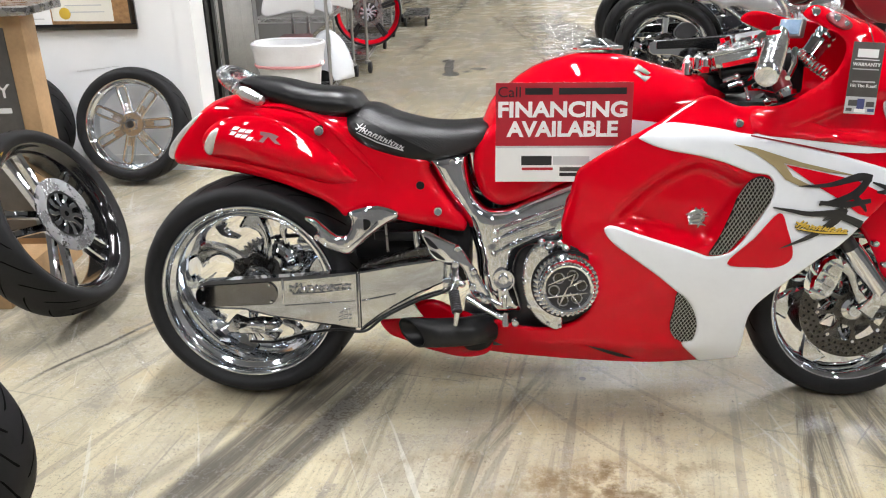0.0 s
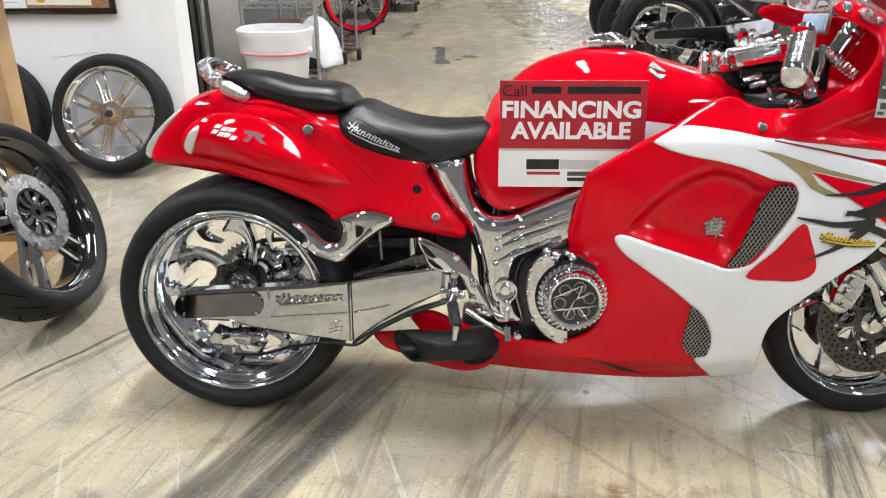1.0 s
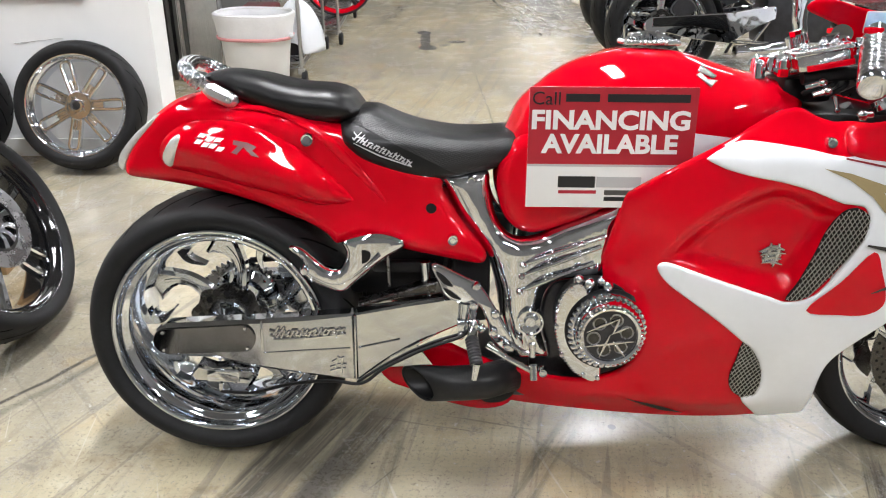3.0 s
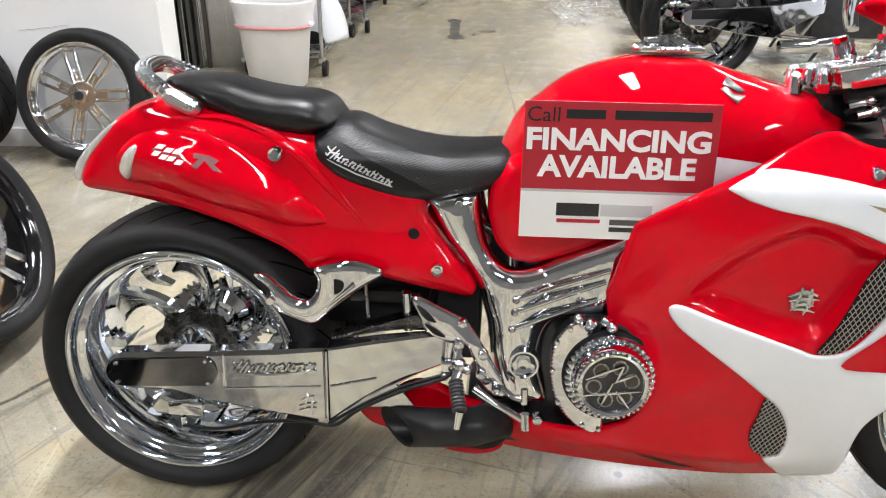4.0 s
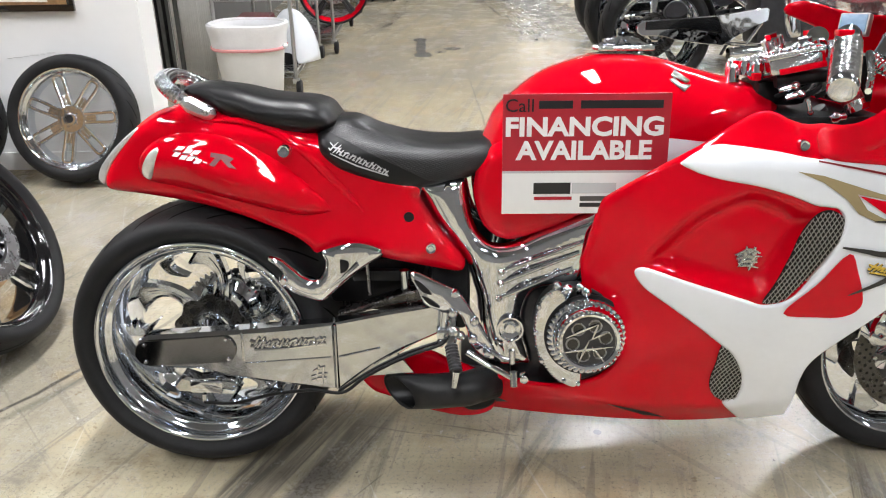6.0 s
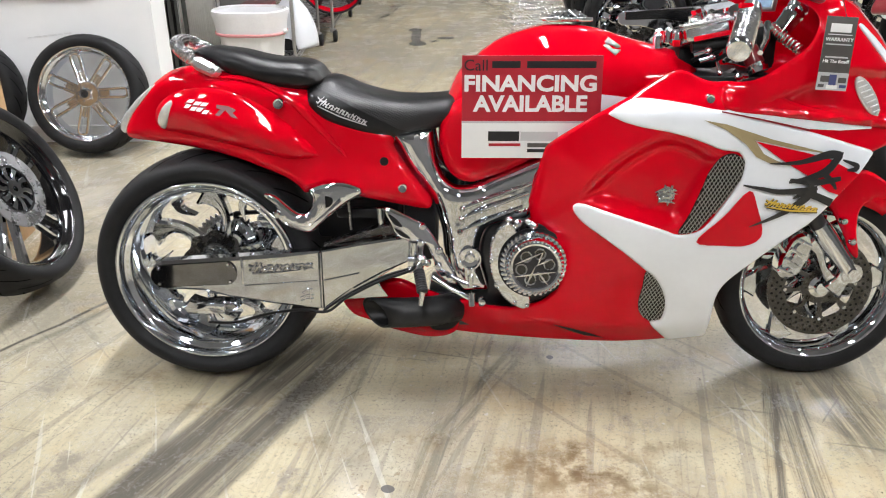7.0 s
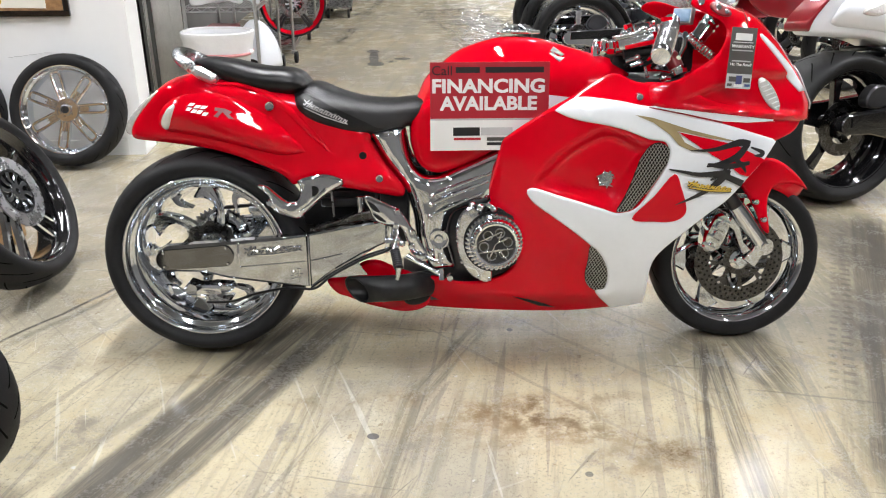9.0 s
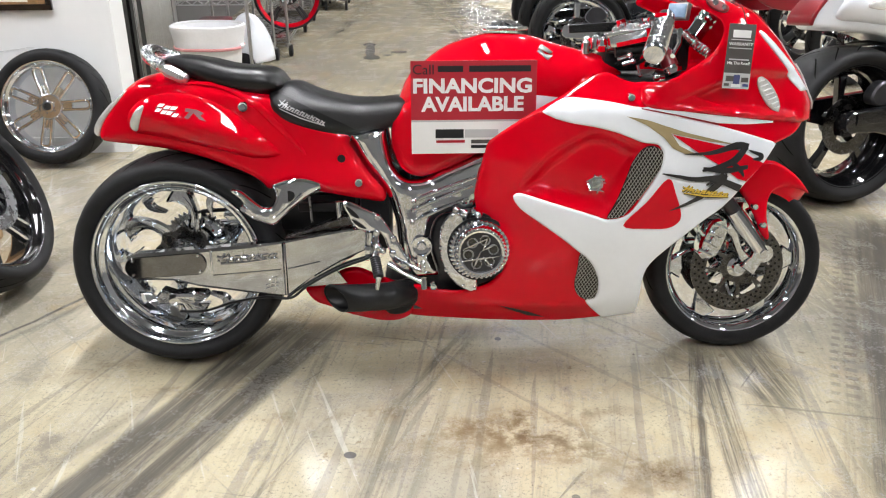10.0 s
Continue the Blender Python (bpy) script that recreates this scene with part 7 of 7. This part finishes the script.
def parked_bike(m, label, body, tip, rim_mat, arm_mat, accent, full=True, tail_mat=None):
    b = thing("motorcycle", label, "motorcycle", m, "parked motorcycles behind")
    tl = part("tail_body", TAIL_GEO, tail_mat or body, b, "", 60)
    part("side_pod", POD_GEO, tail_mat or body, tl, "", 60)
    part("tail_tip", pillow(lamp_loop, lambda x, z: 0.075, 0.02, 0.008), tip, tl, "", 60)
    part("turn_signal", panel(curve([(-0.55, 0.868), (-0.58, 0.872), (-0.64, 0.85), (-0.655, 0.828), (-0.60, 0.815), (-0.55, 0.83)], 5, True), lambda x, z: bulge(x, z) + 0.004, 0.02, 0.012), CLEAR, tl, "clear turn signal lens", 60, 0.003)
    part("pillion_seat", SEAT_GEO, VINYL, b, "", 60)
    part("fuel_tank", TANK_GEO, body, b, "", 60)
    for q in (SIDE_GEO, SIDE_FAR) if full else (HIGH_GEO, HIGH_FAR):
        part("side_fairing", q, body, b, "", 60, 0.004)
    cowl([(1.455, 0.795), (1.27, 0.816), (0.95, 0.865), (0.828, 0.880), (0.825, 0.923), (0.996, 0.998), (1.034, 1.065), (1.15, 1.178)], accent, "nose_cowl", b, n=4, res=0.09)
    for s in (-1, 1):
        part("swingarm", prism(arm_loop, s * 0.16, s * 0.205, 0.004), arm_mat, b)
    part("swingarm_slot", prism([(-0.72, 0.412), (-0.30, 0.438), (-0.27, 0.34), (-0.48, 0.37), (-0.72, 0.362)], -0.211, -0.2048, 0.002), GLOSSBLACK, b)
    part("arm_brace", Geo().add(tube([(-0.45, -0.19, 0.30), (-0.05, -0.19, 0.27)], 0.010, 8)).add(tube([(-0.30, -0.19, 0.29), (-0.28, -0.19, 0.34)], 0.008, 8)).add(tube([(-0.12, -0.19, 0.275), (-0.04, -0.19, 0.40)], 0.010, 8)), CHROME, b)
    part("under_tail_frame", Geo().add(box((-0.30, 0, 0.66), (0.34, 0.18, 0.05), 0.02)).add(tube([(-0.35, -0.1, 0.66), (-0.12, -0.12, 0.50)], 0.016, 10)), CHROME, b)
    part("exhaust_pipe", tube([tuple(p) for p in curve([(-0.22, -0.19, 0.22), (-0.02, -0.18, 0.24), (0.15, -0.15, 0.26)], 6)], 0.04, 18), CHROME, b)
    part("engine_block", box((0.15, 0, 0.42), (0.40, 0.30, 0.30), 0.04), DARKMETAL, b)
    part("frame_spar", panel(spar, spar_half, 0.03, 0.034, 0.04), CHROME, b, "", 60, 0.004)
    part("rear_caliper", prism([tuple(p) for p in curve([(-0.60, 0.47), (-0.56, 0.52), (-0.50, 0.52), (-0.46, 0.47), (-0.50, 0.43), (-0.58, 0.43)], 4, True)], -0.15, -0.09, 0.008), DARKMETAL, b)
    for (x, z, R, half, rr_) in ((-0.628, 0.335, 0.336, 0.130, 0.262), (1.257, 0.304, 0.304, 0.062, 0.236)):
        w = thing("wheel", "", "")
        w.parent = b
        w.location = (x, 0, z)
        part("tyre", tyre_geo(R, half, rr_, 56), RUBBER, w, "", 60)
        tread(R, half, rr_, 18, GROOVE_SHADE, w)
        bb = half * 0.8
        part("rim", lathe([(rr_, -bb + 0.005), (rr_ + 0.008, -bb), (rr_, -bb - 0.006), (rr_ - 0.02, -bb + 0.02), (rr_ - 0.045, -bb + 0.06), (rr_ - 0.045, bb - 0.04), (rr_, bb)], 64), rim_mat, w, "", 50)
        for k in range(5):
            a = 2 * math.pi * k / 5 + 0.35
            part("spoke", ribbon([(0.04 * math.cos(a), 0.04 * math.sin(a)), (0.13 * math.cos(a + 0.05), 0.13 * math.sin(a + 0.05)), ((rr_ - 0.03) * math.cos(a), (rr_ - 0.03) * math.sin(a))], [0.045, 0.032, 0.05], -0.02, 0.02, 0.006), rim_mat, w)
        part("brake_disc", lathe([(0.07, -0.055), (0.125, -0.055), (0.125, -0.05), (0.07, -0.05)], 48, closed=True), DISC, w)
        part("hub", lathe([(1e-4, -0.09), (0.03, -0.09), (0.05, -0.06), (0.05, 0.06), (1e-4, 0.06)], 28), rim_mat, w)
    part("fender", lathe([(0.325, -0.07), (0.338, -0.05), (0.345, 0.0), (0.338, 0.05), (0.325, 0.07)], 24, (1.257, 0, 0.304), arc=(0.5, 2.1)), accent, b, "", 60, 0.004)
    part("inner_fender", lathe([(0.350, -0.13), (0.362, -0.09), (0.368, 0.0), (0.362, 0.09), (0.350, 0.13)], 24, (-0.628, 0, 0.335), arc=(-0.1, 1.25)), BLACK, b, "black inner fender", 60, 0.006)
    part("side_stand", tube([(0.12, 0.12, 0.22), (0.10, 0.24, 0.10), (0.09, 0.30, 0.04)], 0.012, 8), DARKMETAL, b)
    return b


lean = pose(0, 0, 0, -7)
parked_bike(pose(2.37, 3.76, 0, 0, 0, 13) @ lean @ Matrix.Scale(1.17, 4) @ pose(0.628, 0, 0), "white and red sport motorcycle with black wheels and swingarm", WHITE, RED_DARK, GLOSSBLACK, GLOSSBLACK, RED)
SILVERPAINT = shader("silver_paint", (0.45, 0.44, 0.45), 0.25, metal=0.6, coat=0.8, vary=0.05)
parked_bike(pose(1.61, 6.54, 0, 0, 0, -3) @ lean @ Matrix.Scale(1.2, 4) @ pose(0.628, 0, 0), "dark red sport motorcycle with chrome wheels and swingarm", RED_DARK, CLEAR, CHROME, CHROME, RED, False, SILVERPAINT)
parked_bike(pose(1.66, 7.42, 0, 0, 0, -3) @ lean @ Matrix.Scale(1.2, 4) @ pose(0.628, 0, 0), "dark sport motorcycle with chrome wheels parked in a row", GLOSSBLACK, CLEAR, CHROME, CHROME, GLOSSBLACK, False)
parked_bike(pose(1.72, 8.30, 0, 0, 0, -3) @ lean @ Matrix.Scale(1.2, 4) @ pose(0.628, 0, 0), "dark sport motorcycle with black wheels parked in a row", GLOSSBLACK, CLEAR, GLOSSBLACK, CHROME, GLOSSBLACK, False)
